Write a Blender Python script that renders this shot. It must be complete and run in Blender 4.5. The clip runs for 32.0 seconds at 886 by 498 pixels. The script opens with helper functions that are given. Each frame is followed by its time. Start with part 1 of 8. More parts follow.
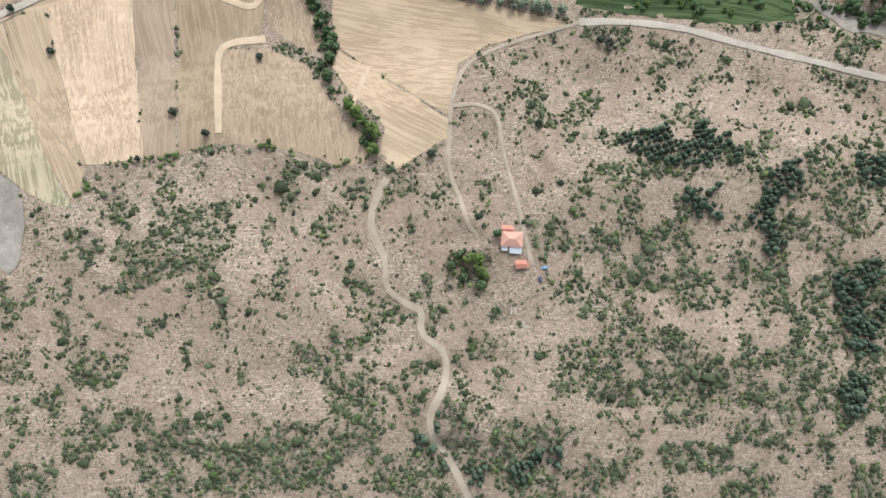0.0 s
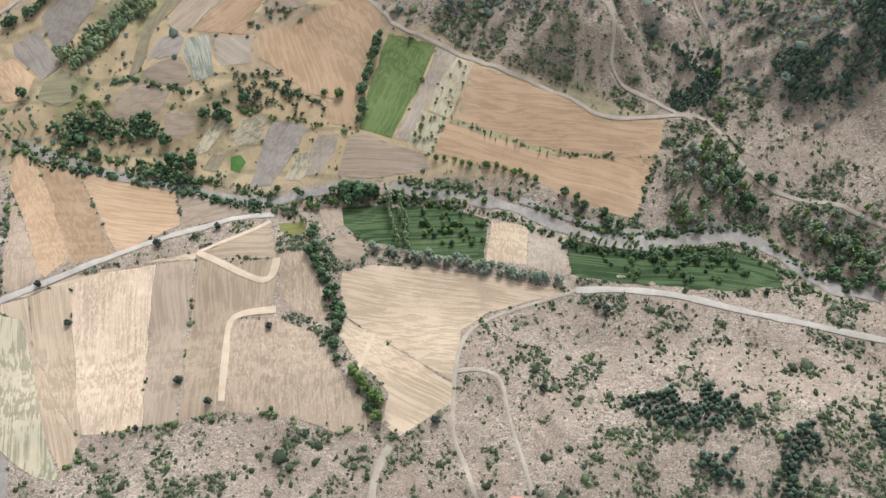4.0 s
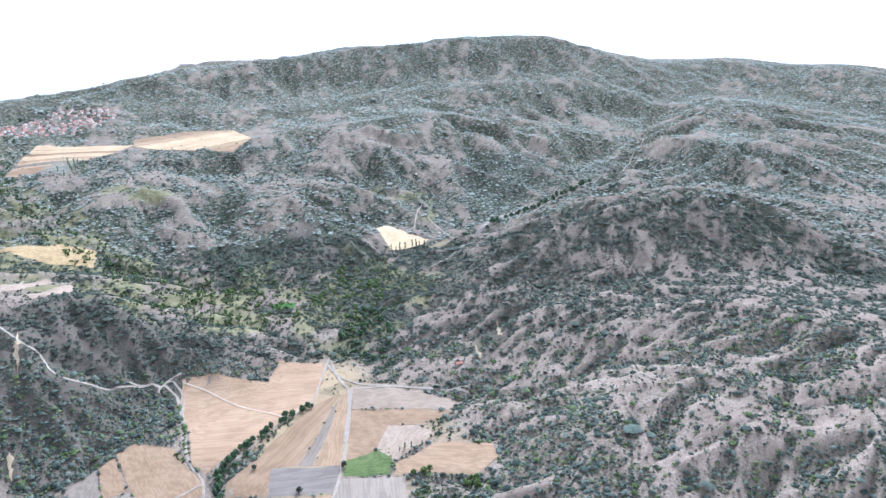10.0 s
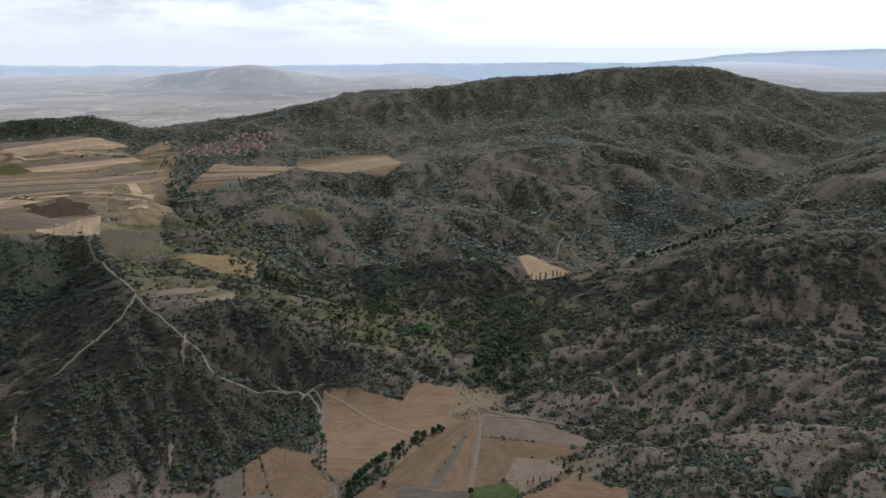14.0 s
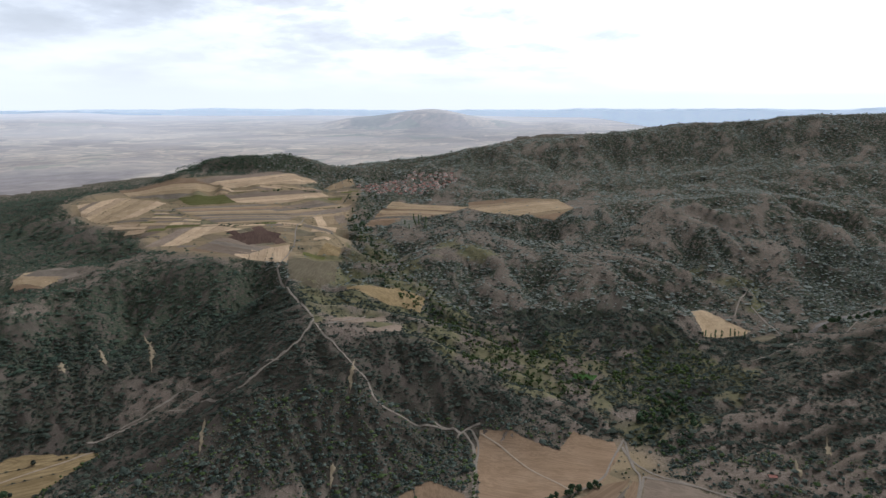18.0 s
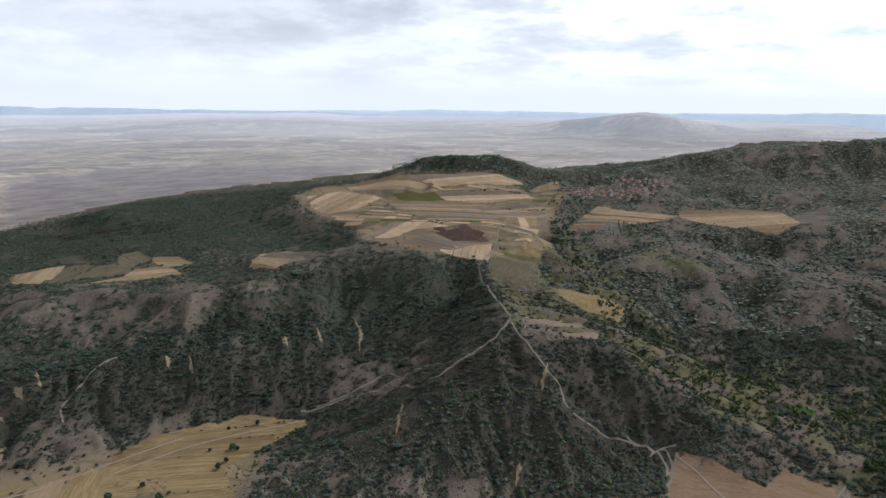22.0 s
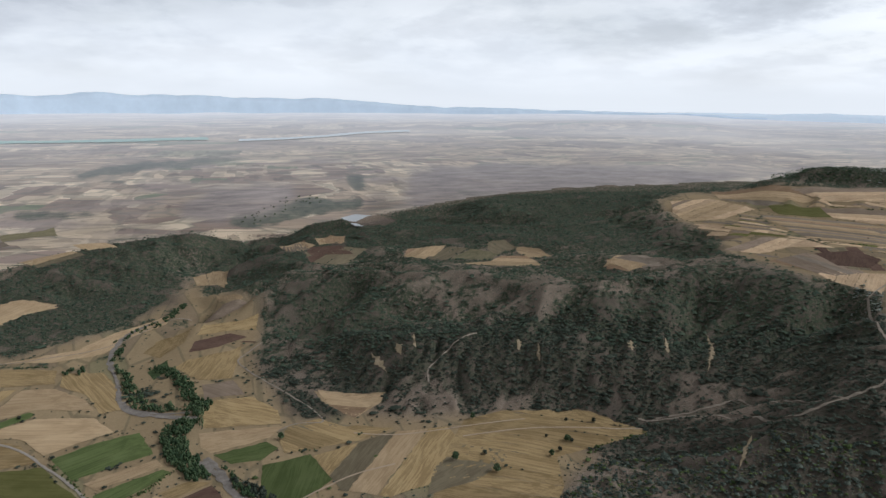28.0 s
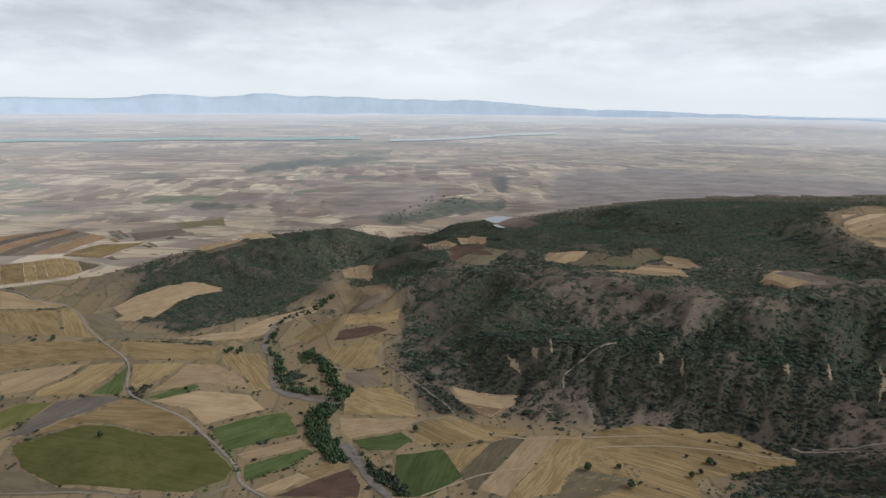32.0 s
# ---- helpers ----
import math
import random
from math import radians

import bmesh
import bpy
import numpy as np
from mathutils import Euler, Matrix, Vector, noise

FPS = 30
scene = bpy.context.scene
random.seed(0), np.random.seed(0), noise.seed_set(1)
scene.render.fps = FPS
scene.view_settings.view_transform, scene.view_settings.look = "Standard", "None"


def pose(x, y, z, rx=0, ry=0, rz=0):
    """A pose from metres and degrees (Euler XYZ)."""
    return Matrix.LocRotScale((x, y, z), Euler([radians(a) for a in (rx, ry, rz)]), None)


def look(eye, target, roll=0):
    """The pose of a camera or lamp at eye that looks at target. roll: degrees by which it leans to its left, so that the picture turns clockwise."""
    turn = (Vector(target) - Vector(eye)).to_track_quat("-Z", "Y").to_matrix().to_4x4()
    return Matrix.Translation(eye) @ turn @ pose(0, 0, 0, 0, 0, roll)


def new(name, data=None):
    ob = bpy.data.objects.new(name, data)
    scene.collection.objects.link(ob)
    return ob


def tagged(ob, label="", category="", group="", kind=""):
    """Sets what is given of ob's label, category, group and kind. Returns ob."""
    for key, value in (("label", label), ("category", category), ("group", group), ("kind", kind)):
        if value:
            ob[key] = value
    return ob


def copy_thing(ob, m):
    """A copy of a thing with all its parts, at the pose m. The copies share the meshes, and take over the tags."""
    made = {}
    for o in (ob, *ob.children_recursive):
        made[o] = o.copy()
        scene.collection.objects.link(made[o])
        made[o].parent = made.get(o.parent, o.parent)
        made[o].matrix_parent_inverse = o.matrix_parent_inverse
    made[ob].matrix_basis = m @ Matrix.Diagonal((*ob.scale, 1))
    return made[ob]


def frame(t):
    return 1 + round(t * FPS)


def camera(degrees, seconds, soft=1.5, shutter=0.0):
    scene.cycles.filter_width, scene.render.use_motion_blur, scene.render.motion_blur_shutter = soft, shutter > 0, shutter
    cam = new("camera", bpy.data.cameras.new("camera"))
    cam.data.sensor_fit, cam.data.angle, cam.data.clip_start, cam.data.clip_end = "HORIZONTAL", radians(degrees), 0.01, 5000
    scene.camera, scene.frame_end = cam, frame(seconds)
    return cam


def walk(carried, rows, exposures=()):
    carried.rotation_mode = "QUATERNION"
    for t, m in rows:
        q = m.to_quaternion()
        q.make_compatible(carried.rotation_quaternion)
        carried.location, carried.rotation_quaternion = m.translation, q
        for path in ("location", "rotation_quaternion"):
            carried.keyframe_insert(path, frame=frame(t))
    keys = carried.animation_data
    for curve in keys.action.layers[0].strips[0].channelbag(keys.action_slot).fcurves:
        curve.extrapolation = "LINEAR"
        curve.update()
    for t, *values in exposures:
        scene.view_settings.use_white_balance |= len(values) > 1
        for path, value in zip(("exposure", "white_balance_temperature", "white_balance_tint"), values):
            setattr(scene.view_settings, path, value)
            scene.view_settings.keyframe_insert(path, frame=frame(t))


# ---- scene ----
cam = camera(65.28, 32.0)
EXPOSURES = ((0, 1.12, 5850, 6), (4, 1.16, 5650, 7), (6, 1.42, 5250, 8), (7, 1.58, 5050, 9), (8, 1.8, 4950, 11), (9.5, 1.78, 4850, 12), (10.3, 1.7, 4800, 12), (11.2, 0.2, 5300, 10), (11.8, -0.9, 5600, 10), (12.5, -1.2, 5650, 10), (13, -1.2, 5650, 10), (14, -0.42, 5550, 10), (14.5, -0.22, 5550, 10), (26, -0.38, 5700, 9), (32, -0.45, 5850, 8))
walk(cam, [
    (0, pose(0, 0, 450, 3.04, -0.55, 1.06)),
    (0.5, pose(0, 0, 450, 4.31, -0.47, 1.01)),
    (1, pose(0, 0, 450, 5.15, -0.45, 0.94)),
    (1.5, pose(0, 0, 450, 6.36, -0.42, 0.98)),
    (2, pose(0, 0, 450, 9.35, -0.33, 0.87)),
    (2.5, pose(0, 0, 450, 13.10, -0.25, 0.83)),
    (3, pose(0, 0, 450, 17.02, -0.19, 0.68)),
    (3.5, pose(0, 0, 450, 20.88, -0.13, 0.61)),
    (5.5, pose(0, 0, 450, 36.44, 0.02, 0.23)),
    (6, pose(0, 0, 450, 40.32, 0.03, 0.16)),
    (6.5, pose(0, 0, 450, 44.24, 0.06, 0.09)),
    (7, pose(0, 0, 450, 48.09, 0.07, 0.07)),
    (7.5, pose(0, 0, 450, 51.97, 0.13, -0.03)),
    (8, pose(0, 0, 450, 55.89, 0.07, -0.01)),
    (8.5, pose(0, 0, 450, 59.76, 0.11, -0.06)),
    (9, pose(0, 0, 450, 63.69, 0.03, -0.01)),
    (9.5, pose(0, 0, 450, 67.64, 0.02, -0.03)),
    (10, pose(0, 0, 450, 71.59, 0.02, -0.07)),
    (10.5, pose(0, 0, 450, 75.52, 0.04, 0.20)),
    (11, pose(0, 0, 450, 79.37, 0.19, 2.05)),
    (11.5, pose(0, 0, 450, 81.97, 0.20, 5.55)),
    (12, pose(0, 0, 450, 82.62, 0.20, 8.99)),
    (12.5, pose(0, 0, 450, 82.46, 0.22, 10.35)),
    (13, pose(0, 0, 450, 78.79, 0.22, 10.34)),
    (13.5, pose(0, 0, 450, 74.97, 0.20, 10.66)),
    (14, pose(0, 0, 450, 73.95, 0.15, 12.06)),
    (14.5, pose(0, 0, 450, 75.03, 0.14, 13.80)),
    (16.5, pose(0, 0, 450, 75.50, 0.09, 20.86)),
    (17, pose(0, 0, 450, 76.07, 0.10, 22.64)),
    (17.5, pose(0, 0, 450, 76.89, 0.11, 24.41)),
    (18, pose(0, 0, 450, 77.50, 0.06, 26.21)),
    (18.5, pose(0, 0, 450, 77.76, 0.07, 28.00)),
    (19, pose(0, 0, 450, 77.77, 0.05, 29.79)),
    (19.5, pose(0, 0, 450, 77.77, 0.05, 31.56)),
    (20, pose(0, 0, 450, 77.77, 0.02, 33.37)),
    (20.5, pose(0, 0, 450, 77.74, -0.01, 35.56)),
    (21, pose(0, 0, 450, 77.73, -0.03, 38.11)),
    (21.5, pose(0, 0, 450, 77.70, -0.08, 40.66)),
    (22, pose(0, 0, 450, 77.69, -0.12, 43.17)),
    (22.5, pose(0, 0, 450, 77.68, -0.13, 45.71)),
    (23, pose(0, 0, 450, 77.68, -0.12, 48.20)),
    (23.5, pose(0, 0, 450, 77.68, -0.14, 50.69)),
    (24, pose(0, 0, 450, 77.67, -0.15, 53.19)),
    (24.5, pose(0, 0, 450, 77.67, -0.21, 55.66)),
    (25, pose(0, 0, 450, 77.68, -0.23, 58.12)),
    (25.5, pose(0, 0, 450, 77.67, -0.29, 60.61)),
    (26, pose(0, 0, 450, 77.67, -0.31, 63.10)),
    (26.5, pose(0, 0, 450, 77.67, -0.33, 65.59)),
    (28.5, pose(0, 0, 450, 77.69, -0.42, 75.10)),
    (29, pose(0, 0, 450, 77.71, -0.45, 77.13)),
    (29.5, pose(0, 0, 450, 77.72, -0.49, 77.99)),
    (30, pose(0, 0, 450, 77.71, -0.53, 78.80)),
    (30.5, pose(0, 0, 450, 77.73, -0.53, 79.74)),
    (31, pose(0, 0, 450, 77.72, -0.59, 81.37)),
    (31.5, pose(0, 0, 450, 77.73, -0.63, 83.15)),
    (32, pose(0, 0, 450, 77.74, -0.65, 84.72)),
], EXPOSURES)

# ---------------------------------------------------------------- light
SUN_TURN, SUN_HEIGHT = 14.0, 40.0
sun = new("sun", bpy.data.lights.new("sun", "SUN"))
sun.data.energy, sun.data.angle, sun.data.color = 1.4, radians(12), (1.0, 0.95, 0.89)
sun.matrix_world = look((math.sin(radians(SUN_TURN)) * 900, math.cos(radians(SUN_TURN)) * 900, 450 + 900 * math.tan(radians(SUN_HEIGHT))), (0, 0, 450))

world = bpy.data.worlds.new("sky")
scene.world = world
world.use_nodes = True
wt = world.node_tree
wt.nodes.clear()


def wnode(kind, **sets):
    n = wt.nodes.new(kind)
    for k, v in sets.items():
        setattr(n, k, v)
    return n


sky = wnode("ShaderNodeTexSky", sky_type="NISHITA", sun_disc=False, sun_elevation=radians(SUN_HEIGHT), sun_rotation=radians(SUN_TURN), air_density=1.2, dust_density=3.0)
dirs = wnode("ShaderNodeTexCoord")
split = wnode("ShaderNodeSeparateXYZ")
wt.links.new(dirs.outputs["Generated"], split.inputs[0])


def wmath(op, a, b=None, c=None):
    n = wnode("ShaderNodeMath", operation=op)
    for k, v in enumerate((a, b, c)):
        if v is None:
            continue
        if isinstance(v, (int, float)):
            n.inputs[k].default_value = v
        else:
            wt.links.new(v, n.inputs[k])
    return n.outputs[0]


# clouds lie on a level sheet, so they close up towards the horizon
lift = wmath("ADD", wmath("MAXIMUM", split.outputs[2], 0.0), 0.2)
flatten = wnode("ShaderNodeCombineXYZ")
wt.links.new(wmath("DIVIDE", split.outputs[0], lift), flatten.inputs[0])
wt.links.new(wmath("DIVIDE", split.outputs[1], lift), flatten.inputs[1])


def wnoise(scale, detail, rough, distortion, shift):
    n = wnode("ShaderNodeTexNoise")
    n.inputs["Scale"].default_value, n.inputs["Detail"].default_value = scale, detail
    n.inputs["Roughness"].default_value, n.inputs["Distortion"].default_value = rough, distortion
    m = wnode("ShaderNodeVectorMath", operation="ADD")
    m.inputs[1].default_value = (shift, shift * 0.7, shift * 1.3)
    wt.links.new(flatten.outputs[0], m.inputs[0])
    wt.links.new(m.outputs[0], n.inputs["Vector"])
    return n.outputs["Fac"]


def wramp(fac, *stops):
    n = wnode("ShaderNodeValToRGB")
    while len(n.color_ramp.elements) < len(stops):
        n.color_ramp.elements.new(0.5)
    for e, (at, c) in zip(n.color_ramp.elements, stops):
        e.position, e.color = at, (*c, 1)
    wt.links.new(fac, n.inputs[0])
    return n.outputs["Color"]


def wmix(fac, a, b):
    n = wnode("ShaderNodeMix", data_type="RGBA")
    if isinstance(fac, float):
        n.inputs[0].default_value = fac
    else:
        wt.links.new(fac, n.inputs[0])
    wt.links.new(a, n.inputs[6])
    wt.links.new(b, n.inputs[7])
    return n.outputs[2]


CLOUD = 9.9
veil = wramp(wnoise(0.45, 5, 0.5, 0.4, 3.1), (0.30, (0.69, 0.69, 0.705)), (0.46, (0.885, 0.88, 0.875)), (0.58, (1.0, 0.98, 0.955)), (0.75, (1.08, 1.05, 1.01)))
heaps = wramp(wnoise(1.7, 9, 0.6, 0.12, 7.7), (0.37, (0.58, 0.585, 0.60)), (0.46, (0.77, 0.775, 0.785)), (0.505, (0.98, 0.98, 0.97)), (0.57, (1.2, 1.18, 1.14)))
# the heaps melt into an even veil towards the west
west = wnode("ShaderNodeVectorMath", operation="DOT_PRODUCT")
west.inputs[1].default_value = (-math.sin(radians(85)), math.cos(radians(85)), 0)
wt.links.new(dirs.outputs["Generated"], west.inputs[0])
both = wnode("ShaderNodeMix", data_type="RGBA", blend_type="MULTIPLY")
heap_share = wmath("MULTIPLY", wramp(west.outputs["Value"], (0.45, (1.0, 1.0, 1.0)), (0.95, (0.3, 0.3, 0.3))), wramp(split.outputs[2], (0.0, (0.2, 0.2, 0.2)), (0.06, (1.0, 1.0, 1.0))))
wt.links.new(heap_share, both.inputs[0])
wt.links.new(veil, both.inputs[6])
wt.links.new(heaps, both.inputs[7])
# the cloud is thinner and brighter round the hidden sun
towards = wnode("ShaderNodeVectorMath", operation="DOT_PRODUCT")
sd = Vector((math.sin(radians(SUN_TURN)) * math.cos(radians(SUN_HEIGHT)), math.cos(radians(SUN_TURN)) * math.cos(radians(SUN_HEIGHT)), math.sin(radians(SUN_HEIGHT))))
towards.inputs[1].default_value = sd
wt.links.new(dirs.outputs["Generated"], towards.inputs[0])
glow = wmath("MULTIPLY_ADD", wmath("POWER", wmath("MAXIMUM", towards.outputs["Value"], 0.0), 7.0), 8.0, 0.93)
# the sheet is seen edge-on and lit through near the horizon, and is thick and grey overhead
thick = wramp(split.outputs[2], (0.0, (1.5, 1.5, 1.5)), (0.18, (1.12, 1.12, 1.12)), (0.45, (0.42, 0.42, 0.42)), (1.0, (0.30, 0.30, 0.30)))
glow = wmath("MULTIPLY", glow, thick)
cloud = wnode("ShaderNodeVectorMath", operation="SCALE")
wt.links.new(both.outputs[2], cloud.inputs[0])
wt.links.new(wmath("MULTIPLY", glow, CLOUD), cloud.inputs["Scale"])
cover = wramp(wnoise(0.8, 5, 0.5, 0.4, 1.3), (0.28, (0.72, 0.72, 0.72)), (0.5, (1.0, 1.0, 1.0)))
# thick pale air low down
low = wramp(split.outputs[2], (0.0, (0.95, 0.95, 0.95)), (0.03, (0.55, 0.55, 0.55)), (0.11, (0.0, 0.0, 0.0)))
air = wnode("ShaderNodeRGB")
air.outputs[0].default_value = (1.16 * CLOUD, 1.14 * CLOUD, 1.11 * CLOUD, 1)
mixed = wmix(cover, sky.outputs[0], cloud.outputs[0])
mixed = wmix(low, mixed, air.outputs[0])
back = wnode("ShaderNodeBackground")
back.inputs["Strength"].default_value = 0.10
wt.links.new(mixed, back.inputs["Color"])
wt.links.new(back.outputs[0], wnode("ShaderNodeOutputWorld").inputs[0])

# ---------------------------------------------------------------- materials
class Mat:
    """A small builder for node materials."""

    def __init__(self, name, rough=0.9, spec=0.2):
        self.m = bpy.data.materials.new(name)
        self.m.use_nodes = True
        self.t = self.m.node_tree
        self.b = self.t.nodes["Principled BSDF"]
        self.b.inputs["Roughness"].default_value = rough
        self.b.inputs["Specular IOR Level"].default_value = spec
        self.place = self.n("ShaderNodeNewGeometry").outputs["Position"]

    def n(self, kind, **sets):
        node = self.t.nodes.new(kind)
        for k, v in sets.items():
            setattr(node, k, v)
        return node

    def put(self, socket, v):
        if isinstance(v, (int, float)):
            socket.default_value = v
        elif isinstance(v, tuple):
            socket.default_value = (*v, 1) if len(v) == 3 and socket.type == "RGBA" else v
        else:
            self.t.links.new(v, socket)

    def math(self, op, a, b=0.0, clamp=False):
        node = self.n("ShaderNodeMath", operation=op, use_clamp=clamp)
        self.put(node.inputs[0], a)
        self.put(node.inputs[1], b)
        return node.outputs[0]

    def noise(self, scale, detail=4, rough=0.6, at=None, distortion=0.0):
        node = self.n("ShaderNodeTexNoise")
        node.inputs["Scale"].default_value, node.inputs["Detail"].default_value = scale, detail
        node.inputs["Roughness"].default_value, node.inputs["Distortion"].default_value = rough, distortion
        self.put(node.inputs["Vector"], at or self.place)
        return node.outputs["Fac"]

    def cells(self, scale, at=None, feature="F1", out="Distance"):
        node = self.n("ShaderNodeTexVoronoi", feature=feature)
        node.inputs["Scale"].default_value = scale
        self.put(node.inputs["Vector"], at or self.place)
        return node.outputs[out]

    def ramp(self, fac, *stops):
        node = self.last_ramp = self.n("ShaderNodeValToRGB")
        while len(node.color_ramp.elements) < len(stops):
            node.color_ramp.elements.new(0.5)
        for e, (at, c) in zip(node.color_ramp.elements, stops):
            e.position, e.color = at, ((c, c, c, 1) if isinstance(c, (int, float)) else (*c, 1))
        self.put(node.inputs[0], fac)
        return node.outputs["Color"]

    def mix(self, fac, a, b, how="MIX"):
        node = self.n("ShaderNodeMix", data_type="RGBA", blend_type=how)
        self.put(node.inputs[0], fac)
        self.put(node.inputs[6], a)
        self.put(node.inputs[7], b)
        return node.outputs[2]

    def attr(self, name):
        return self.n("ShaderNodeAttribute", attribute_name=name).outputs["Fac"]

    def local(self, sx=1.0, sy=1.0, sz=1.0):
        node = self.n("ShaderNodeMapping")
        node.inputs["Scale"].default_value = (sx, sy, sz)
        self.put(node.inputs["Vector"], self.n("ShaderNodeTexCoord").outputs["Object"])
        return node.outputs[0]

    def spread(self, sx, sy, sz=1.0):
        node = self.n("ShaderNodeMapping")
        node.inputs["Scale"].default_value = (sx, sy, sz)
        self.put(node.inputs["Vector"], self.place)
        return node.outputs[0]

    def chance(self):
        return self.n("ShaderNodeObjectInfo").outputs["Random"]

    def island(self):
        return self.n("ShaderNodeNewGeometry").outputs["Random Per Island"]

    def finish(self, colour, bump=None, strength=0.4, depth=0.5):
        self.put(self.b.inputs["Base Color"], colour)
        if bump is not None:
            node = self.n("ShaderNodeBump")
            node.inputs["Strength"].default_value, node.inputs["Distance"].default_value = strength, depth
            self.put(node.inputs["Height"], bump)
            self.put(self.b.inputs["Normal"], node.outputs[0])
        return self.m


def ground_material():
    m = Mat("dry_hillside", 1.0, 0.02)
    blotch = m.noise(0.018, 6, 0.6)
    fine = m.noise(0.22, 7, 0.72, distortion=0.6)
    tiny = m.noise(0.9, 6, 0.75)
    c = m.ramp(blotch, (0.3, (0.166, 0.121, 0.088)), (0.5, (0.225, 0.166, 0.124)), (0.68, (0.285, 0.217, 0.165)))
    c = m.mix(m.ramp(fine, (0.40, 0.75), (0.52, 0.0)), c, (0.135, 0.105, 0.075))
    c = m.mix(m.ramp(fine, (0.54, 0.0), (0.68, 0.7)), c, (0.30, 0.25, 0.195))
    c = m.mix(m.ramp(m.noise(0.028, 3, 0.5), (0.4, 0.3), (0.62, 0.6)), c, m.ramp(tiny, (0.38, (0.06, 0.048, 0.036)), (0.5, (0.215, 0.16, 0.123)), (0.6, (0.46, 0.375, 0.31))))
    # little ledges trodden along the slope, in places
    trodden = m.ramp(m.noise(0.035, 4, 0.6), (0.42, 0.15), (0.58, 1.0))
    ledge = m.noise(0.55, 4, 0.6, m.spread(0.45, 1.5, 1.0), 1.8)
    c = m.mix(m.math("MULTIPLY", trodden, m.ramp(ledge, (0.42, 0.5), (0.5, 0.0))), c, (0.12, 0.098, 0.072))
    c = m.mix(m.math("MULTIPLY", trodden, m.ramp(ledge, (0.54, 0.0), (0.60, 0.8))), c, (0.40, 0.325, 0.262))
    # low herbs and dwarf shrubs, patchy at two sizes
    herb = m.math("MULTIPLY", m.ramp(m.noise(0.42, 4, 0.6), (0.55, 0.0), (0.62, 1.0)), m.ramp(m.noise(0.03, 4, 0.6), (0.40, 0.1), (0.6, 1.0)))
    c = m.mix(m.math("MULTIPLY", herb, 0.7), c, m.ramp(tiny, (0.35, (0.05, 0.058, 0.03)), (0.65, (0.12, 0.125, 0.07))))
    # farmed valley floor
    turned = m.n("ShaderNodeMapping")
    turned.inputs["Rotation"].default_value, turned.inputs["Scale"].default_value = (0, 0, 0.6), (0.006, 0.019, 0.0)
    m.put(turned.inputs["Vector"], m.place)
    sep = m.n("ShaderNodeSeparateColor")
    m.put(sep.inputs[0], m.cells(1.0, turned.outputs[0], out="Color"))
    floor = m.ramp(sep.outputs[0], (0.0, (0.28, 0.205, 0.115)), (0.22, (0.32, 0.235, 0.132)), (0.48, (0.35, 0.26, 0.148)), (0.72, (0.30, 0.218, 0.122)), (0.86, (0.23, 0.17, 0.11)), (0.93, (0.22, 0.195, 0.105)))
    m.last_ramp.color_ramp.interpolation = "CONSTANT"
    line = m.cells(1.0, turned.outputs[0], "DISTANCE_TO_EDGE")
    floor = m.mix(m.ramp(line, (0.02, 0.6), (0.05, 0.0)), floor, (0.11, 0.10, 0.06))
    floor = m.mix(0.3, floor, m.ramp(fine, (0.35, (0.15, 0.115, 0.065)), (0.65, (0.36, 0.265, 0.16))))
    c = m.mix(m.math("MULTIPLY", m.attr("floor"), 0.94), c, floor)
    # dark soil and litter under scrub, with cloud shade put into the colour
    c = m.mix(m.math("MULTIPLY", m.attr("shaded_litter"), m.ramp(m.noise(0.05, 5, 0.65), (0.3, 1.0), (0.62, 0.72))), c, m.ramp(tiny, (0.3, (0.055, 0.046, 0.038)), (0.7, (0.13, 0.104, 0.082))))
    bush = m.math("MULTIPLY", m.attr("scrub"), m.ramp(m.noise(0.11, 5, 0.7), (0.40, 0.0), (0.52, 1.0)))
    c = m.mix(bush, c, m.ramp(m.noise(0.3, 3), (0.35, (0.042, 0.050, 0.032)), (0.65, (0.085, 0.094, 0.06))))
    c = m.mix(m.attr("green"), c, m.ramp(m.noise(0.06, 5), (0.35, (0.10, 0.102, 0.046)), (0.65, (0.215, 0.19, 0.092))))
    return m.finish(c, m.math("ADD", m.math("MULTIPLY", fine, 0.8), m.math("MULTIPLY", tiny, 0.5)), 0.6, 0.7)


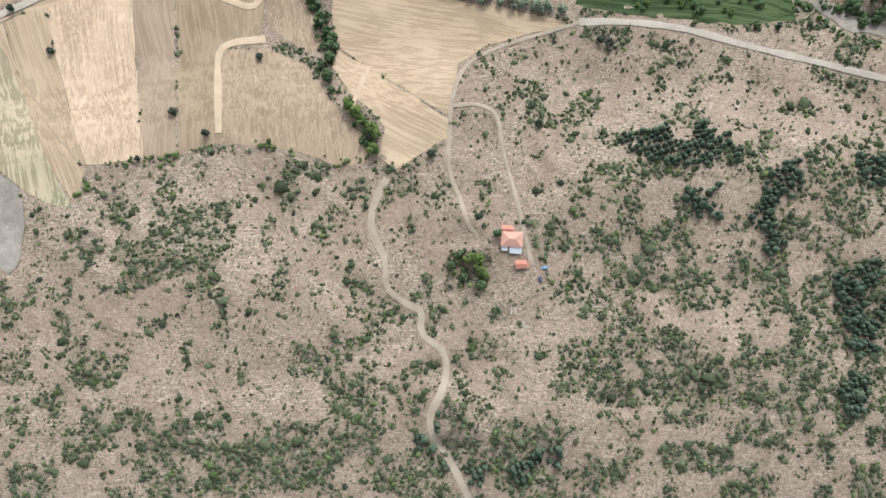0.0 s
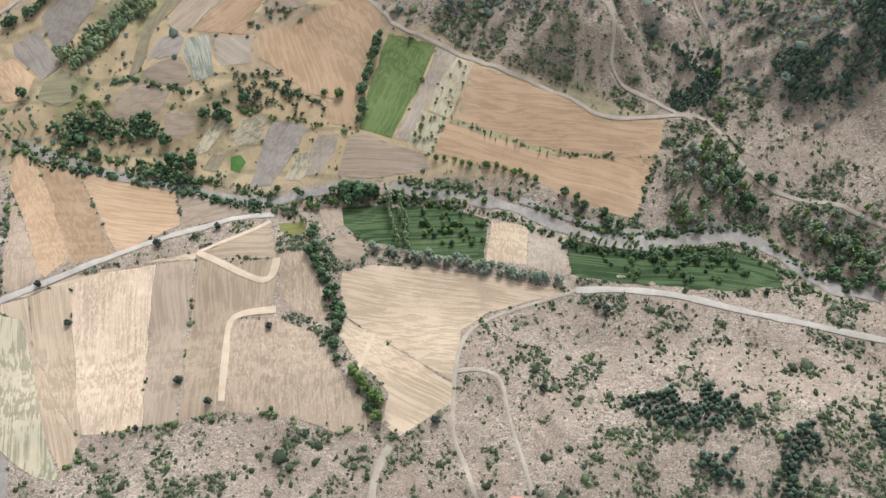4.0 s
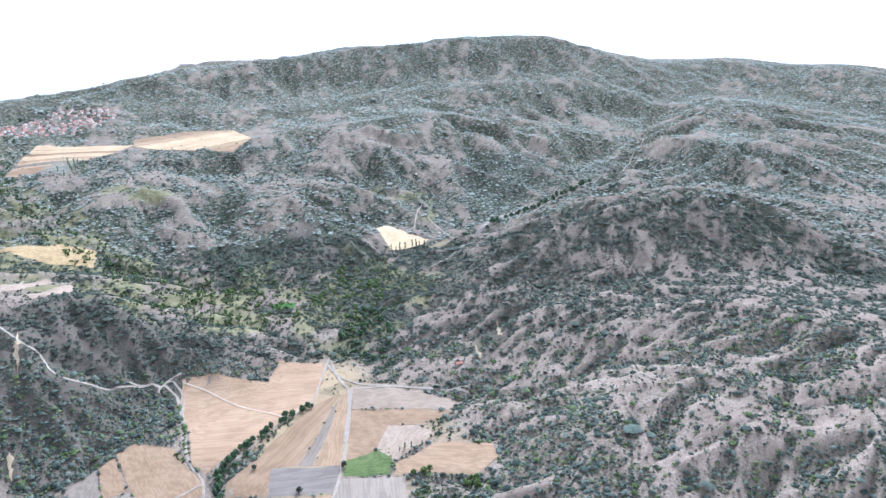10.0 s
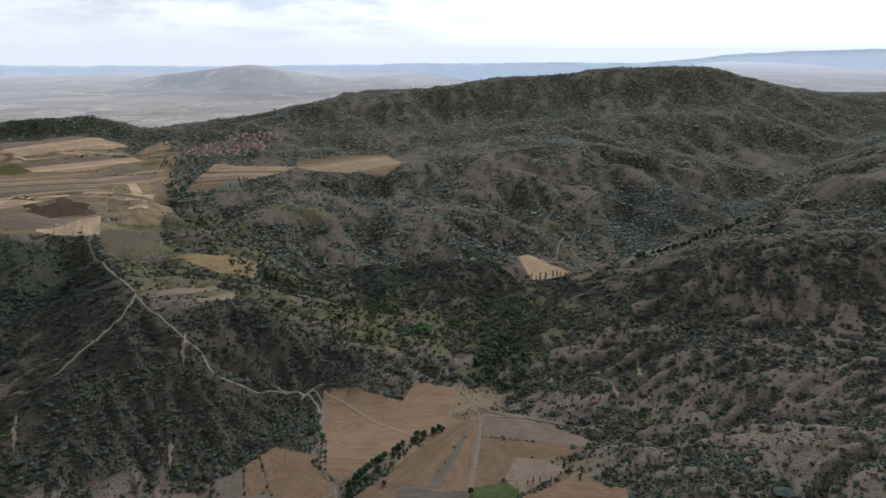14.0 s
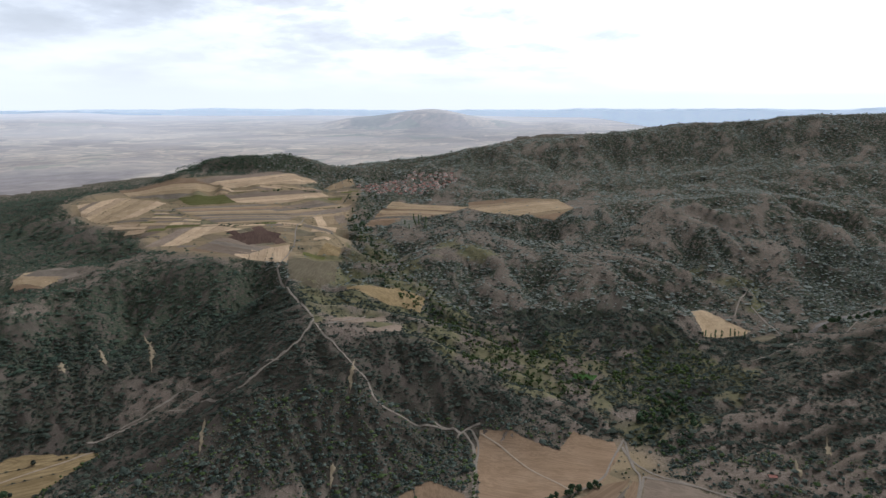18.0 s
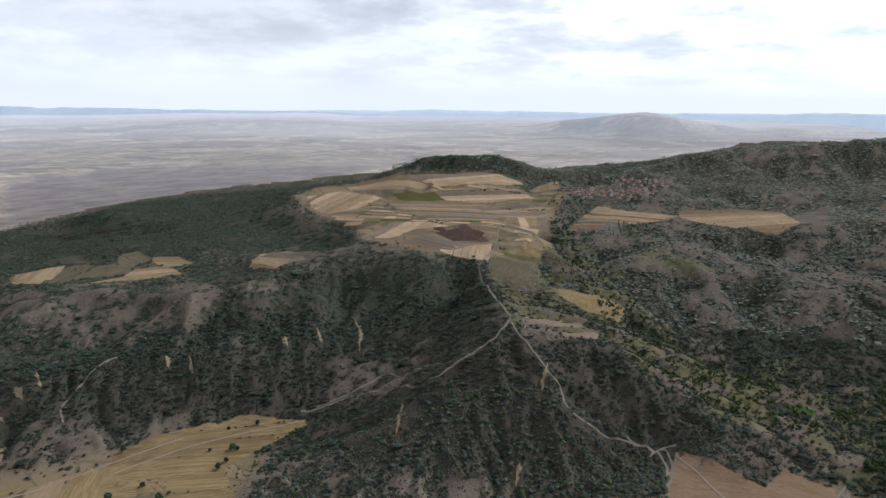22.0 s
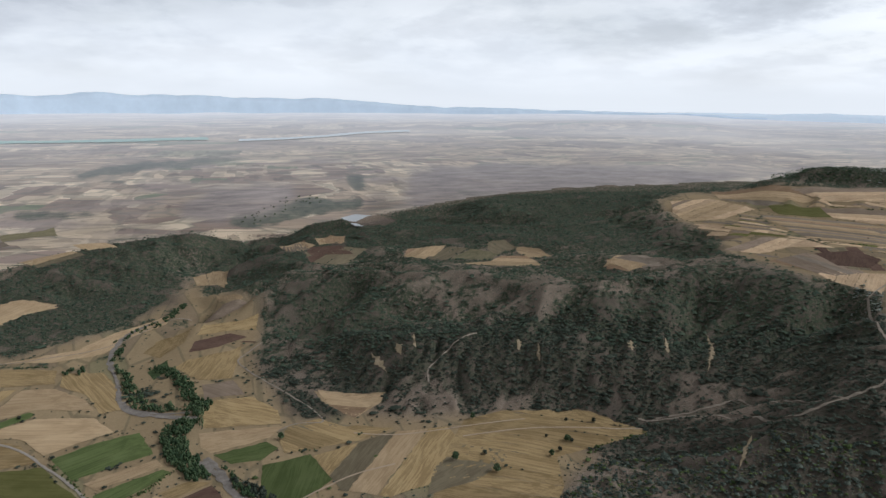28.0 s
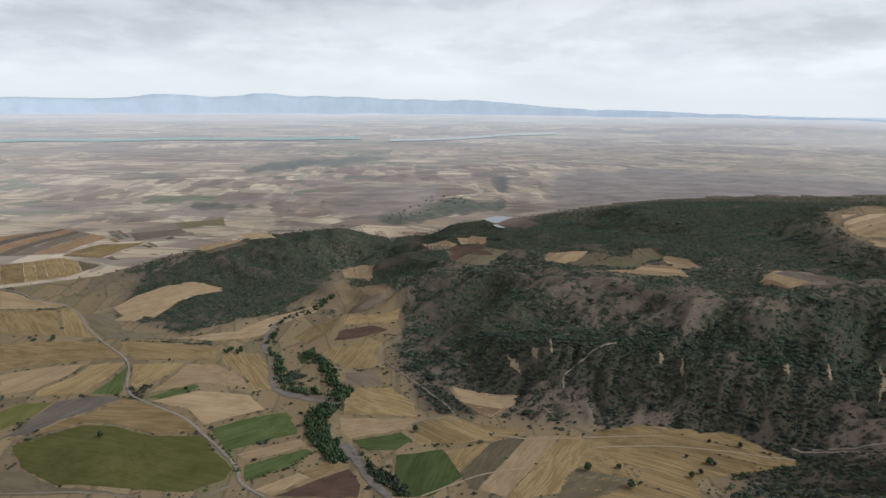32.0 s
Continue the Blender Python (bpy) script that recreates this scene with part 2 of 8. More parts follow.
def distance_material():
    """The plain and the far hills: strips of stubble, fallow and green, laid out by the plan map kept with the mesh."""
    m = Mat("hazy_distance", 1.0, 0.0)
    chart = m.n("ShaderNodeAttribute", attribute_name="chart").outputs["Vector"]

    def scaled(sx, sy):
        node = m.n("ShaderNodeMapping")
        node.inputs["Scale"].default_value = (sx, sy, 1)
        node.inputs["Rotation"].default_value = (0, 0, 0.5)
        m.put(node.inputs["Vector"], chart)
        return node.outputs[0]

    def blocks(sx, sy, turn, out):
        at = m.n("ShaderNodeMapping")
        at.inputs["Scale"].default_value, at.inputs["Rotation"].default_value = (sx, sy, 1), (0, 0, turn)
        m.put(at.inputs["Vector"], chart)
        node = m.n("ShaderNodeTexVoronoi", distance="CHEBYCHEV")
        node.inputs["Scale"].default_value, node.inputs["Randomness"].default_value = 1.0, 0.8
        m.put(node.inputs["Vector"], at.outputs[0])
        return node.outputs[out]

    def plots(sx, sy, *stops):
        pick = m.ramp(m.noise(1.0, 2, 0.5, scaled(0.0009, 0.0007)), (0.49, 0.0), (0.5, 1.0))
        sep = m.n("ShaderNodeSeparateColor")
        m.put(sep.inputs[0], m.mix(pick, blocks(sx, sy, 0.5, "Color"), blocks(sy, sx, 0.15, "Color")))
        c = m.ramp(sep.outputs[0], *stops)
        m.last_ramp.color_ramp.interpolation = "CONSTANT"
        return c

    shades = ((0.0, (0.25, 0.178, 0.132)), (0.2, (0.38, 0.285, 0.20)), (0.42, (0.49, 0.38, 0.262)), (0.68, (0.61, 0.49, 0.345)), (0.84, (0.28, 0.205, 0.165)), (0.94, (0.16, 0.178, 0.10)))
    reach = m.n("ShaderNodeVectorMath", operation="LENGTH")
    m.put(reach.inputs[0], chart)
    wider = m.ramp(m.math("DIVIDE", reach.outputs["Value"], 30000.0), (0.17, 0.0), (0.26, 0.85))
    p = m.mix(wider, plots(0.0052, 0.0034, *shades), plots(0.0016, 0.0011, *shades))
    # narrower strips within the holdings, and their dark edges
    p = m.mix(0.8, p, plots(0.016, 0.0050, (0.0, 0.62), (0.2, 0.88), (0.45, 1.0), (0.75, 1.2), (0.93, 0.45)), "MULTIPLY")
    line = m.cells(1.0, scaled(0.0052, 0.0034), "DISTANCE_TO_EDGE")
    p = m.mix(m.ramp(line, (0.02, 0.55), (0.06, 0.0)), p, (0.17, 0.155, 0.115))
    p = m.mix(m.ramp(m.noise(1.0, 5, 0.65, scaled(0.0011, 0.0011)), (0.52, 0.0), (0.64, 0.75)), p, m.ramp(m.noise(1.0, 5, 0.7, scaled(0.008, 0.004)), (0.35, (0.20, 0.155, 0.135)), (0.65, (0.36, 0.285, 0.24))))
    p = m.mix(m.ramp(m.noise(1.0, 6, 0.75, scaled(0.0022, 0.0014)), (0.60, 0.0), (0.66, 0.8)), p, (0.085, 0.092, 0.064))
    p = m.mix(m.ramp(m.noise(1.0, 3, 0.5, scaled(0.00022, 0.0002)), (0.5, 0.0), (0.66, 0.45)), p, (0.66, 0.57, 0.47))
    speck = m.ramp(m.noise(1.0, 3, 0.8, scaled(0.03, 0.012)), (0.62, 0.0), (0.68, 0.75))
    p = m.mix(speck, p, (0.08, 0.085, 0.06))
    edge = m.math("ADD", m.attr("woods"), m.math("MULTIPLY", m.noise(1.0, 7, 0.85, scaled(0.02, 0.008)), 1.7))
    p = m.mix(m.ramp(m.math("MULTIPLY", edge, 0.5), (0.68, 0.0), (0.86, 0.85)), p, m.ramp(m.noise(0.03, 4), (0.35, (0.035, 0.048, 0.033)), (0.65, (0.095, 0.105, 0.07))))
    moor = m.math("MULTIPLY", m.attr("heath"), m.ramp(m.noise(1.0, 6, 0.75, scaled(0.003, 0.0018)), (0.3, 0.6), (0.5, 1.0)))
    p = m.mix(moor, p, m.ramp(m.noise(1.0, 6, 0.75, scaled(0.008, 0.004)), (0.38, (0.17, 0.135, 0.118)), (0.62, (0.34, 0.275, 0.238))))
    # haze painted in: the colour pales and starts to glow with distance
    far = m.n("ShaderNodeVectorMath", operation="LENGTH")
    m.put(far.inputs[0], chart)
    haze_share = m.ramp(m.math("DIVIDE", far.outputs["Value"], 30000.0), (0.07, 0.0), (0.16, 0.14), (0.33, 0.36), (0.62, 0.64), (1.0, 0.86))
    p = m.mix(haze_share, p, (0.69, 0.69, 0.712))
    m.put(m.b.inputs["Emission Color"], m.mix(haze_share, (0, 0, 0), (0.60, 0.617, 0.655)))
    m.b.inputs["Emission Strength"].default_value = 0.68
    return m.finish(p)


def field_material(name, cols, wave=0.45, rows=0.2, contrast=0.24, lumps=0.0):
    """Tilled land: cols from dark to pale, rows of that many lines a metre along the field's own length."""
    m = Mat(name, 1.0, 0.03)
    loc = m.local()
    big = m.noise(0.02, 5, 0.6, loc)
    c = m.ramp(big, (0.32, cols[0]), (0.5, cols[1]), (0.68, cols[2]))
    # drill and mowing lines, bowed a little, of two widths
    bowed = m.n("ShaderNodeVectorMath", operation="MULTIPLY_ADD")
    sway = m.n("ShaderNodeTexNoise")
    sway.inputs["Scale"].default_value, sway.inputs["Detail"].default_value = 0.012, 1.0
    m.put(sway.inputs["Vector"], loc)
    m.put(bowed.inputs[0], sway.outputs["Color"])
    bowed.inputs[1].default_value = (0, 15 * rows / 0.2, 0)
    m.put(bowed.inputs[2], loc)

    def lines(fx, fy, detail):
        node = m.n("ShaderNodeMapping")
        node.inputs["Scale"].default_value = (fx, fy, 1)
        m.put(node.inputs["Vector"], bowed.outputs[0])
        return m.noise(1.0, detail, 0.65, node.outputs[0])

    line = m.mix(0.28, m.mix(0.45, lines(0.004, 0.62, 2), lines(0.006, 0.2, 3)), lines(0.003, 0.05, 3))
    c = m.mix(contrast, c, m.ramp(line, (0.465, tuple(v * 0.5 for v in cols[0])), (0.53, tuple(min(0.8, v * 1.32) for v in cols[2]))))
    grain = m.noise(0.9, 5, 0.7, loc)
    c = m.mix(0.22, c, m.ramp(grain, (0.3, tuple(v * 0.55 for v in cols[0])), (0.7, cols[2])))
    if lumps:
        heap = m.noise(0.35, 3, 0.6, m.local(0.5, 1.3, 1), 1.5)
        c = m.mix(m.math("MULTIPLY", m.ramp(heap, (0.5, 0.0), (0.62, 1.0)), lumps), c, tuple(min(0.8, v * 1.35) for v in cols[2]))
    weeds = m.ramp(m.noise(0.05, 5, 0.7, loc), (0.6, 0.0), (0.75, 0.5))
    c = m.mix(m.math("MULTIPLY", weeds, wave), c, (0.16, 0.155, 0.07))
    tone = m.math("MULTIPLY_ADD", m.chance(), 0.4)
    m.t.nodes[-1].inputs[2].default_value = 0.76
    dark = m.n("ShaderNodeVectorMath", operation="SCALE")
    m.put(dark.inputs[0], c)
    m.put(dark.inputs["Scale"], tone)
    return m.finish(dark.outputs[0], m.math("ADD", line, grain), 0.35, 0.25)


FIELD = {
    "stubble": field_material("stubble", ((0.262, 0.17, 0.098), (0.315, 0.207, 0.125), (0.36, 0.247, 0.155))),
    "straw": field_material("straw_stubble", ((0.345, 0.24, 0.135), (0.40, 0.285, 0.165), (0.455, 0.332, 0.2)), rows=0.18),
    "windrow": field_material("windrowed_stubble", ((0.27, 0.196, 0.134), (0.318, 0.236, 0.163), (0.37, 0.28, 0.2)), rows=0.3, contrast=0.3, lumps=0.45),
    "fallow": field_material("fallow", ((0.225, 0.165, 0.115), (0.265, 0.198, 0.142), (0.305, 0.234, 0.172))),
    "pale": field_material("pale_tilth", ((0.19, 0.15, 0.112), (0.222, 0.178, 0.135), (0.26, 0.212, 0.163))),
    "plough_grey": field_material("grey_plough", ((0.18, 0.148, 0.12), (0.21, 0.173, 0.142), (0.248, 0.208, 0.172))),
    "plough_dark": field_material("dark_plough", ((0.0831, 0.0494, 0.0359), (0.108, 0.067, 0.049), (0.137, 0.0877, 0.0654))),
    "brown_patch": field_material("weedy_fallow", ((0.166, 0.134, 0.0851), (0.195, 0.159, 0.101), (0.224, 0.184, 0.118))),
    "lavender": field_material("grey_green_rows", ((0.135, 0.135, 0.10), (0.175, 0.17, 0.13), (0.23, 0.21, 0.165)), rows=0.3, contrast=0.5),
    "green_field": field_material("lucerne", ((0.075, 0.10, 0.034), (0.098, 0.125, 0.043), (0.125, 0.148, 0.06)), contrast=0.3),
    "lucerne": field_material("wet_lucerne", ((0.0506, 0.106, 0.0261), (0.065, 0.127, 0.0327), (0.0865, 0.148, 0.0458)), contrast=0.2),
    "meadow": field_material("mown_meadow", ((0.118, 0.118, 0.036), (0.15, 0.145, 0.048), (0.19, 0.175, 0.07)), contrast=0.2),
    "sage_field": field_material("sage_pasture", ((0.155, 0.14, 0.08), (0.195, 0.17, 0.10), (0.24, 0.205, 0.125)), contrast=0.25),
    "green_strip": field_material("strip_crop", ((0.17, 0.168, 0.105), (0.27, 0.225, 0.15), (0.34, 0.28, 0.195)), contrast=0.45),
    "plots": field_material("garden_plots", ((0.15, 0.145, 0.088), (0.215, 0.185, 0.13), (0.27, 0.228, 0.17)), rows=0.12, contrast=0.4),
    "garden": field_material("irrigated_garden", ((0.03, 0.05, 0.022), (0.045, 0.075, 0.03), (0.085, 0.11, 0.05)), rows=0.2, contrast=0.55),
    # straw stubble made paler: a patch of sun painted into its colour
    "chaff": field_material("sunlit_straw_stubble", ((0.45, 0.308, 0.182), (0.53, 0.372, 0.228), (0.60, 0.44, 0.28)), rows=0.18),
    "gold": field_material("golden_stubble", ((0.265, 0.182, 0.086), (0.32, 0.224, 0.108), (0.37, 0.268, 0.138)), contrast=0.38),
    "bleached": field_material("bleached_stubble", ((0.275, 0.2, 0.132), (0.322, 0.24, 0.162), (0.37, 0.282, 0.196)), contrast=0.28),
    "orchard_ground": field_material("orchard_floor", ((0.239, 0.198, 0.131), (0.275, 0.233, 0.157), (0.318, 0.268, 0.183))),
}


def track_material(name, cols, scale=1.0):
    m = Mat(name, 1.0, 0.04)
    c = m.ramp(m.noise(0.12, 5, 0.6), (0.32, cols[0]), (0.52, cols[1]), (0.7, cols[2]))
    grain = m.noise(1.6 * scale, 5, 0.7)
    c = m.mix(0.3, c, m.ramp(grain, (0.3, tuple(v * 0.6 for v in cols[0])), (0.7, tuple(min(0.85, v * 1.15) for v in cols[2]))))
    return m.finish(c, grain, 0.4, 0.15)


TRACK = {
    "gravel_road": track_material("pale_gravel", ((0.27, 0.233, 0.192), (0.32, 0.28, 0.233), (0.37, 0.328, 0.277))),
    "dirt_track": track_material("dusty_earth", ((0.235, 0.19, 0.145), (0.285, 0.235, 0.182), (0.335, 0.285, 0.225))),
    "riverbed": track_material("dry_shingle", ((0.16, 0.137, 0.115), (0.215, 0.187, 0.16), (0.30, 0.265, 0.23)), 0.6),
    # far river and tree belt have the plain's haze mixed into their colours
    "far_river": track_material("hazed_wide_river", ((0.74, 0.78, 0.80), (0.80, 0.83, 0.84), (0.84, 0.86, 0.87)), 0.05),
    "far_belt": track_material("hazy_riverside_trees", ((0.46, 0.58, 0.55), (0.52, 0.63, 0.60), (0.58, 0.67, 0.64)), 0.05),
    "mown_line": track_material("pressed_straw", ((0.36, 0.272, 0.185), (0.41, 0.315, 0.22), (0.46, 0.36, 0.26))),
    "scar": track_material("bare_ochre_earth", ((0.25, 0.19, 0.115), (0.33, 0.258, 0.16), (0.41, 0.33, 0.22))),
}


def leaf_material(name, dark, mid, pale):
    m = Mat(name, 0.85, 0.03)
    leafy = m.noise(1.1, 5, 0.75)
    c = m.ramp(m.math("ADD", m.math("MULTIPLY", m.island(), 0.55), m.math("MULTIPLY", leafy, 0.5)), (0.22, dark), (0.52, mid), (0.85, pale))
    c = m.mix(m.math("MULTIPLY", m.chance(), 0.18), c, pale)
    return m.finish(c, leafy, 0.9, 0.6)


LEAF = {
    "oak": leaf_material("oak_scrub_leaves", (0.018, 0.023, 0.018), (0.038, 0.047, 0.035), (0.08, 0.09, 0.066)),
    "holm": leaf_material("holm_bush_leaves", (0.03, 0.038, 0.03), (0.063, 0.077, 0.061), (0.128, 0.146, 0.116)),
    "near_oak": leaf_material("olive_oak_leaves", (0.017, 0.023, 0.013), (0.046, 0.058, 0.032), (0.105, 0.12, 0.072)),
    "pine": leaf_material("pine_needles", (0.027, 0.04, 0.029), (0.053, 0.074, 0.051), (0.088, 0.113, 0.075)),
    "poplar": leaf_material("poplar_leaves", (0.075, 0.102, 0.05), (0.135, 0.17, 0.086), (0.215, 0.245, 0.135)),
    "bright": leaf_material("bright_leaves", (0.042, 0.066, 0.02), (0.078, 0.11, 0.034), (0.14, 0.175, 0.06)),
    "deep": leaf_material("deep_green_leaves", (0.022, 0.04, 0.022), (0.05, 0.078, 0.038), (0.095, 0.125, 0.062)),
    "grey": leaf_material("grey_willow_leaves", (0.085, 0.105, 0.072), (0.145, 0.168, 0.118), (0.215, 0.235, 0.175)),
    # paler grey scrub: distance haze is put into the leaf colour
    "hazed_scrub": leaf_material("hazed_mountain_scrub_leaves", (0.14, 0.152, 0.128), (0.19, 0.204, 0.17), (0.245, 0.256, 0.212)),
    "fresh": leaf_material("fresh_scrub_leaves", (0.036, 0.054, 0.02), (0.072, 0.098, 0.036), (0.135, 0.16, 0.068)),
    "dry": leaf_material("dry_bush_leaves", (0.05, 0.053, 0.034), (0.098, 0.098, 0.06), (0.16, 0.148, 0.095)),
}


def plain_material(name, colour, rough=0.85, spread=0.25, scale=1.2, metal=0.0):
    m = Mat(name, rough, 0.3)
    m.b.inputs["Metallic"].default_value = metal
    grain = m.noise(scale, 5, 0.65)
    c = m.ramp(grain, (0.3, tuple(v * (1 - spread) for v in colour)), (0.7, tuple(min(0.9, v * (1 + spread)) for v in colour)))
    return m.finish(c, grain, 0.25, 0.05)


BARK = plain_material("bark", (0.16, 0.125, 0.09))
TILE = plain_material("clay_tiles", (0.38, 0.165, 0.12), 0.85, 0.3, 1.5)
TILE_PALE = plain_material("sunworn_clay_tiles", (0.42, 0.235, 0.18), 0.85, 0.25, 1.5)
PLASTER = plain_material("limewash", (0.62, 0.57, 0.49), 0.9, 0.2)
STONE = plain_material("rubble_stone", (0.33, 0.28, 0.23), 0.95, 0.35, 2.0)
SHEET = plain_material("zinc_sheet", (0.42, 0.44, 0.47), 0.45, 0.15, 2.0, 0.12)
PALE_SHEET = plain_material("white_sheeting", (0.37, 0.367, 0.355), 0.6, 0.1)
DARK_GLASS = plain_material("window_dark", (0.03, 0.035, 0.04), 0.3, 0.3)
BLUE_PAINT = plain_material("blue_paint", (0.18, 0.32, 0.50), 0.4, 0.15)
NAVY_PAINT = plain_material("navy_paint", (0.05, 0.07, 0.14), 0.4, 0.15)
RUBBER = plain_material("rubber", (0.03, 0.03, 0.03), 0.9, 0.2)
WATER = plain_material("still_water", (0.42, 0.43, 0.43), 0.3, 0.05, 0.05)
WOOD = plain_material("weathered_wood", (0.25, 0.19, 0.14), 0.9, 0.3, 3.0)
GROUND = ground_material()
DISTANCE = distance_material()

# ---------------------------------------------------------------- land
EYE = 450.0
FORMS = []


def landform(*pts):
    """A crest, valley or shelf line of the land: points of x, y, height."""
    for (x0, y0, z0), (x1, y1, z1) in zip(pts[:-1], pts[1:]):
        gap = max(25.0, 0.035 * math.hypot((x0 + x1) / 2, (y0 + y1) / 2))
        n = max(1, int(math.hypot(x1 - x0, y1 - y0) / gap))
        for k in range(n):
            u = k / n
            FORMS.append((x0 + (x1 - x0) * u, y0 + (y1 - y0) * u, z0 + (z1 - z0) * u))
    FORMS.append(pts[-1])


_table = np.random.RandomState(5).rand(256, 256)


def vnoise(x, y, seed=0):
    """Smooth value noise from 0 to 1 with cells one unit wide."""
    x, y = x + 17.3 * seed, y - 9.1 * seed
    i, j = np.floor(x).astype(int), np.floor(y).astype(int)
    u, v = x - i, y - j
    u, v = u * u * u * (u * (u * 6 - 15) + 10), v * v * v * (v * (v * 6 - 15) + 10)
    a, b = _table[i & 255, j & 255], _table[(i + 1) & 255, j & 255]
    c, d = _table[i & 255, (j + 1) & 255], _table[(i + 1) & 255, (j + 1) & 255]
    return (a * (1 - u) + b * u) * (1 - v) + (c * (1 - u) + d * u) * v


def ramp(v, lo, hi):
    u = np.clip((v - lo) / (hi - lo), 0, 1)
    return u * u * (3 - 2 * u)


def bilinear(grid, angles, radii, a, r):
    i = np.clip(np.searchsorted(angles, a) - 1, 0, len(angles) - 2)
    j = np.clip(np.searchsorted(radii, r) - 1, 0, len(radii) - 2)
    u = (a - angles[i]) / (angles[i + 1] - angles[i])
    v = np.clip((r - radii[j]) / (radii[j + 1] - radii[j]), 0, 1)
    return (grid[i, j] * (1 - u) + grid[i + 1, j] * u) * (1 - v) + (grid[i, j + 1] * (1 - u) + grid[i + 1, j + 1] * u) * v


def polar(x, y):
    """Bearing to the left of north, from -180 to 180 degrees, and distance."""
    return np.degrees(np.arctan2(-x, y)), np.hypot(x, y)


def coarse_land():
    pts = np.array(FORMS)
    ang = np.linspace(-180, 180, 361)
    rad = np.concatenate([[0], np.geomspace(25, 4990, 170)])
    A, Rr = np.meshgrid(np.radians(ang), rad, indexing="ij")
    X, Y = (-np.sin(A) * Rr).ravel(), (np.cos(A) * Rr).ravel()
    Z = np.empty_like(X)
    for k in range(0, len(X), 4000):
        d2 = (X[k:k + 4000, None] - pts[:, 0]) ** 2 + (Y[k:k + 4000, None] - pts[:, 1]) ** 2 + 100
        w = d2 ** -1.6
        Z[k:k + 4000] = (w @ pts[:, 2]) / w.sum(1)
    Z = Z.reshape(A.shape)
    for _ in range(2):
        Z[1:-1] = (Z[:-2] + 2 * Z[1:-1] + Z[2:]) / 4
        Z[0] = Z[-1] = (Z[0] + Z[-1]) / 2
        Z[:, 1:-1] = (Z[:, :-2] + 2 * Z[:, 1:-1] + Z[:, 2:]) / 4
    Z[:, 0] = Z[:, 1].mean()
    return ang, rad, Z


def inside(x, y, poly):
    """Which of the points lie in the polygon."""
    hit = np.zeros(x.shape, bool)
    for (x0, y0), (x1, y1) in zip(poly, poly[1:] + poly[:1]):
        if y0 != y1:
            hit ^= ((y0 > y) != (y1 > y)) & (x < (x1 - x0) * (y - y0) / (y1 - y0) + x0)
    return hit


def mask_of(polys, x, y):
    m = np.zeros(x.shape)
    for poly in polys:
        xs, ys = [p[0] for p in poly], [p[1] for p in poly]
        near = np.nonzero((x > min(xs)) & (x < max(xs)) & (y > min(ys)) & (y < max(ys)))[0]
        m[near[inside(x[near], y[near], poly)]] = 1
    return m


def far_plain(x, y):
    """1 on the wide plain and the distance beyond the hills, 0 nearer."""
    a, r = polar(x, y)
    start = np.interp(a, (-180, 20, 26, 40, 60, 72, 80, 92, 104, 112, 180), (3750, 3750, 3050, 2950, 2800, 2720, 2500, 2450, 2150, 2000, 2000))
    return ramp(r, start, start * 1.06)


MOUNDS = []


def mound(x, y, up, across, deep, power=1.0):
    """A single hill: its height over the land round it, its half width and half depth."""
    MOUNDS.append((x, y, up, across, deep, power))


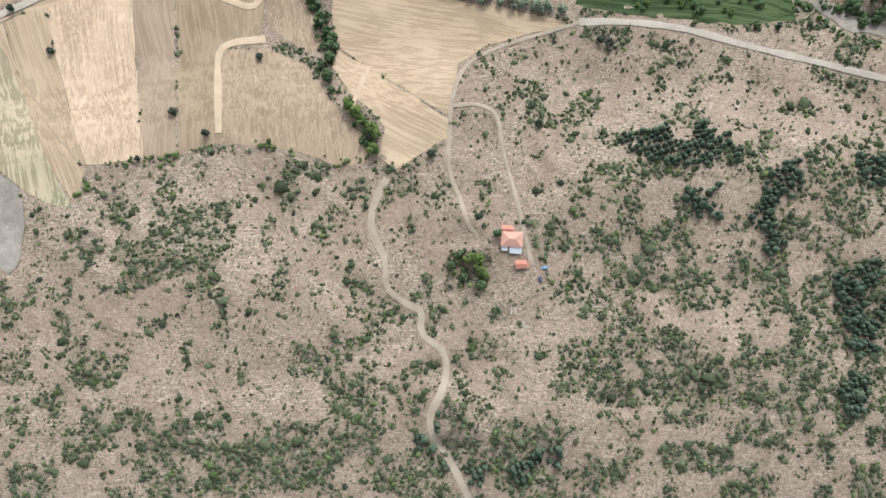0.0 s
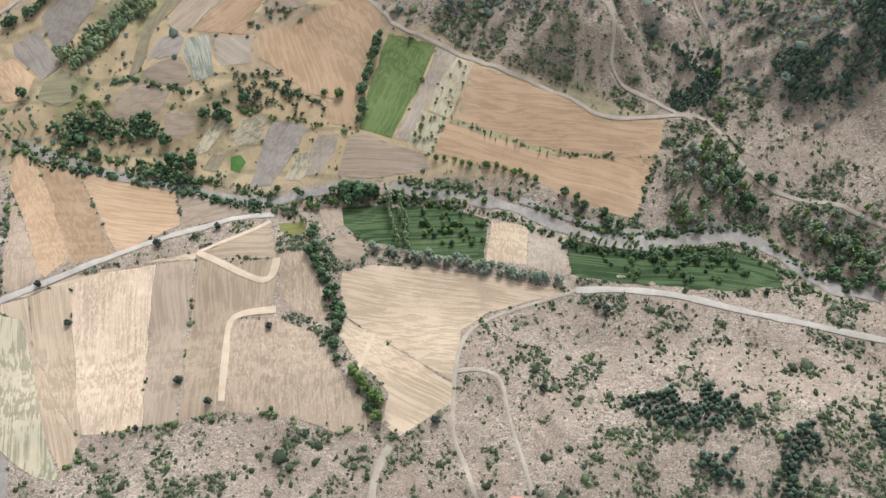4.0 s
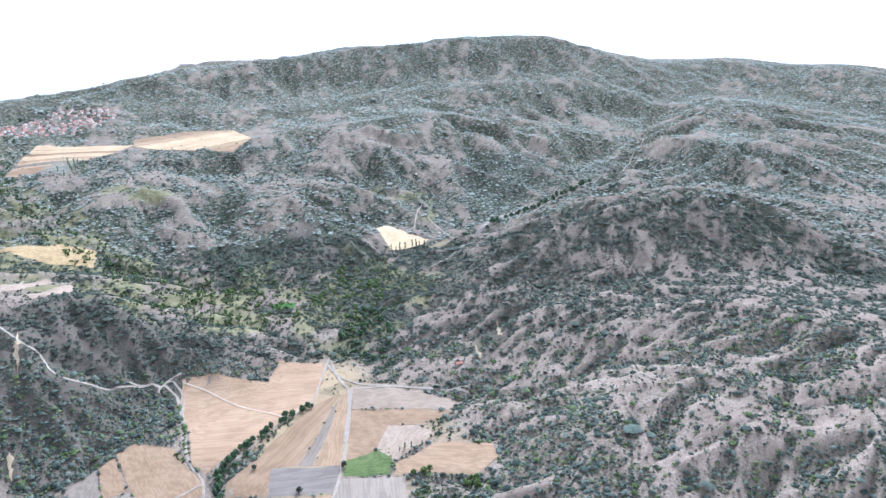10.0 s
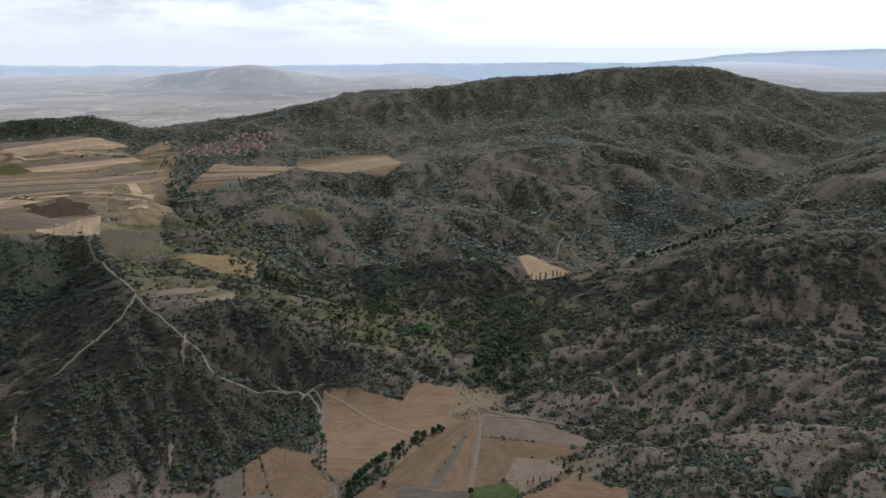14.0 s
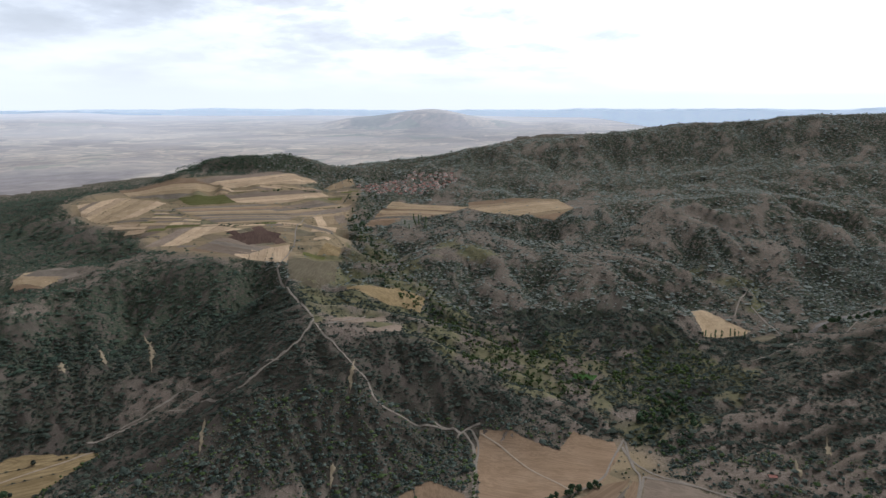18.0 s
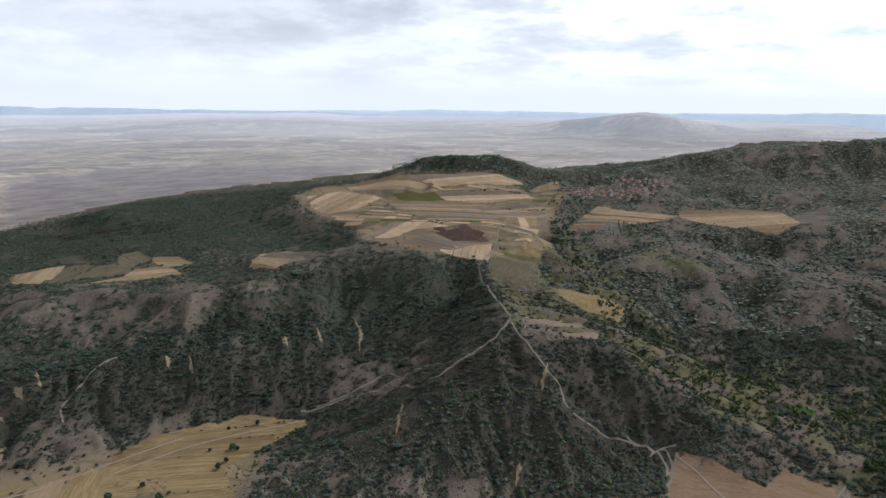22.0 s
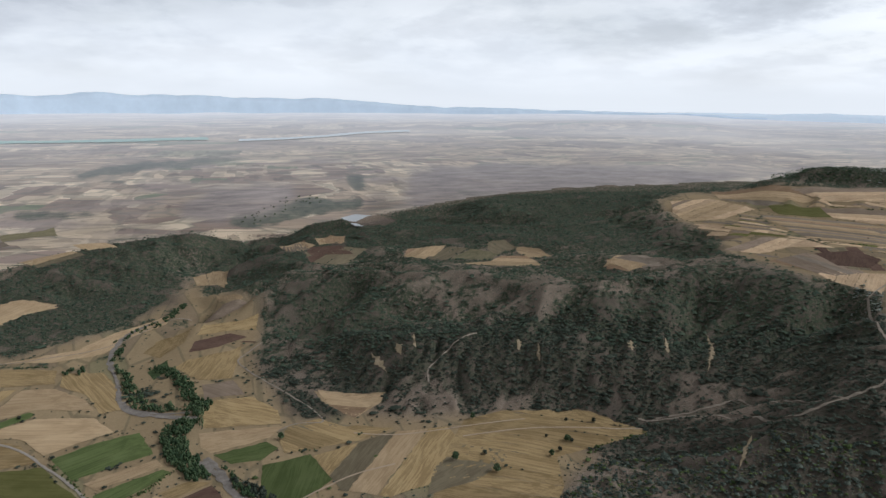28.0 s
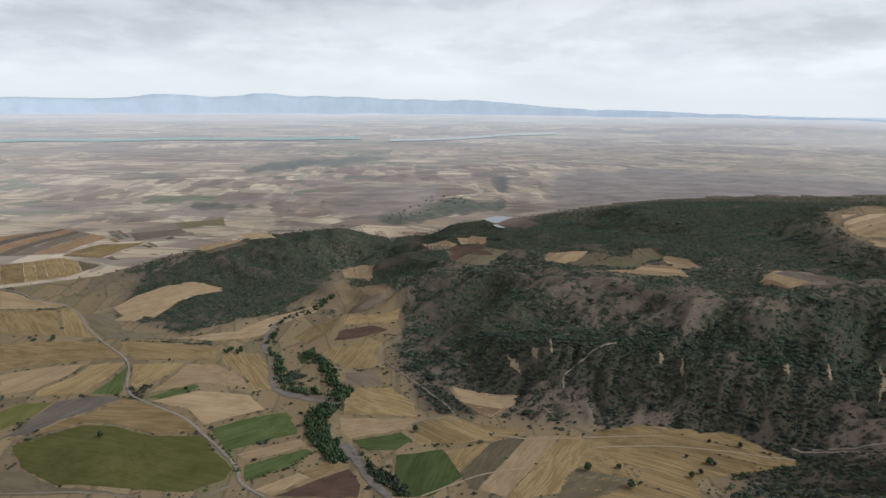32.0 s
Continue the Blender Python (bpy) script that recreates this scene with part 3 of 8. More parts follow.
class Land:
    """The height of the ground, kept on a ring grid whose cells widen outwards."""

    def __init__(self, flats):
        ang, rad, Z = coarse_land()
        step = np.gradient(Z, axis=1) / np.gradient(rad)[None, :]
        side = np.gradient(Z, axis=0) / (np.radians(np.gradient(ang))[:, None] * np.maximum(rad, 30)[None, :])
        self.coarse = (ang, rad, Z, np.hypot(step, side))
        self.angles = np.concatenate([np.linspace(-180, -44, 115)[:-1], np.linspace(-44, 124, 765), np.linspace(124, 180, 48)[1:]])
        radii = [0.0, 3.0]
        while radii[-1] < 4960:
            radii.append(radii[-1] + max(2.6, 0.0085 * radii[-1]))
        self.radii = np.array(radii)
        A, Rr = np.meshgrid(self.angles, self.radii, indexing="ij")
        self.x, self.y = -np.sin(np.radians(A)) * Rr, np.cos(np.radians(A)) * Rr
        x, y, a, r = self.x.ravel(), self.y.ravel(), A.ravel(), Rr.ravel()
        base = bilinear(Z, ang, rad, a, r)
        slope = bilinear(self.coarse[3], ang, rad, a, r)
        flat = mask_of(flats, x, y)
        g = flat.reshape(A.shape)
        for _ in range(3):
            g[1:-1] = (g[:-2] + g[1:-1] + g[2:]) / 3
            g[:, 1:-1] = (g[:, :-2] + g[:, 1:-1] + g[:, 2:]) / 3
        self.flat = flat
        self.slope = slope
        plain = far_plain(x, y)
        hilly = np.clip(0.5 + ramp(slope, 0.05, 0.2), 0, 1) * (1 - g.ravel()) * (1 - plain)
        for mx, my, up, across, deep, power in MOUNDS:
            ma, mr = math.atan2(-mx, my), math.hypot(mx, my)
            side = -(x - mx) * math.cos(ma) - (y - my) * math.sin(ma)
            out = -(x - mx) * math.sin(ma) + (y - my) * math.cos(ma)
            base = base + up * np.exp(-((side / across) ** 2 + (out / deep) ** 2) ** power)
        # spurs and gullies that run down the slope
        gx, gy = np.gradient(Z, axis=1) / np.gradient(rad)[None, :], np.gradient(Z, axis=0) / (np.radians(np.gradient(ang))[:, None] * np.maximum(rad, 30)[None, :])
        down, turn = bilinear(gx, ang, rad, a, r), bilinear(gy, ang, rad, a, r)
        ca, sa = np.cos(np.radians(a)), np.sin(np.radians(a))
        dx, dy = -sa * down - ca * turn, ca * down - sa * turn
        n = np.hypot(dx, dy) + 0.02
        dx, dy = dx / n, dy / n
        wide = 1 + 0.45 * ramp(r, 1300, 3000)
        calm = 0.35 + 0.65 * ramp(r, 300, 480)
        v1, v2 = np.zeros_like(x), np.zeros_like(x)
        wx, wy = x + 26 * (vnoise(x / 70, y / 70, 3) - 0.5), y + 26 * (vnoise(x / 70, y / 70, 4) - 0.5)
        for k in range(-4, 5):
            v1 += vnoise((wx + k * 17 * wide * dx) / (34 * wide), (wy + k * 17 * wide * dy) / (34 * wide), 1) / 9
            v2 += vnoise((wx + k * 8 * wide * dx) / (17 * wide), (wy + k * 8 * wide * dy) / (17 * wide), 2) / 9
        v3 = np.zeros_like(x)
        for k in range(-4, 5):
            v3 += vnoise((x + k * 42 * dx) / 105, (y + k * 42 * dy) / 105, 5) / 9
        v3 = (v3 - v3.mean()) / v3.std()
        spur = 1 - np.sqrt(v3 * v3 + 0.05) / 1.6 - 0.5
        v1, v2 = (v1 - v1.mean()) / v1.std(), (v2 - v2.mean()) / v2.std()
        rid, rid2 = 1 - np.sqrt(v1 * v1 + 0.06) / 1.6, 1 - np.sqrt(v2 * v2 + 0.06) / 1.6
        big = vnoise(x / 230, y / 230, 6) - 0.5
        steep = ramp(slope, 0.04, 0.22)
        self.gully = 0.5 + 0.30 * (rid - 0.5) + 0.42 * (rid2 - 0.5) + 0.42 * spur * ramp(r, 950, 1500)
        z = base + hilly * calm * ((2.6 + 6.0 * steep) * wide * (rid - 0.5) + (1.6 + 4.4 * steep) * wide * (rid2 - 0.5) + 8 * wide * big * steep + (5 + 36 * steep) * spur * ramp(r, 950, 1500) * (1 - 0.65 * ramp(r, 2400, 3000)))
        z += plain * 9 * (vnoise(x / 260, y / 260, 8) - 0.5) * ramp(r, 1500, 2600)
        z += 0.5 * (1 - plain) * (vnoise(x / 9, y / 9, 9) - 0.5) * (1 - g.ravel())
        self.z = z.reshape(A.shape)
        self.z[:, 0] = self.z[:, 1].mean()

    def height(self, x, y):
        a, r = polar(np.asarray(x, float), np.asarray(y, float))
        return bilinear(self.z, self.angles, self.radii, a, r)

    def relief(self, x, y):
        a, r = polar(np.asarray(x, float), np.asarray(y, float))
        return bilinear(self.gully.reshape(self.z.shape), self.angles, self.radii, a, r)

    def steepness(self, x, y):
        a, r = polar(np.asarray(x, float), np.asarray(y, float))
        return bilinear(self.coarse[3], self.coarse[0], self.coarse[1], a, r)


# river
landform((315, 191, -36), (285, 204, -37), (234, 240, -38), (160, 234, -39), (93, 245, -40), (51, 270, -41), (-39, 278, -42), (-137, 266, -44), (-276, 304, -46), (-378, 321, -48))
# river lower
landform((-378, 321, -48), (-952, 3, -51), (-833, -11, -52), (-963, -62, -53), (-1085, -106, -54), (-1187, -185, -55), (-1432, -231, -56), (-1684, -157, -58), (-1791, -107, -60), (-2121, -54, -63), (-2488, 61, -68), (-2734, 295, -16), (-2848, 548, -54), (-3062, 482, 17), (-3310, 518, 92))
# valley road
landform((322, 218, -28), (270, 269, -28), (234, 299, -28), (213, 344, -28), (135, 341, -28), (57, 387, -28), (-46, 437, -28), (-92, 477, -27), (-127, 550, -25), (-110, 622, -22), (-119, 788, -18))
# valley fields
landform((144, 293, -36), (30, 337, -35), (-96, 404, -34), (-182, 453, -33), (-300, 599, -28), (-407, 555, -30), (-421, 478, -36), (-348, 377, -42))
# valley head
landform((-278, 750, -22), (-181, 877, -16), (-158, 890, -14), (-108, 793, -14), (-3, 758, -10), (49, 645, -10), (-28, 606, -20))
# upper valley
landform((-176, 1037, -0), (-144, 1144, 10), (-26, 1293, 25), (57, 1383, 30), (332, 1705, 45), (555, 2065, 70), (747, 2393, 110))
# side valley
landform((-170, 998, -2), (-348, 1104, 12), (-577, 1121, 45), (-756, 1282, 68), (-1137, 1704, 98))
# house hill
landform((95, 186, -24), (205, 169, -22), (306, 149, -20))
# near fields
landform((-325, 161, -30), (-241, 153, -30), (-142, 195, -32), (-57, 187, -31), (69, 187, -27))
# near fields edge
landform((-261, 61, -22), (-149, 93, -20), (-51, 83, -18), (6, 119, -18))
# hill top
landform((48, 31, 0), (120, 60, 2), (230, 80, 4), (289, 44, 8))
# hill left
landform((-290, 43, -22), (-216, 17, -12), (-137, -19, -4), (-63, -36, -4))
# hill gully
landform((-37, 74, -16), (-47, 39, -13), (-31, 2, -10), (-8, -20, -8), (11, -49, -6), (-10, -93, -4), (20, -135, 0))
# hill low
landform((120, -68, 4), (224, -65, 14), (-169, -109, 0), (48, -129, 4))
FORMS.append((-200, -300, 20))
FORMS.append((200, -320, 30))
FORMS.append((600, -200, 40))
FORMS.append((-500, -150, 10))
FORMS.append((0, -1500, 60))
FORMS.append((1500, -1200, 120))
FORMS.append((-1500, -1200, 0))
FORMS.append((3500, -3000, 300))
FORMS.append((0, -4800, 350))
FORMS.append((-3500, -3000, 200))
FORMS.append((-900, -400, -35))
FORMS.append((4800, 0, 380))
FORMS.append((2500, 0, 200))
# east ridge
landform((529, 1242, 157), (382, 1243, 136), (192, 1205, 107), (60, 1198, 50))
# east stream
landform((216, 342, -26), (235, 418, -10), (275, 504, 15), (345, 589, 45), (383, 636, 60))
# east spur
landform((-79, 493, -15), (8, 497, 10), (119, 530, 25), (167, 651, 40), (280, 733, 60), (367, 703, 72))
# east spur low
landform((-36, 458, -15), (57, 416, -8), (136, 429, 15), (112, 515, 40))
# east gully
landform((-46, 487, -10), (58, 437, -4), (106, 424, -4))
# east gully two
landform((25, 751, -6), (120, 768, 5), (225, 768, 25), (267, 801, 40))
# pine hill
landform((259, 357, -14), (292, 385, 12), (334, 423, 35), (368, 484, 65), (401, 550, 90))
# pine hill foot
landform((241, 330, -24), (305, 316, -20), (342, 278, -18))
# east slope
landform((300, 597, 60), (400, 579, 85), (503, 720, 110), (448, 836, 95), (324, 895, 70), (178, 948, 48))
# ridge crest
landform((-573, 524, -5), (-602, 626, 40), (-612, 709, 80), (-611, 767, 100), (-634, 832, 108), (-758, 932, 112), (-892, 1059, 115))
# ridge spur
landform((-602, 803, 104), (-510, 749, 70), (-455, 720, 40), (-366, 786, -4))
# ridge spur two
landform((-602, 833, 104), (-510, 901, 90), (-416, 853, 60), (-326, 848, 30), (-242, 897, -5))
# ridge foot
landform((-395, 681, -18), (-347, 812, -16), (-377, 837, -12), (-406, 627, -20), (-417, 577, -28))
# ridge gully
landform((-786, 440, -42), (-836, 603, -28), (-806, 671, -8), (-817, 751, 20), (-856, 891, 65), (-924, 1019, 95))
# ridge fields foot
landform((-1332, -9, -50), (-1035, 81, -47), (-965, 225, -46), (-976, 410, -42), (-813, 576, -36), (-759, 315, -42), (-884, 130, -48))
# dark hill crest
landform((-1776, 66, -10), (-1742, 172, 10), (-1589, 370, 45), (-1393, 541, 66), (-1202, 636, 78), (-1223, 785, 90), (-1198, 1000, 108))
# dark hill low
landform((-1562, 60, -40), (-1220, 104, -44), (-1086, 169, -46))
# dark hill flank
landform((-1305, 215, 10), (-1182, 337, 25), (-1095, 464, 28), (-1012, 591, 30), (-929, 717, 32))
# behind crest
landform((-2163, 146, -20), (-2064, 282, 0), (-1741, 508, 38), (-1532, 716, 55), (-1391, 861, 80))
# forest
landform((-2420, 614, 10), (-2018, 866, 50), (-1569, 970, 80), (-2352, 924, 75), (-2266, 1251, 100))
# forest back
landform((-2665, 679, 9), (-2652, 1044, 62), (-2495, 1378, 88), (-2375, 1664, 100))
# plateau
landform((-1280, 1084, 110), (-895, 1085, 115), (-1326, 1333, 120), (-1820, 1403, 118), (-1135, 1428, 122), (-919, 1257, 116))
# plateau back
landform((-2022, 1496, 128), (-1923, 1831, 136), (-1539, 2010, 140), (-1264, 1891, 132))
# plateau slope
landform((-807, 1010, 108), (-701, 1045, 92), (-569, 1068, 78), (-719, 1199, 88))
# mesa foot
landform((-1878, 1740, 199), (-1712, 1904, 180), (-1546, 2090, 177))
# mesa back
landform((-2232, 2005, 141), (-2041, 2199, 132), (-1784, 2412, 131))
# village
landform((-1274, 2049, 132), (-1120, 2018, 136), (-1074, 2179, 150), (-1413, 2193, 160))
# spur fields
landform((-996, 1573, 112), (-936, 1724, 116), (-846, 1895, 122), (-686, 1991, 128), (-538, 1906, 128))
# spur
landform((-545, 1569, 85), (-371, 1523, 88), (-244, 1305, 50), (-149, 1268, 32))
# spur two
landform((-724, 1580, 105), (-667, 1364, 88), (-550, 1237, 55), (-485, 1132, 25))
# spur edge
landform((-802, 1495, 92), (-978, 1541, 90))
# mountain crest
landform((-1541, 2156, 185), (-1396, 2311, 204), (-1209, 2526, 234), (-953, 2792, 274), (-517, 3057, 330), (-27, 3250, 373), (225, 3292, 392), (475, 3316, 392), (734, 3371, 309), (1071, 3437, 252), (1336, 3343, 288))
# mountain flank
landform((-1062, 2208, 174), (-773, 2377, 169), (-434, 2563, 175), (-17, 2700, 211), (525, 2852, 226))
# mountain foot
landform((-482, 2023, 137), (-297, 2059, 153), (-47, 2199, 183), (76, 2199, 150), (445, 2358, 99))
# mountain spur
landform((-246, 1934, 131), (-153, 1794, 96), (-68, 1599, 55), (-1, 1480, 36))
# mountain right
landform((145, 1894, 85), (276, 1779, 69), (123, 1555, 47))
# mountain hollow
landform((-7, 1900, 95), (-4, 1680, 66), (-14, 1520, 37))
# right back
landform((538, 1770, 80), (663, 1780, 124), (771, 1845, 143), (682, 2039, 138), (989, 2404, 195))
# right far
landform((1853, 2969, 233), (1776, 3131, 270))
# plain near
landform((-2026, -1033, -46), (-2062, -860, -40), (-2266, -765, -34), (-2733, -1311, -42), (-2938, -868, -46), (-2760, -491, -40), (-2828, -253, -30))
# plain fields
landform((-1727, -901, -44), (-1646, -722, -44), (-1265, -465, -47), (-1047, -306, -49), (-886, -196, -50), (-1142, -543, -46), (-856, -455, -46))
# left hill
landform((-1957, -541, -18), (-2125, -467, -6), (-2367, -366, 4), (-2415, -217, 2), (-2340, -135, -16))
# left hill foot
landform((-1567, -591, -42), (-1457, -413, -48), (-1623, -259, -52), (-1804, -167, -55), (-1783, -540, -36))
# plain one
landform((-2706, -1407, 71), (-2861, -1058, 60), (-2981, -643, 31), (-2992, -218, 28), (-3049, 76, 58), (-2985, 296, 28), (-2844, 785, 60), (-2782, 1250, 91), (-2626, 1648, 134))
# plain two
landform((-3011, -1684, 145), (-3239, -1188, 123), (-3419, -462, 107), (-3447, 142, 105), (-3389, 643, 112), (-3200, 1290, 132), (-2926, 1829, 161), (-2732, 2107, 193))
# plain three
landform((-3498, -1940, 229), (-3844, -1107, 213), (-3999, 100, 211), (-3767, 1345, 232), (-3177, 2430, 274))
# plain four
landform((-3897, -2148, 306), (-4278, -1224, 302), (-4449, 112, 308), (-4193, 1490, 317), (-3541, 2695, 338))
# plain five
landform((-4207, -2311, 355), (-4616, -1315, 357), (-4798, 121, 364), (-4524, 1604, 362), (-3823, 2903, 374))
# plain six
landform((-2663, 1382, 119), (-2522, 1625, 144), (-2344, 1872, 133))
# plain seven
landform((-3273, 1725, 243), (-2884, 2318, 216), (-2382, 2831, 202))
# plain seven b
landform((-2467, 2757, 252), (-1843, 2737, 136), (-1675, 3187, 175))
# plain eight
landform((-3798, 2015, 311), (-3345, 2702, 296))
FORMS.append((-900, 4200, 275))
# plain nine
landform((-4237, 2256, 352), (-3731, 3020, 341), (-2659, 3996, 325), (-1286, 4624, 316))
# far hill foot
landform((-2384, 3023, 227), (-2004, 3287, 209), (-1592, 3506, 188), (-1309, 3621, 221))
# far right
landform((782, 4736, 388), (1324, 4614, 361), (1772, 4461, 338))
# far hill crest
landform((-2648, 3195, 216), (-2492, 3318, 276), (-2280, 3468, 360), (-2063, 3601, 392), (-1899, 3690, 422), (-1831, 3724, 414), (-1733, 3771, 350), (-1595, 3831, 322), (-1406, 3904, 296), (-1199, 3973, 313))
mound(-1823, 2046, 55, 225, 120, 2)
mound(-1797, 2015, 26, 330, 260, 2)

import collections

# ---------------------------------------------------------------- building helpers
def mesh_of(name, verts, faces, material, smooth=False):
    me = bpy.data.meshes.new(name)
    verts, faces = np.asarray(verts, np.float32), np.asarray(faces, np.int32)
    k = faces.shape[1]
    me.vertices.add(len(verts))
    me.vertices.foreach_set("co", verts.ravel())
    me.loops.add(faces.size)
    me.loops.foreach_set("vertex_index", faces.ravel())
    me.polygons.add(len(faces))
    me.polygons.foreach_set("loop_start", np.arange(0, faces.size, k, dtype=np.int32))
    me.update(calc_edges=True)
    if smooth:
        me.polygons.foreach_set("use_smooth", np.ones(len(faces), bool))
    me.materials.append(material)
    return me


def part(name, bm, material, parent, label=""):
    me = bpy.data.meshes.new(name)
    bm.to_mesh(me)
    bm.free()
    me.materials.append(material)
    ob = new(name, me)
    ob.parent = parent
    return tagged(ob, label)


def ico():
    p = (1 + 5 ** 0.5) / 2
    v = np.array([(-1, p, 0), (1, p, 0), (-1, -p, 0), (1, -p, 0), (0, -1, p), (0, 1, p), (0, -1, -p), (0, 1, -p), (p, 0, -1), (p, 0, 1), (-p, 0, -1), (-p, 0, 1)], float)
    f = np.array([(0, 11, 5), (0, 5, 1), (0, 1, 7), (0, 7, 10), (0, 10, 11), (1, 5, 9), (5, 11, 4), (11, 10, 2), (10, 7, 6), (7, 1, 8), (3, 9, 4), (3, 4, 2), (3, 2, 6), (3, 6, 8), (3, 8, 9), (4, 9, 5), (2, 4, 11), (6, 2, 10), (8, 6, 7), (9, 8, 1)])
    return v / np.linalg.norm(v[0]), f


ICO_V, ICO_F = ico()
# the ball stood on a corner, with its hidden underside left out
_tip = Vector(ICO_V[0]).rotation_difference(Vector((0, 0, 1))).to_matrix()
ICO_V = ICO_V @ np.array(_tip).T
ICO_F = ICO_F[[k for k, f in enumerate(ICO_F) if ICO_V[f, 2].min() > -0.9]]
CAP_V = np.array([(math.cos(k * 1.047), math.sin(k * 1.047), 0.0) for k in range(6)] + [(0.55 * math.cos(k * 2.094 + 0.52), 0.55 * math.sin(k * 2.094 + 0.52), 0.62) for k in range(3)])
CAP_F = np.array([(0, 1, 6), (1, 7, 6), (1, 2, 7), (2, 3, 7), (3, 8, 7), (3, 4, 8), (4, 5, 8), (5, 6, 8), (5, 0, 6), (6, 7, 8)])
CAP = (CAP_V, CAP_F)
DOME = (np.array([(math.cos(k * 1.257), math.sin(k * 1.257), 0.0) for k in range(5)] + [(0.2, 0.1, 0.6)]), np.array([(k, (k + 1) % 5, 5) for k in range(5)]))


def clumps(rng, centres, sizes, squash=0.8, shape=None):
    """Ragged lumps of foliage: vertices and triangles of one jittered ball for each centre."""
    V, F = shape or (ICO_V, ICO_F)
    n, m = len(centres), len(V)
    v = V[None] * (1 + rng.uniform(-0.42, 0.46, (n, m, 1)))
    th = rng.uniform(0, 6.28, n)
    c, s = np.cos(th)[:, None], np.sin(th)[:, None]
    v = np.stack([v[..., 0] * c - v[..., 1] * s, v[..., 0] * s + v[..., 1] * c, v[..., 2] * squash], -1)
    v = v * np.asarray(sizes)[:, None, None] + np.asarray(centres)[:, None, :]
    f = F[None] + m * np.arange(n)[:, None, None]
    return v.reshape(-1, 3), f.reshape(-1, 3)


# ---------------------------------------------------------------- ground, one sheet
def build_ground(land):
    na, nr = land.z.shape
    verts = np.stack([land.x, land.y, land.z], -1)[:-1].reshape(-1, 3)
    i = np.arange(na - 1)[:, None]
    j = np.arange(nr - 1)[None, :]
    i2 = (i + 1) % (na - 1)
    quads = np.stack([i * nr + j, i2 * nr + j, i2 * nr + j + 1, i * nr + j + 1], -1).reshape(-1, 4)[:, ::-1]
    x, y = verts[:, 0], verts[:, 1]
    plain = far_plain(x, y)
    away = plain[quads].mean(1) > 0.5
    # the litter mask also spreads the painted cloud shade over the hills
    values = {"scrub": scrub_cover(land, x, y) * (0.25 + 0.75 * ramp(np.hypot(x, y), 700, 1500)), "green": green_cover(x, y), "shaded_litter": np.clip(np.maximum(blur_mask(land, DENSE) - 0.6 * blur_mask(land, BARE) - 0.8 * blur_mask(land, MOOR), 0.32 * ramp(np.hypot(x, y), 750, 1250) * (1 - ramp(np.hypot(x, y), 1300, 1900)) * (1 - soften(land, valley_floor(land, land.x.ravel(), land.y.ravel())))), 0, 1) * ramp(np.hypot(x, y), 400, 640), "woods": blur_mask(land, WOODS, 2, 50.0), "heath": blur_mask(land, HEATH, 3), "floor": soften(land, valley_floor(land, land.x.ravel(), land.y.ravel()))}
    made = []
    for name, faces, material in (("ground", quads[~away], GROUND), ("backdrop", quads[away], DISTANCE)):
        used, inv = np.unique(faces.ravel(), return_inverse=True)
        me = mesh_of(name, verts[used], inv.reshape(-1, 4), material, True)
        for key, val in values.items():
            at = me.attributes.new(key, "FLOAT", "POINT")
            at.data.foreach_set("value", val[used].astype(np.float32))
        # the plan as it would lie on a level plain, for the strips of fields
        true = np.clip((EYE + 70) * np.hypot(x, y) / np.maximum(EYE - np.minimum(verts[:, 2], np.interp(np.hypot(x, y), (3000, 4300, 4900), (250, 275, 450))), 4.0), 0, 60000) / np.maximum(np.hypot(x, y), 1)
        at = me.attributes.new("chart", "FLOAT_VECTOR", "POINT")
        at.data.foreach_set("vector", np.column_stack([x * true, y * true, 0 * x])[used].astype(np.float32).ravel())
        made.append(new(name, me))
    tagged(made[0], "dry eroded hillsides with thin grass and bare earth", "ground", kind="structure")
    tagged(made[1], "wide farmed plain with painted haze thickening towards the horizon", "plain", kind="structure")


DENSE, BARE, GREEN, PINE, WOODS, FARMED, HEATH, THICKET, MOOR = [], [], [], [], [], [], [], [], []


def ragged(polys, x, y, reach=60.0):
    """A mask whose outline wanders, as the edge of a wood does."""
    return mask_of(polys, x + reach * (vnoise(x / 38, y / 38, 61) - 0.5) + reach * (vnoise(x / 120, y / 120, 63) - 0.5), y + reach * (vnoise(x / 38, y / 38, 62) - 0.5) + reach * (vnoise(x / 120, y / 120, 64) - 0.5))


def blur_mask(land, polys, times=6, reach=60.0):
    return soften(land, ragged(polys, land.x.ravel(), land.y.ravel(), reach), times)


def soften(land, values, times=6):
    g = values.reshape(land.z.shape)
    for _ in range(times):
        g[1:-1] = (g[:-2] + g[1:-1] + g[2:]) / 3
        g[:, 1:-1] = (g[:, :-2] + g[:, 1:-1] + g[:, 2:]) / 3
    return g[:-1].ravel()


def valley_floor(land, x, y):
    """1 on level farmed ground, 0 on the slopes and on the hill below the farm."""
    level = (1 - ramp(land.steepness(x, y), 0.035, 0.10)) * ramp(np.hypot(x, y), 430, 520) * (1 - ramp(land.height(x, y), -14, -4))
    return np.maximum(level, mask_of(FARMED, x, y)) * (1 - mask_of(DENSE, x, y))


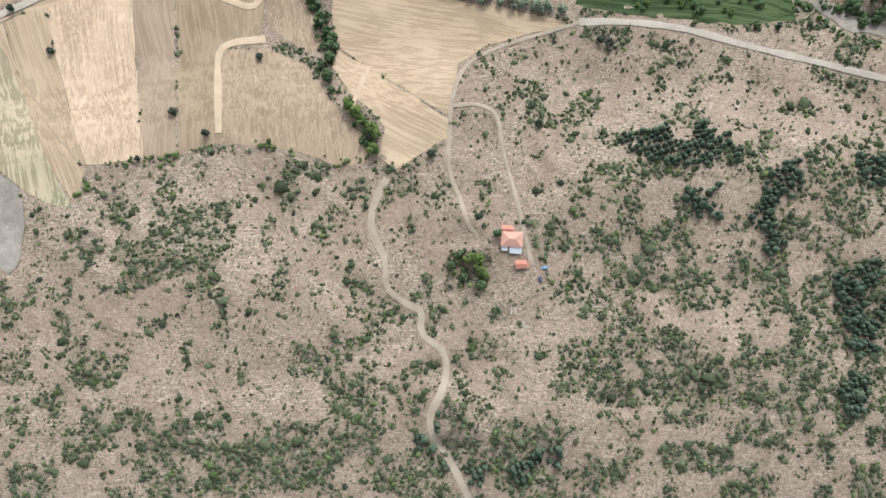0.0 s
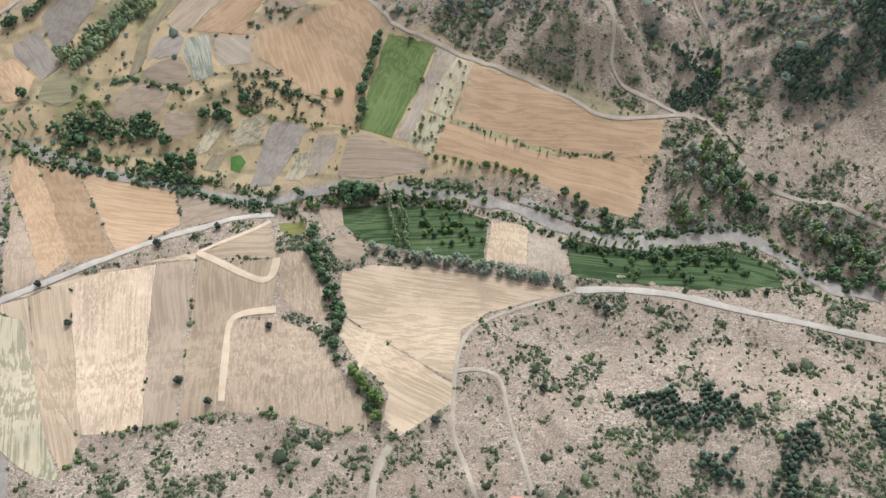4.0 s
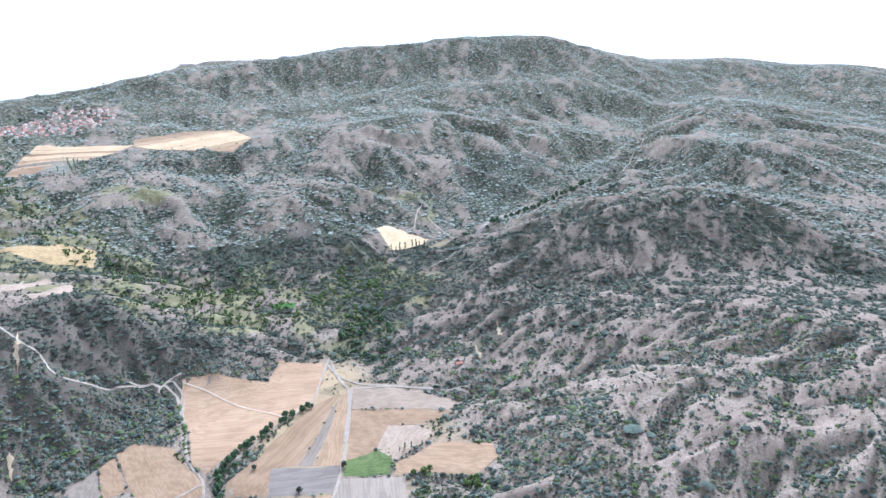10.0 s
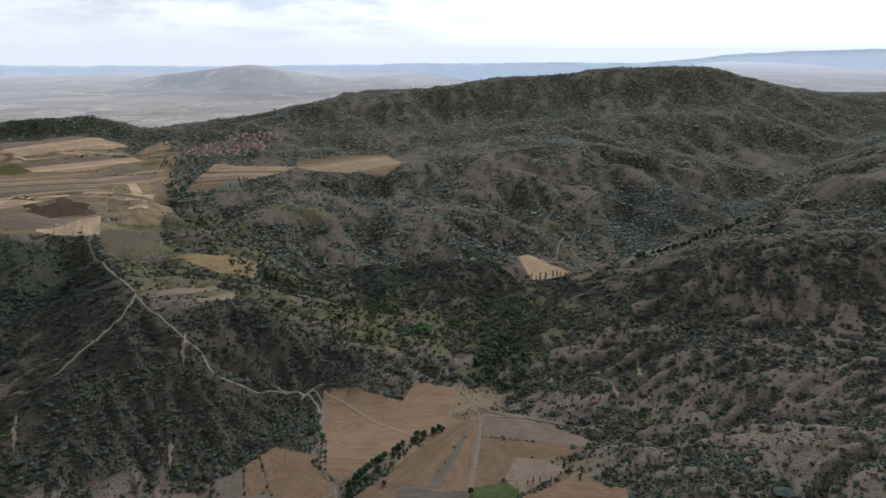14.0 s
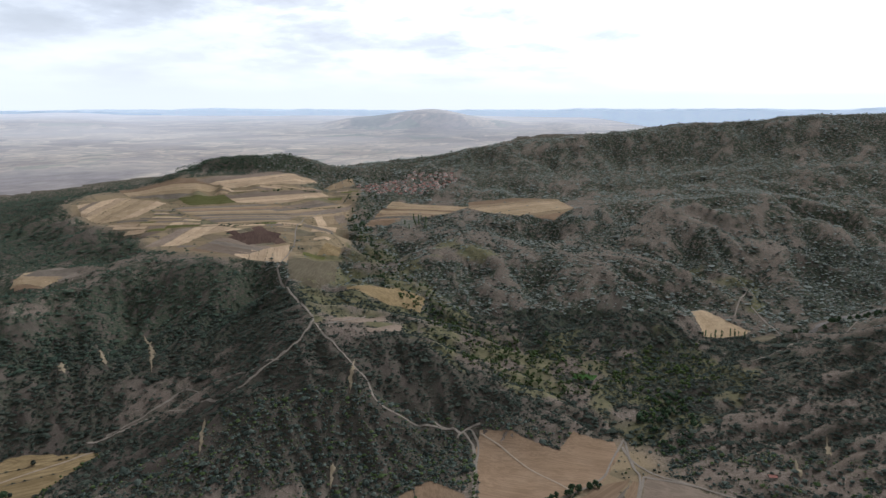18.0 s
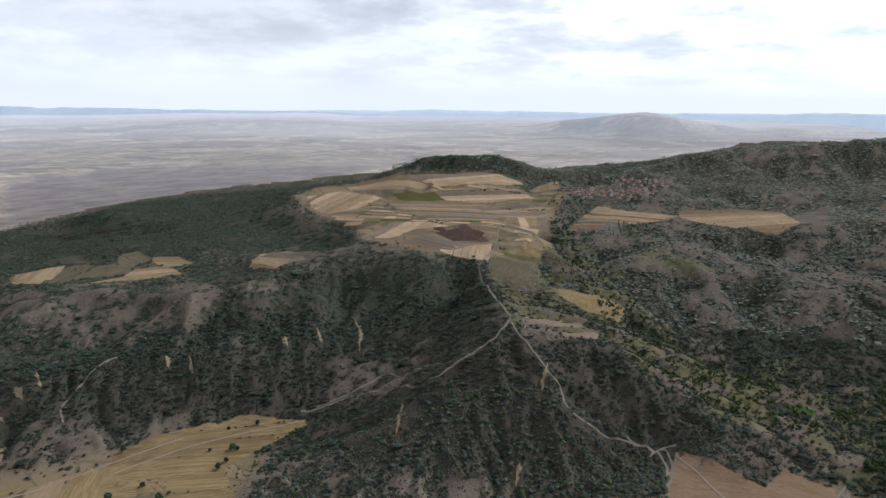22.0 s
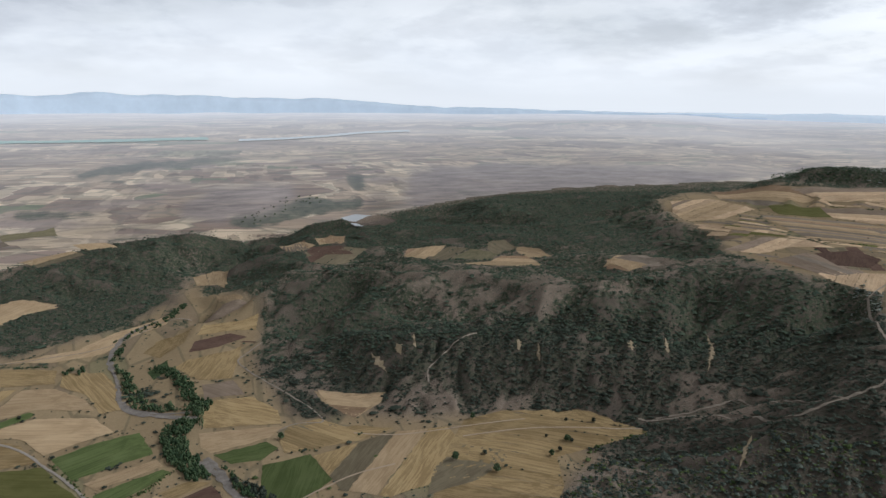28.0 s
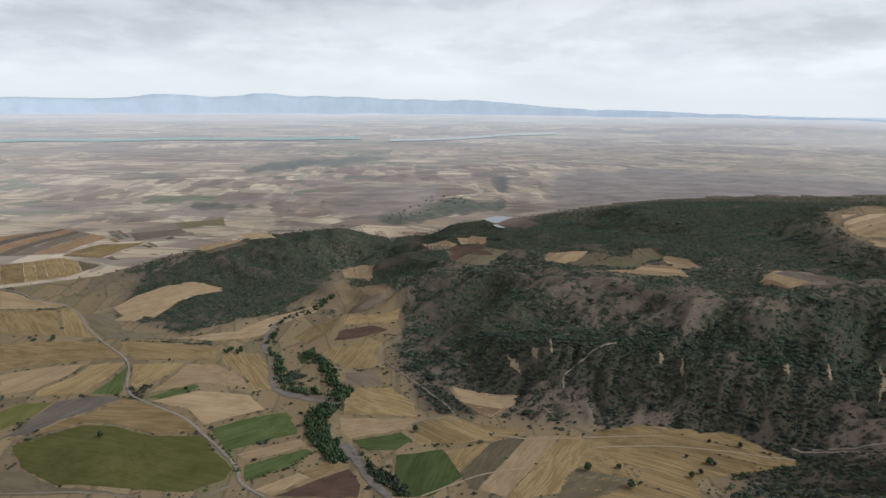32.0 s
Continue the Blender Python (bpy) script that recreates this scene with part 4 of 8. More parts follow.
def scrub_cover(land, x, y):
    """How much of the ground is under bushes, from 0 to 1: stands on the near hill, full gullies and open spurs further off."""
    g = land.relief(x, y)
    a, r = polar(x, y)
    farm = 1 - ramp(r, 335, 400)
    dense, bare = ragged(DENSE, x, y), ragged(BARE, x, y)
    near = -0.03 + 0.15 * ramp(x, 50, 120) * (1 - ramp(y, 90, 125)) + 0.62 * ragged(THICKET, x, y, 13.0) + 1.0 * (vnoise(x / 12, y / 12, 25) - 0.5) + 0.6 * (vnoise(x / 45, y / 45, 26) - 0.5) - 0.14 * bare + 0.1 * dense - 0.5 * mask_of(FARMED, x, y)
    wide = 0.22 + (0.25 - 0.12 * ramp(r, 1000, 1500)) * dense - 0.24 * bare - 0.34 * ragged(MOOR, x, y) - 0.85 * valley_floor(land, x, y) + 0.14 * ramp(r, 1900, 2400)
    wide = wide + 1.05 * (0.5 - g) + 0.55 * (vnoise(x / 13, y / 13, 22) - 0.5) + 0.5 * (vnoise(x / 42, y / 42, 23) - 0.5) + 0.4 * (vnoise(x / 150, y / 150, 21) - 0.5)
    cover = 0.06 + (0.09 + 0.1 * ramp(r, 900, 1400)) * (1 - farm) * (1 - valley_floor(land, x, y)) + 0.85 * ramp(near * farm + wide * (1 - farm), 0.0, 0.2)
    return cover * (1 - mask_of(FLATS, x, y)) * (1 - far_plain(x, y))


def herb_cover(land, x, y):
    """Small shrubs stand about on the open ground too, thicker here and there."""
    open_ground = 0.10 + 0.5 * ramp(vnoise(x / 26, y / 26, 91) + 0.5 * vnoise(x / 7, y / 7, 92), 0.62, 1.0)
    return np.maximum(scrub_cover(land, x, y), open_ground * (1 - mask_of(FLATS, x, y)) * (1 - 0.8 * valley_floor(land, x, y)))


def green_cover(x, y):
    return mask_of(GREEN, x, y) * ramp(vnoise(x / 40, y / 40, 31), 0.3, 0.65) * 0.75


def scatter_scrub(land, name, label, leaf, seed, r0, r1, tries, size, lumps, share, keep=None, squash=0.8, shape=None, cover=None):
    """A stand of bushes, as one object: candidates over a ring of land, kept where cover is thick."""
    rng = np.random.RandomState(seed)
    a = rng.uniform(-44, 124, tries) if r0 > 300 else rng.uniform(-180, 180, tries)
    r = np.sqrt(rng.uniform(r0 * r0, r1 * r1, tries))
    x, y = -np.sin(np.radians(a)) * r, np.cos(np.radians(a)) * r
    if keep is not None:
        k = keep(x, y)
        x, y = x[k], y[k]
    ok = rng.rand(len(x)) < (cover or scrub_cover)(land, x, y) * share
    ok &= ~near_track(x, y)
    x, y = x[ok], y[ok]
    s = size * np.exp(rng.normal(0, 0.36, len(x)))
    z = land.height(x, y)
    cs, ss = [], []
    for k in range(lumps):
        off = rng.normal(0, 0.72, (len(x), 2)) * s[:, None] if k else np.zeros((len(x), 2))
        up = s * (0.3 if k else 0.45) * rng.uniform(0.6, 1.2, len(x)) * (squash / 0.8)
        cs.append(np.stack([x + off[:, 0], y + off[:, 1], z + up], -1))
        ss.append(s * (rng.uniform(0.22, 0.58, len(x)) if k else rng.uniform(0.5, 0.8 if lumps > 3 else 0.95, len(x))))
    v, f = clumps(rng, np.concatenate(cs), np.concatenate(ss), squash, shape)
    return tagged(new(name, mesh_of(name, v, f, leaf)), label, "bushes", kind="stuff")


# ---------------------------------------------------------------- fields and tracks
FLATS = []
FIELDS = []
TRACKS = []


def field(kind, angle, *pts):
    """A field outline, on the plan, with the bearing of its rows in degrees."""
    FLATS.append(list(pts))
    FIELDS.append((kind, angle, list(pts)))


def track(kind, width, *pts):
    TRACKS.append((kind, width, list(pts)))


def near_track(x, y):
    hit = np.zeros(x.shape, bool)
    for kind, w, pts in TRACKS:
        xs, ys = [p[0] for p in pts], [p[1] for p in pts]
        near = np.nonzero((x > min(xs) - 20) & (x < max(xs) + 20) & (y > min(ys) - 20) & (y < max(ys) + 20))[0]
        for (x0, y0), (x1, y1) in zip(pts[:-1], pts[1:]):
            dx, dy = x1 - x0, y1 - y0
            u = np.clip(((x[near] - x0) * dx + (y[near] - y0) * dy) / (dx * dx + dy * dy + 1e-9), 0, 1)
            hit[near] |= np.hypot(x[near] - x0 - u * dx, y[near] - y0 - u * dy) < w * 0.5 + 1.5
    return hit


def strip_fields(seed, turn, wide, long, kinds, *pts):
    """Farm strips side by side over what is left free of a stretch of land: turn is their bearing, wide and long their size."""
    rng = random.Random(seed)
    poly = list(pts)
    cx, cy = sum(p[0] for p in poly) / len(poly), sum(p[1] for p in poly) / len(poly)
    c, s = math.cos(radians(turn)), math.sin(radians(turn))
    reach = max(math.hypot(p[0] - cx, p[1] - cy) for p in poly)
    taken = [q for q in FLATS if any(math.hypot(p[0] - cx, p[1] - cy) < reach for p in q)]
    v = -reach
    while v < reach:
        w = wide * rng.uniform(0.6, 1.5)
        u = -reach + rng.uniform(0, long)
        while u < reach:
            n = long * rng.uniform(0.5, 1.4)
            quad = []
            for du, dv in ((2, 2), (n - 2, 2), (n - 2, w - 2), (2, w - 2)):
                a, d = u + du + rng.uniform(-4, 4), v + dv + rng.uniform(-3, 3)
                quad.append((cx + a * c - d * s, cy + a * s + d * c))
            test = quad + [((quad[0][0] + quad[2][0]) / 2, (quad[0][1] + quad[2][1]) / 2), ((quad[0][0] + quad[1][0]) / 2, (quad[0][1] + quad[1][1]) / 2), ((quad[2][0] + quad[3][0]) / 2, (quad[2][1] + quad[3][1]) / 2)]
            tx, ty = np.array([p[0] for p in test]), np.array([p[1] for p in test])
            clear = inside(tx, ty, poly).all() and mask_of(taken, tx, ty).sum() == 0 and not near_track(tx, ty).any()
            if clear and not any(inside(np.array([p[0]]), np.array([p[1]]), quad)[0] for q in taken for p in q):
                field(rng.choice(kinds), turn, *[(round(a, 1), round(d, 1)) for a, d in quad])
            u += n
        v += w


FIELD_WORDS = {
    "stubble": "mown wheat field of orange-tan stubble", "straw": "pale straw-coloured stubble field", "windrow": "stubble field with wavy rows of cut straw",
    "fallow": "brown fallow field", "pale": "pale grey-beige tilled field", "plough_grey": "grey ploughed field", "plough_dark": "dark red-brown ploughed field",
    "brown_patch": "weedy brown fallow patch", "lavender": "grey-green field planted in rows", "green_field": "green lucerne field", "lucerne": "small patch of bright green lucerne",
    "meadow": "yellow-green mown meadow", "sage_field": "grey-green dry pasture", "green_strip": "striped pale field with thin green rows",
    "chaff": "wheat stubble field painted paler as if sunlit", "gold": "golden stubble field with curved harvest lines", "bleached": "bleached pale beige stubble field", "plots": "small vegetable plots with pale paths", "garden": "dark green irrigated garden in rows", "orchard_ground": "pale bare earth under young orchard trees",
}


def build_field(land, kind, angle, pts, seed):
    from_rng = np.random.RandomState(seed)
    out = []
    for (x0, y0), (x1, y1) in zip(pts, pts[1:] + pts[:1]):
        d = math.hypot(x1 - x0, y1 - y0)
        n = max(2, int(d / 9))
        for k in range(n):
            u = k / n
            w = min(1.6, d * 0.02) * (from_rng.rand() - 0.5) * 2 * (k > 0)
            out.append((x0 + (x1 - x0) * u - (y1 - y0) / d * w, y0 + (y1 - y0) * u + (x1 - x0) / d * w))
    xs, ys = np.array([p[0] for p in out]), np.array([p[1] for p in out])
    span = max(np.ptp(xs), np.ptp(ys))
    cell = max(5.0, span / 26)
    gx, gy = np.meshgrid(np.arange(xs.min() + cell / 2, xs.max(), cell), np.arange(ys.min() + cell / 2, ys.max(), cell))
    gx, gy = gx.ravel(), gy.ravel()
    keep = inside(gx, gy, out)
    verts = [Vector(p) for p in out] + [Vector((a, b)) for a, b in zip(gx[keep], gy[keep])]
    n = len(out)
    from mathutils import geometry
    v2, _, faces, *_ = geometry.delaunay_2d_cdt(verts, [(k, (k + 1) % n) for k in range(n)], [], 1, 0.001)
    tri = np.array([f for f in faces if len(f) == 3])
    co = np.array([(p.x, p.y) for p in v2])
    cx, cy = co[:, 0].mean(), co[:, 1].mean()
    far = np.hypot(cx, cy)
    z = land.height(co[:, 0], co[:, 1]) + 0.12 + 0.0002 * far + 0.0004 * seed
    cz = z.mean()
    th = radians(angle)
    c, s = math.cos(th), math.sin(th)
    dx, dy = co[:, 0] - cx, co[:, 1] - cy
    local = np.stack([dx * c + dy * s, -dx * s + dy * c, z - cz], -1)
    p = local[tri]
    up = np.cross(p[:, 1] - p[:, 0], p[:, 2] - p[:, 0])[:, 2] < 0
    tri[up] = tri[up][:, ::-1]
    ob = new("field", mesh_of("field", local, tri, FIELD[kind], True))
    ob.matrix_world = pose(cx, cy, cz, 0, 0, angle)
    return tagged(ob, FIELD_WORDS[kind] + " on the " + ("valley floor" if cz < 0 else "high shelf"), "field", "fields")


def build_track(land, kind, width, pts, seed):
    rng = np.random.RandomState(seed)
    # round the corners
    p = np.array(pts, float)
    for _ in range(3):
        q = np.empty((2 * len(p), 2))
        q[0], q[-1] = p[0], p[-1]
        q[1:-1:2], q[2:-1:2] = 0.75 * p[:-1] + 0.25 * p[1:], 0.25 * p[:-1] + 0.75 * p[1:]
        p = q
    d = np.concatenate([[0], np.cumsum(np.hypot(*np.diff(p, axis=0).T))])
    n = max(4, int(d[-1] / 3.0))
    u = np.linspace(0, d[-1], n)
    c = np.stack([np.interp(u, d, p[:, 0]), np.interp(u, d, p[:, 1])], -1)
    t = np.gradient(c, axis=0)
    t /= np.linalg.norm(t, axis=1)[:, None] + 1e-9
    nor = np.stack([-t[:, 1], t[:, 0]], -1)
    far = np.hypot(*c.T)
    rows = []
    wob = (vnoise(u / 14, u * 0 + seed, 5) - 0.5) * (0.5 if kind != "riverbed" else 1.3)
    for k, e in enumerate((-0.5, -0.17, 0.17, 0.5)):
        edge = e * width * (4.6 * np.sin(np.pi * u / d[-1]) * vnoise(u / 5, u * 0 + seed + 3.1 * k, 6) ** 1.5 if kind == "scar" else 1.0) * (1 + wob * (1 if k in (0, 3) else 0.2))
        q = c + nor * edge[:, None]
        z = land.height(q[:, 0], q[:, 1]) + 0.5 + 0.0004 * far + (2.5 if kind.startswith("far_") else 0) - (0.12 if k in (0, 3) else 0)
        rows.append(np.column_stack([q, z]))
    v = np.stack(rows, 1).reshape(-1, 3)
    i = np.arange(n - 1)[:, None] * 4 + np.arange(3)[None]
    quads = np.stack([i, i + 1, i + 5, i + 4], -1).reshape(-1, 4)[:, ::-1]
    name, label = {"gravel_road": ("road", "pale gravel country road"), "dirt_track": ("dirt_track", "dusty unpaved farm track"), "riverbed": ("riverbed", "dry grey shingle riverbed"), "far_river": ("river", "wide river far off on the plain, paled by painted haze"), "far_belt": ("tree_belt", "long belt of far riverside trees, paled by painted haze"), "scar": ("erosion_scar", "bare ochre earth of an eroded gully"), "mown_line": ("wheel_track", "pale wheel track pressed into the stubble")}[kind]
    ob = new(name, mesh_of(name, v, quads, TRACK[kind], True))
    return tagged(ob, label, name.replace("_", " "), kind="structure")


# ---------------------------------------------------------------- distant mountains
def build_far_range(name, label, dist, base, seed, material, *profile):
    """A range on the horizon: its skyline as bearing and angle over the level, in degrees."""
    a = np.linspace(profile[0][0], profile[-1][0], 320)
    up = np.interp(a, [p[0] for p in profile], [p[1] for p in profile])
    for _ in range(3):
        up[1:-1] = (up[:-2] + 2 * up[1:-1] + up[2:]) / 4
    up = up + 0.10 * (vnoise(a / 1.7, a * 0, seed) - 0.5) + 0.07 * (vnoise(a / 0.6, a * 0, seed + 1) - 0.5)
    crest = EYE + dist * np.tan(np.radians(up)) - base
    rows = []
    for k, (back, share) in enumerate(((0, 0), (25, 0.45), (45, 0.8), (60, 1.0), (90, 0.6))):
        r = dist + back - 60 + 6 * (vnoise(a * 1.1, a * 0 + k * 3.7, seed + 2) - 0.5)
        rows.append(np.stack([-np.sin(np.radians(a)) * r, np.cos(np.radians(a)) * r, base + crest * share], -1))
    v = np.stack(rows, 1).reshape(-1, 3)
    i = np.arange(319)[:, None] * 5 + np.arange(4)[None]
    quads = np.stack([i, i + 1, i + 6, i + 5], -1).reshape(-1, 4)
    return tagged(new(name, mesh_of(name, v, quads, material, True)), label, "mountains", kind="structure")


# ---------------------------------------------------------------- trees
TREES = {}


def tree_template(kind, seed):
    """A tree with a tapered trunk, limbs and a ragged crown of many clumps."""
    rng = np.random.RandomState(seed)
    tall, wide, leaf, n = {"poplar": (17, 1.9, "poplar", 34), "broad": (9.5, 4.2, "deep", 44), "bright": (8, 3.6, "bright", 40), "willow": (8, 3.4, "grey", 40), "orchard": (4, 1.7, "bright", 16), "pine": (10, 2.4, "pine", 40), "hedge": (3.4, 2.1, "deep", 18), "oak_tree": (7, 3.4, "oak", 40)}[kind]
    root = new({"broad": "broadleaf_tree", "bright": "walnut_tree", "orchard": "orchard_tree", "hedge": "hedge_bush"}.get(kind, kind if kind == "oak_tree" else kind + "_tree"))
    root.empty_display_size = 0.5
    bm = bmesh.new()
    bmesh.ops.create_cone(bm, segments=7, radius1=0.022 * tall + 0.05, radius2=0.03, depth=tall * 0.8, matrix=Matrix.Translation((0, 0, tall * 0.4 - 0.4)))
    for k in range(5):
        turn = Matrix.Rotation(k * 1.26 + rng.rand(), 4, "Z") @ Matrix.Rotation(radians(28 if kind == "poplar" else 55), 4, "Y")
        bmesh.ops.create_cone(bm, segments=5, radius1=0.012 * tall, radius2=0.02, depth=wide * 1.1, matrix=Matrix.Translation((0, 0, tall * (0.25 + 0.09 * k))) @ turn @ Matrix.Translation((0, 0, wide * 0.5)))
    part("trunk", bm, BARK, root)
    u = rng.rand(n)
    th = rng.uniform(0, 6.28, n)
    if kind == "poplar":
        h = 0.12 + 0.88 * u
        rad = wide * np.sin(np.pi * np.clip(h, 0, 0.97)) ** 0.6 * rng.uniform(0.2, 0.85, n)
        size = wide * rng.uniform(0.35, 0.62, n)
    elif kind == "pine":
        h = 0.15 + 0.85 * u
        rad = wide * (1.02 - h) * rng.uniform(0.4, 1.0, n)
        size = wide * (1.15 - h) * rng.uniform(0.35, 0.6, n) + 0.2
    else:
        h = 0.32 + 0.68 * u
        rad = wide * np.sqrt(np.clip(1 - ((h - 0.6) / 0.42) ** 2, 0.03, 1)) * np.sqrt(rng.uniform(0.1, 1, n)) * 0.85
        size = wide * rng.uniform(0.2, 0.38, n)
    c = np.stack([np.cos(th) * rad, np.sin(th) * rad, h * tall * 0.95], -1)
    v, f = clumps(rng, c, size, 1.25 if kind == "poplar" else 0.85)
    crown = new("crown", mesh_of("crown", v, f, LEAF[leaf]))
    crown.parent = root
    return root


TREE_WORDS = {
    "poplar": ("tall slender pale-green poplar by the stream", "tree"), "broad": ("round dark-green broadleaf tree at a field edge", "tree"), "bright": ("bright green spreading tree on the valley floor", "tree"),
    "willow": ("silvery grey-green willow beside the gardens", "tree"), "orchard": ("small green orchard tree on bare earth", "tree"), "pine": ("dark green conical pine tree on a dry slope", "tree"),
    "hedge": ("low dark-green hedge bush along a field edge", "bush"), "oak_tree": ("low dark oak tree alone in a field", "tree"),
}
GROUPS = {"poplar": "poplars of the valley", "broad": "trees of the valley", "bright": "trees of the valley", "willow": "willows of the valley", "orchard": "orchard trees", "pine": "pines", "hedge": "hedges", "oak_tree": "field trees"}
tree_rng = np.random.RandomState(77)


PLANTED = collections.Counter()
REST = collections.defaultdict(list)


def plant(kind, x, y, scale=1.0):
    PLANTED[kind] += 1
    if PLANTED[kind] > 290:
        REST[kind].append((x, y, scale))
        return
    if kind not in TREES:
        TREES[kind] = [[tree_template(kind, 100 + k), False] for k in range(3)]
        for t, _ in TREES[kind]:
            tagged(t, TREE_WORDS[kind][0], TREE_WORDS[kind][1], GROUPS[kind])
    pick = TREES[kind][tree_rng.randint(3)]
    s = scale * tree_rng.uniform(0.75, 1.25)
    m = pose(x, y, float(land.height(x, y)) - 0.1, tree_rng.uniform(-3, 3), tree_rng.uniform(-3, 3), tree_rng.uniform(0, 360)) @ Matrix.Diagonal((s, s, s * tree_rng.uniform(0.85, 1.15), 1))
    if not pick[1]:
        pick[0].matrix_world = m
        pick[1] = True
    else:
        o = pick[0]
        keep_scale = o.scale.copy()
        o.scale = (1, 1, 1)
        copy_thing(o, m)
        o.scale = keep_scale


def low_hedge(gap, wobble, scale, pts):
    """A ragged hedge along a line on the plan, as one object."""
    rng = np.random.RandomState(int(abs(pts[0][0]) + abs(pts[0][1])))
    cs = []
    for (x0, y0), (x1, y1) in zip(pts[:-1], pts[1:]):
        n = max(2, int(math.hypot(x1 - x0, y1 - y0) / gap * 4.5))
        u = rng.rand(n)
        keep = vnoise(u * n / 9, u * 0 + x0, 71) > 0.28
        x, y = x0 + (x1 - x0) * u + rng.normal(0, wobble, n), y0 + (y1 - y0) * u + rng.normal(0, wobble, n)
        cs.append(np.stack([x, y, land.height(x, y) + rng.uniform(0.3, 1.6, n) * scale], -1)[keep])
    c = np.concatenate(cs)
    v, f = clumps(rng, c, scale * np.exp(rng.normal(0.25, 0.35, len(c))), 0.85)
    tagged(new("hedge", mesh_of("hedge", v, f, LEAF["deep" if len(c) % 2 else "fresh"])), "ragged green hedge of bushes along a field edge", "hedge", kind="stuff")


def row(kind, gap, wobble, scale, *pts):
    """Trees along a line on the plan."""
    if kind == "hedge":
        low_hedge(gap, wobble, scale, pts)
        return
    for (x0, y0), (x1, y1) in zip(pts[:-1], pts[1:]):
        n = max(1, round(math.hypot(x1 - x0, y1 - y0) / gap))
        for k in range(n):
            u = (k + tree_rng.uniform(0, 0.6)) / n
            plant(kind, x0 + (x1 - x0) * u + tree_rng.normal(0, wobble), y0 + (y1 - y0) * u + tree_rng.normal(0, wobble), scale)


def grove(kind, count, scale, *pts):
    """Trees scattered over a patch of the plan."""
    xs, ys = [p[0] for p in pts], [p[1] for p in pts]
    made = 0
    for _ in range(count * 20):
        x, y = tree_rng.uniform(min(xs), max(xs)), tree_rng.uniform(min(ys), max(ys))
        if inside(np.array([x]), np.array([y]), list(pts))[0]:
            plant(kind, x, y, scale)
            made += 1
            if made == count:
                break


def pine_rows(pts, gap=3.9, turn=24.0):
    """Young pines planted in rows across a slope, each a few stacked tiers of needles, as one object."""
    rng = np.random.RandomState(int(abs(pts[0][0])) + 7)
    cx, cy = sum(p[0] for p in pts) / len(pts), sum(p[1] for p in pts) / len(pts)
    reach = max(math.hypot(p[0] - cx, p[1] - cy) for p in pts)
    n = int(reach / gap) + 1
    u, v = np.meshgrid(np.arange(-n, n + 1) * gap, np.arange(-n, n + 1) * gap * 0.8)
    u, v = u.ravel() + rng.normal(0, 0.35, u.size), v.ravel() + rng.normal(0, 0.6, v.size)
    c, s = math.cos(radians(turn)), math.sin(radians(turn))
    x, y = cx + u * c - v * s, cy + u * s + v * c
    x, y = x[(k := ragged([list(pts)], x, y, 24.0) > 0.5)], y[k]
    keep = (rng.rand(len(x)) < 0.86) & (vnoise(x / 15, y / 15, 81) > 0.4) & ~near_track(x, y)
    x, y = x[keep], y[keep]
    z = land.height(x, y)
    tall = 5.2 * np.exp(rng.normal(0, 0.22, len(x)))
    cs, ss = [], []
    for up, wide in ((0.16, 0.36), (0.42, 0.29), (0.66, 0.20), (0.86, 0.11)):
        cs.append(np.stack([x + rng.normal(0, 0.12, len(x)), y + rng.normal(0, 0.12, len(x)), z + tall * up], -1))
        ss.append(tall * wide * rng.uniform(0.85, 1.15, len(x)))
    v3, f = clumps(rng, np.concatenate(cs), np.concatenate(ss), 0.95)
    tagged(new("pine_plantation", mesh_of("pine_plantation", v3, f, LEAF["pine"])), "dark young pines planted in rows on the dry slope", "trees", kind="stuff")


def wood(name, label, leaf, count, size, *pts, squash=0.9, lumps=8):
    """A wood whose trees cannot be counted, as one object."""
    rng = np.random.RandomState(int(abs(pts[0][0])) + count)
    xs, ys = [p[0] for p in pts], [p[1] for p in pts]
    x, y = rng.uniform(min(xs), max(xs), count * 5), rng.uniform(min(ys), max(ys), count * 5)
    k = inside(x, y, list(pts)) & ~near_track(x, y)
    x, y = x[k][:count], y[k][:count]
    z = land.height(x, y)
    s = size * np.exp(rng.normal(0, 0.25, len(x)))
    cs, ss = [], []
    for j in range(lumps):
        off = rng.normal(0, 0.48, (len(x), 2)) * s[:, None]
        cs.append(np.stack([x + off[:, 0], y + off[:, 1], z + s * rng.uniform(0.3, 1.5, len(x))], -1))
        ss.append(s * rng.uniform(0.26, 0.52, len(x)))
    v, f = clumps(rng, np.concatenate(cs), np.concatenate(ss), squash)
    return tagged(new(name, mesh_of(name, v, f, leaf)), label, "trees", kind="stuff")


# ---------------------------------------------------------------- buildings
def box(bm, x0, x1, y0, y1, z0, z1):
    m = Matrix.Translation(((x0 + x1) / 2, (y0 + y1) / 2, (z0 + z1) / 2)) @ Matrix.Diagonal((x1 - x0, y1 - y0, z1 - z0, 1))
    bmesh.ops.create_cube(bm, size=1, matrix=m)


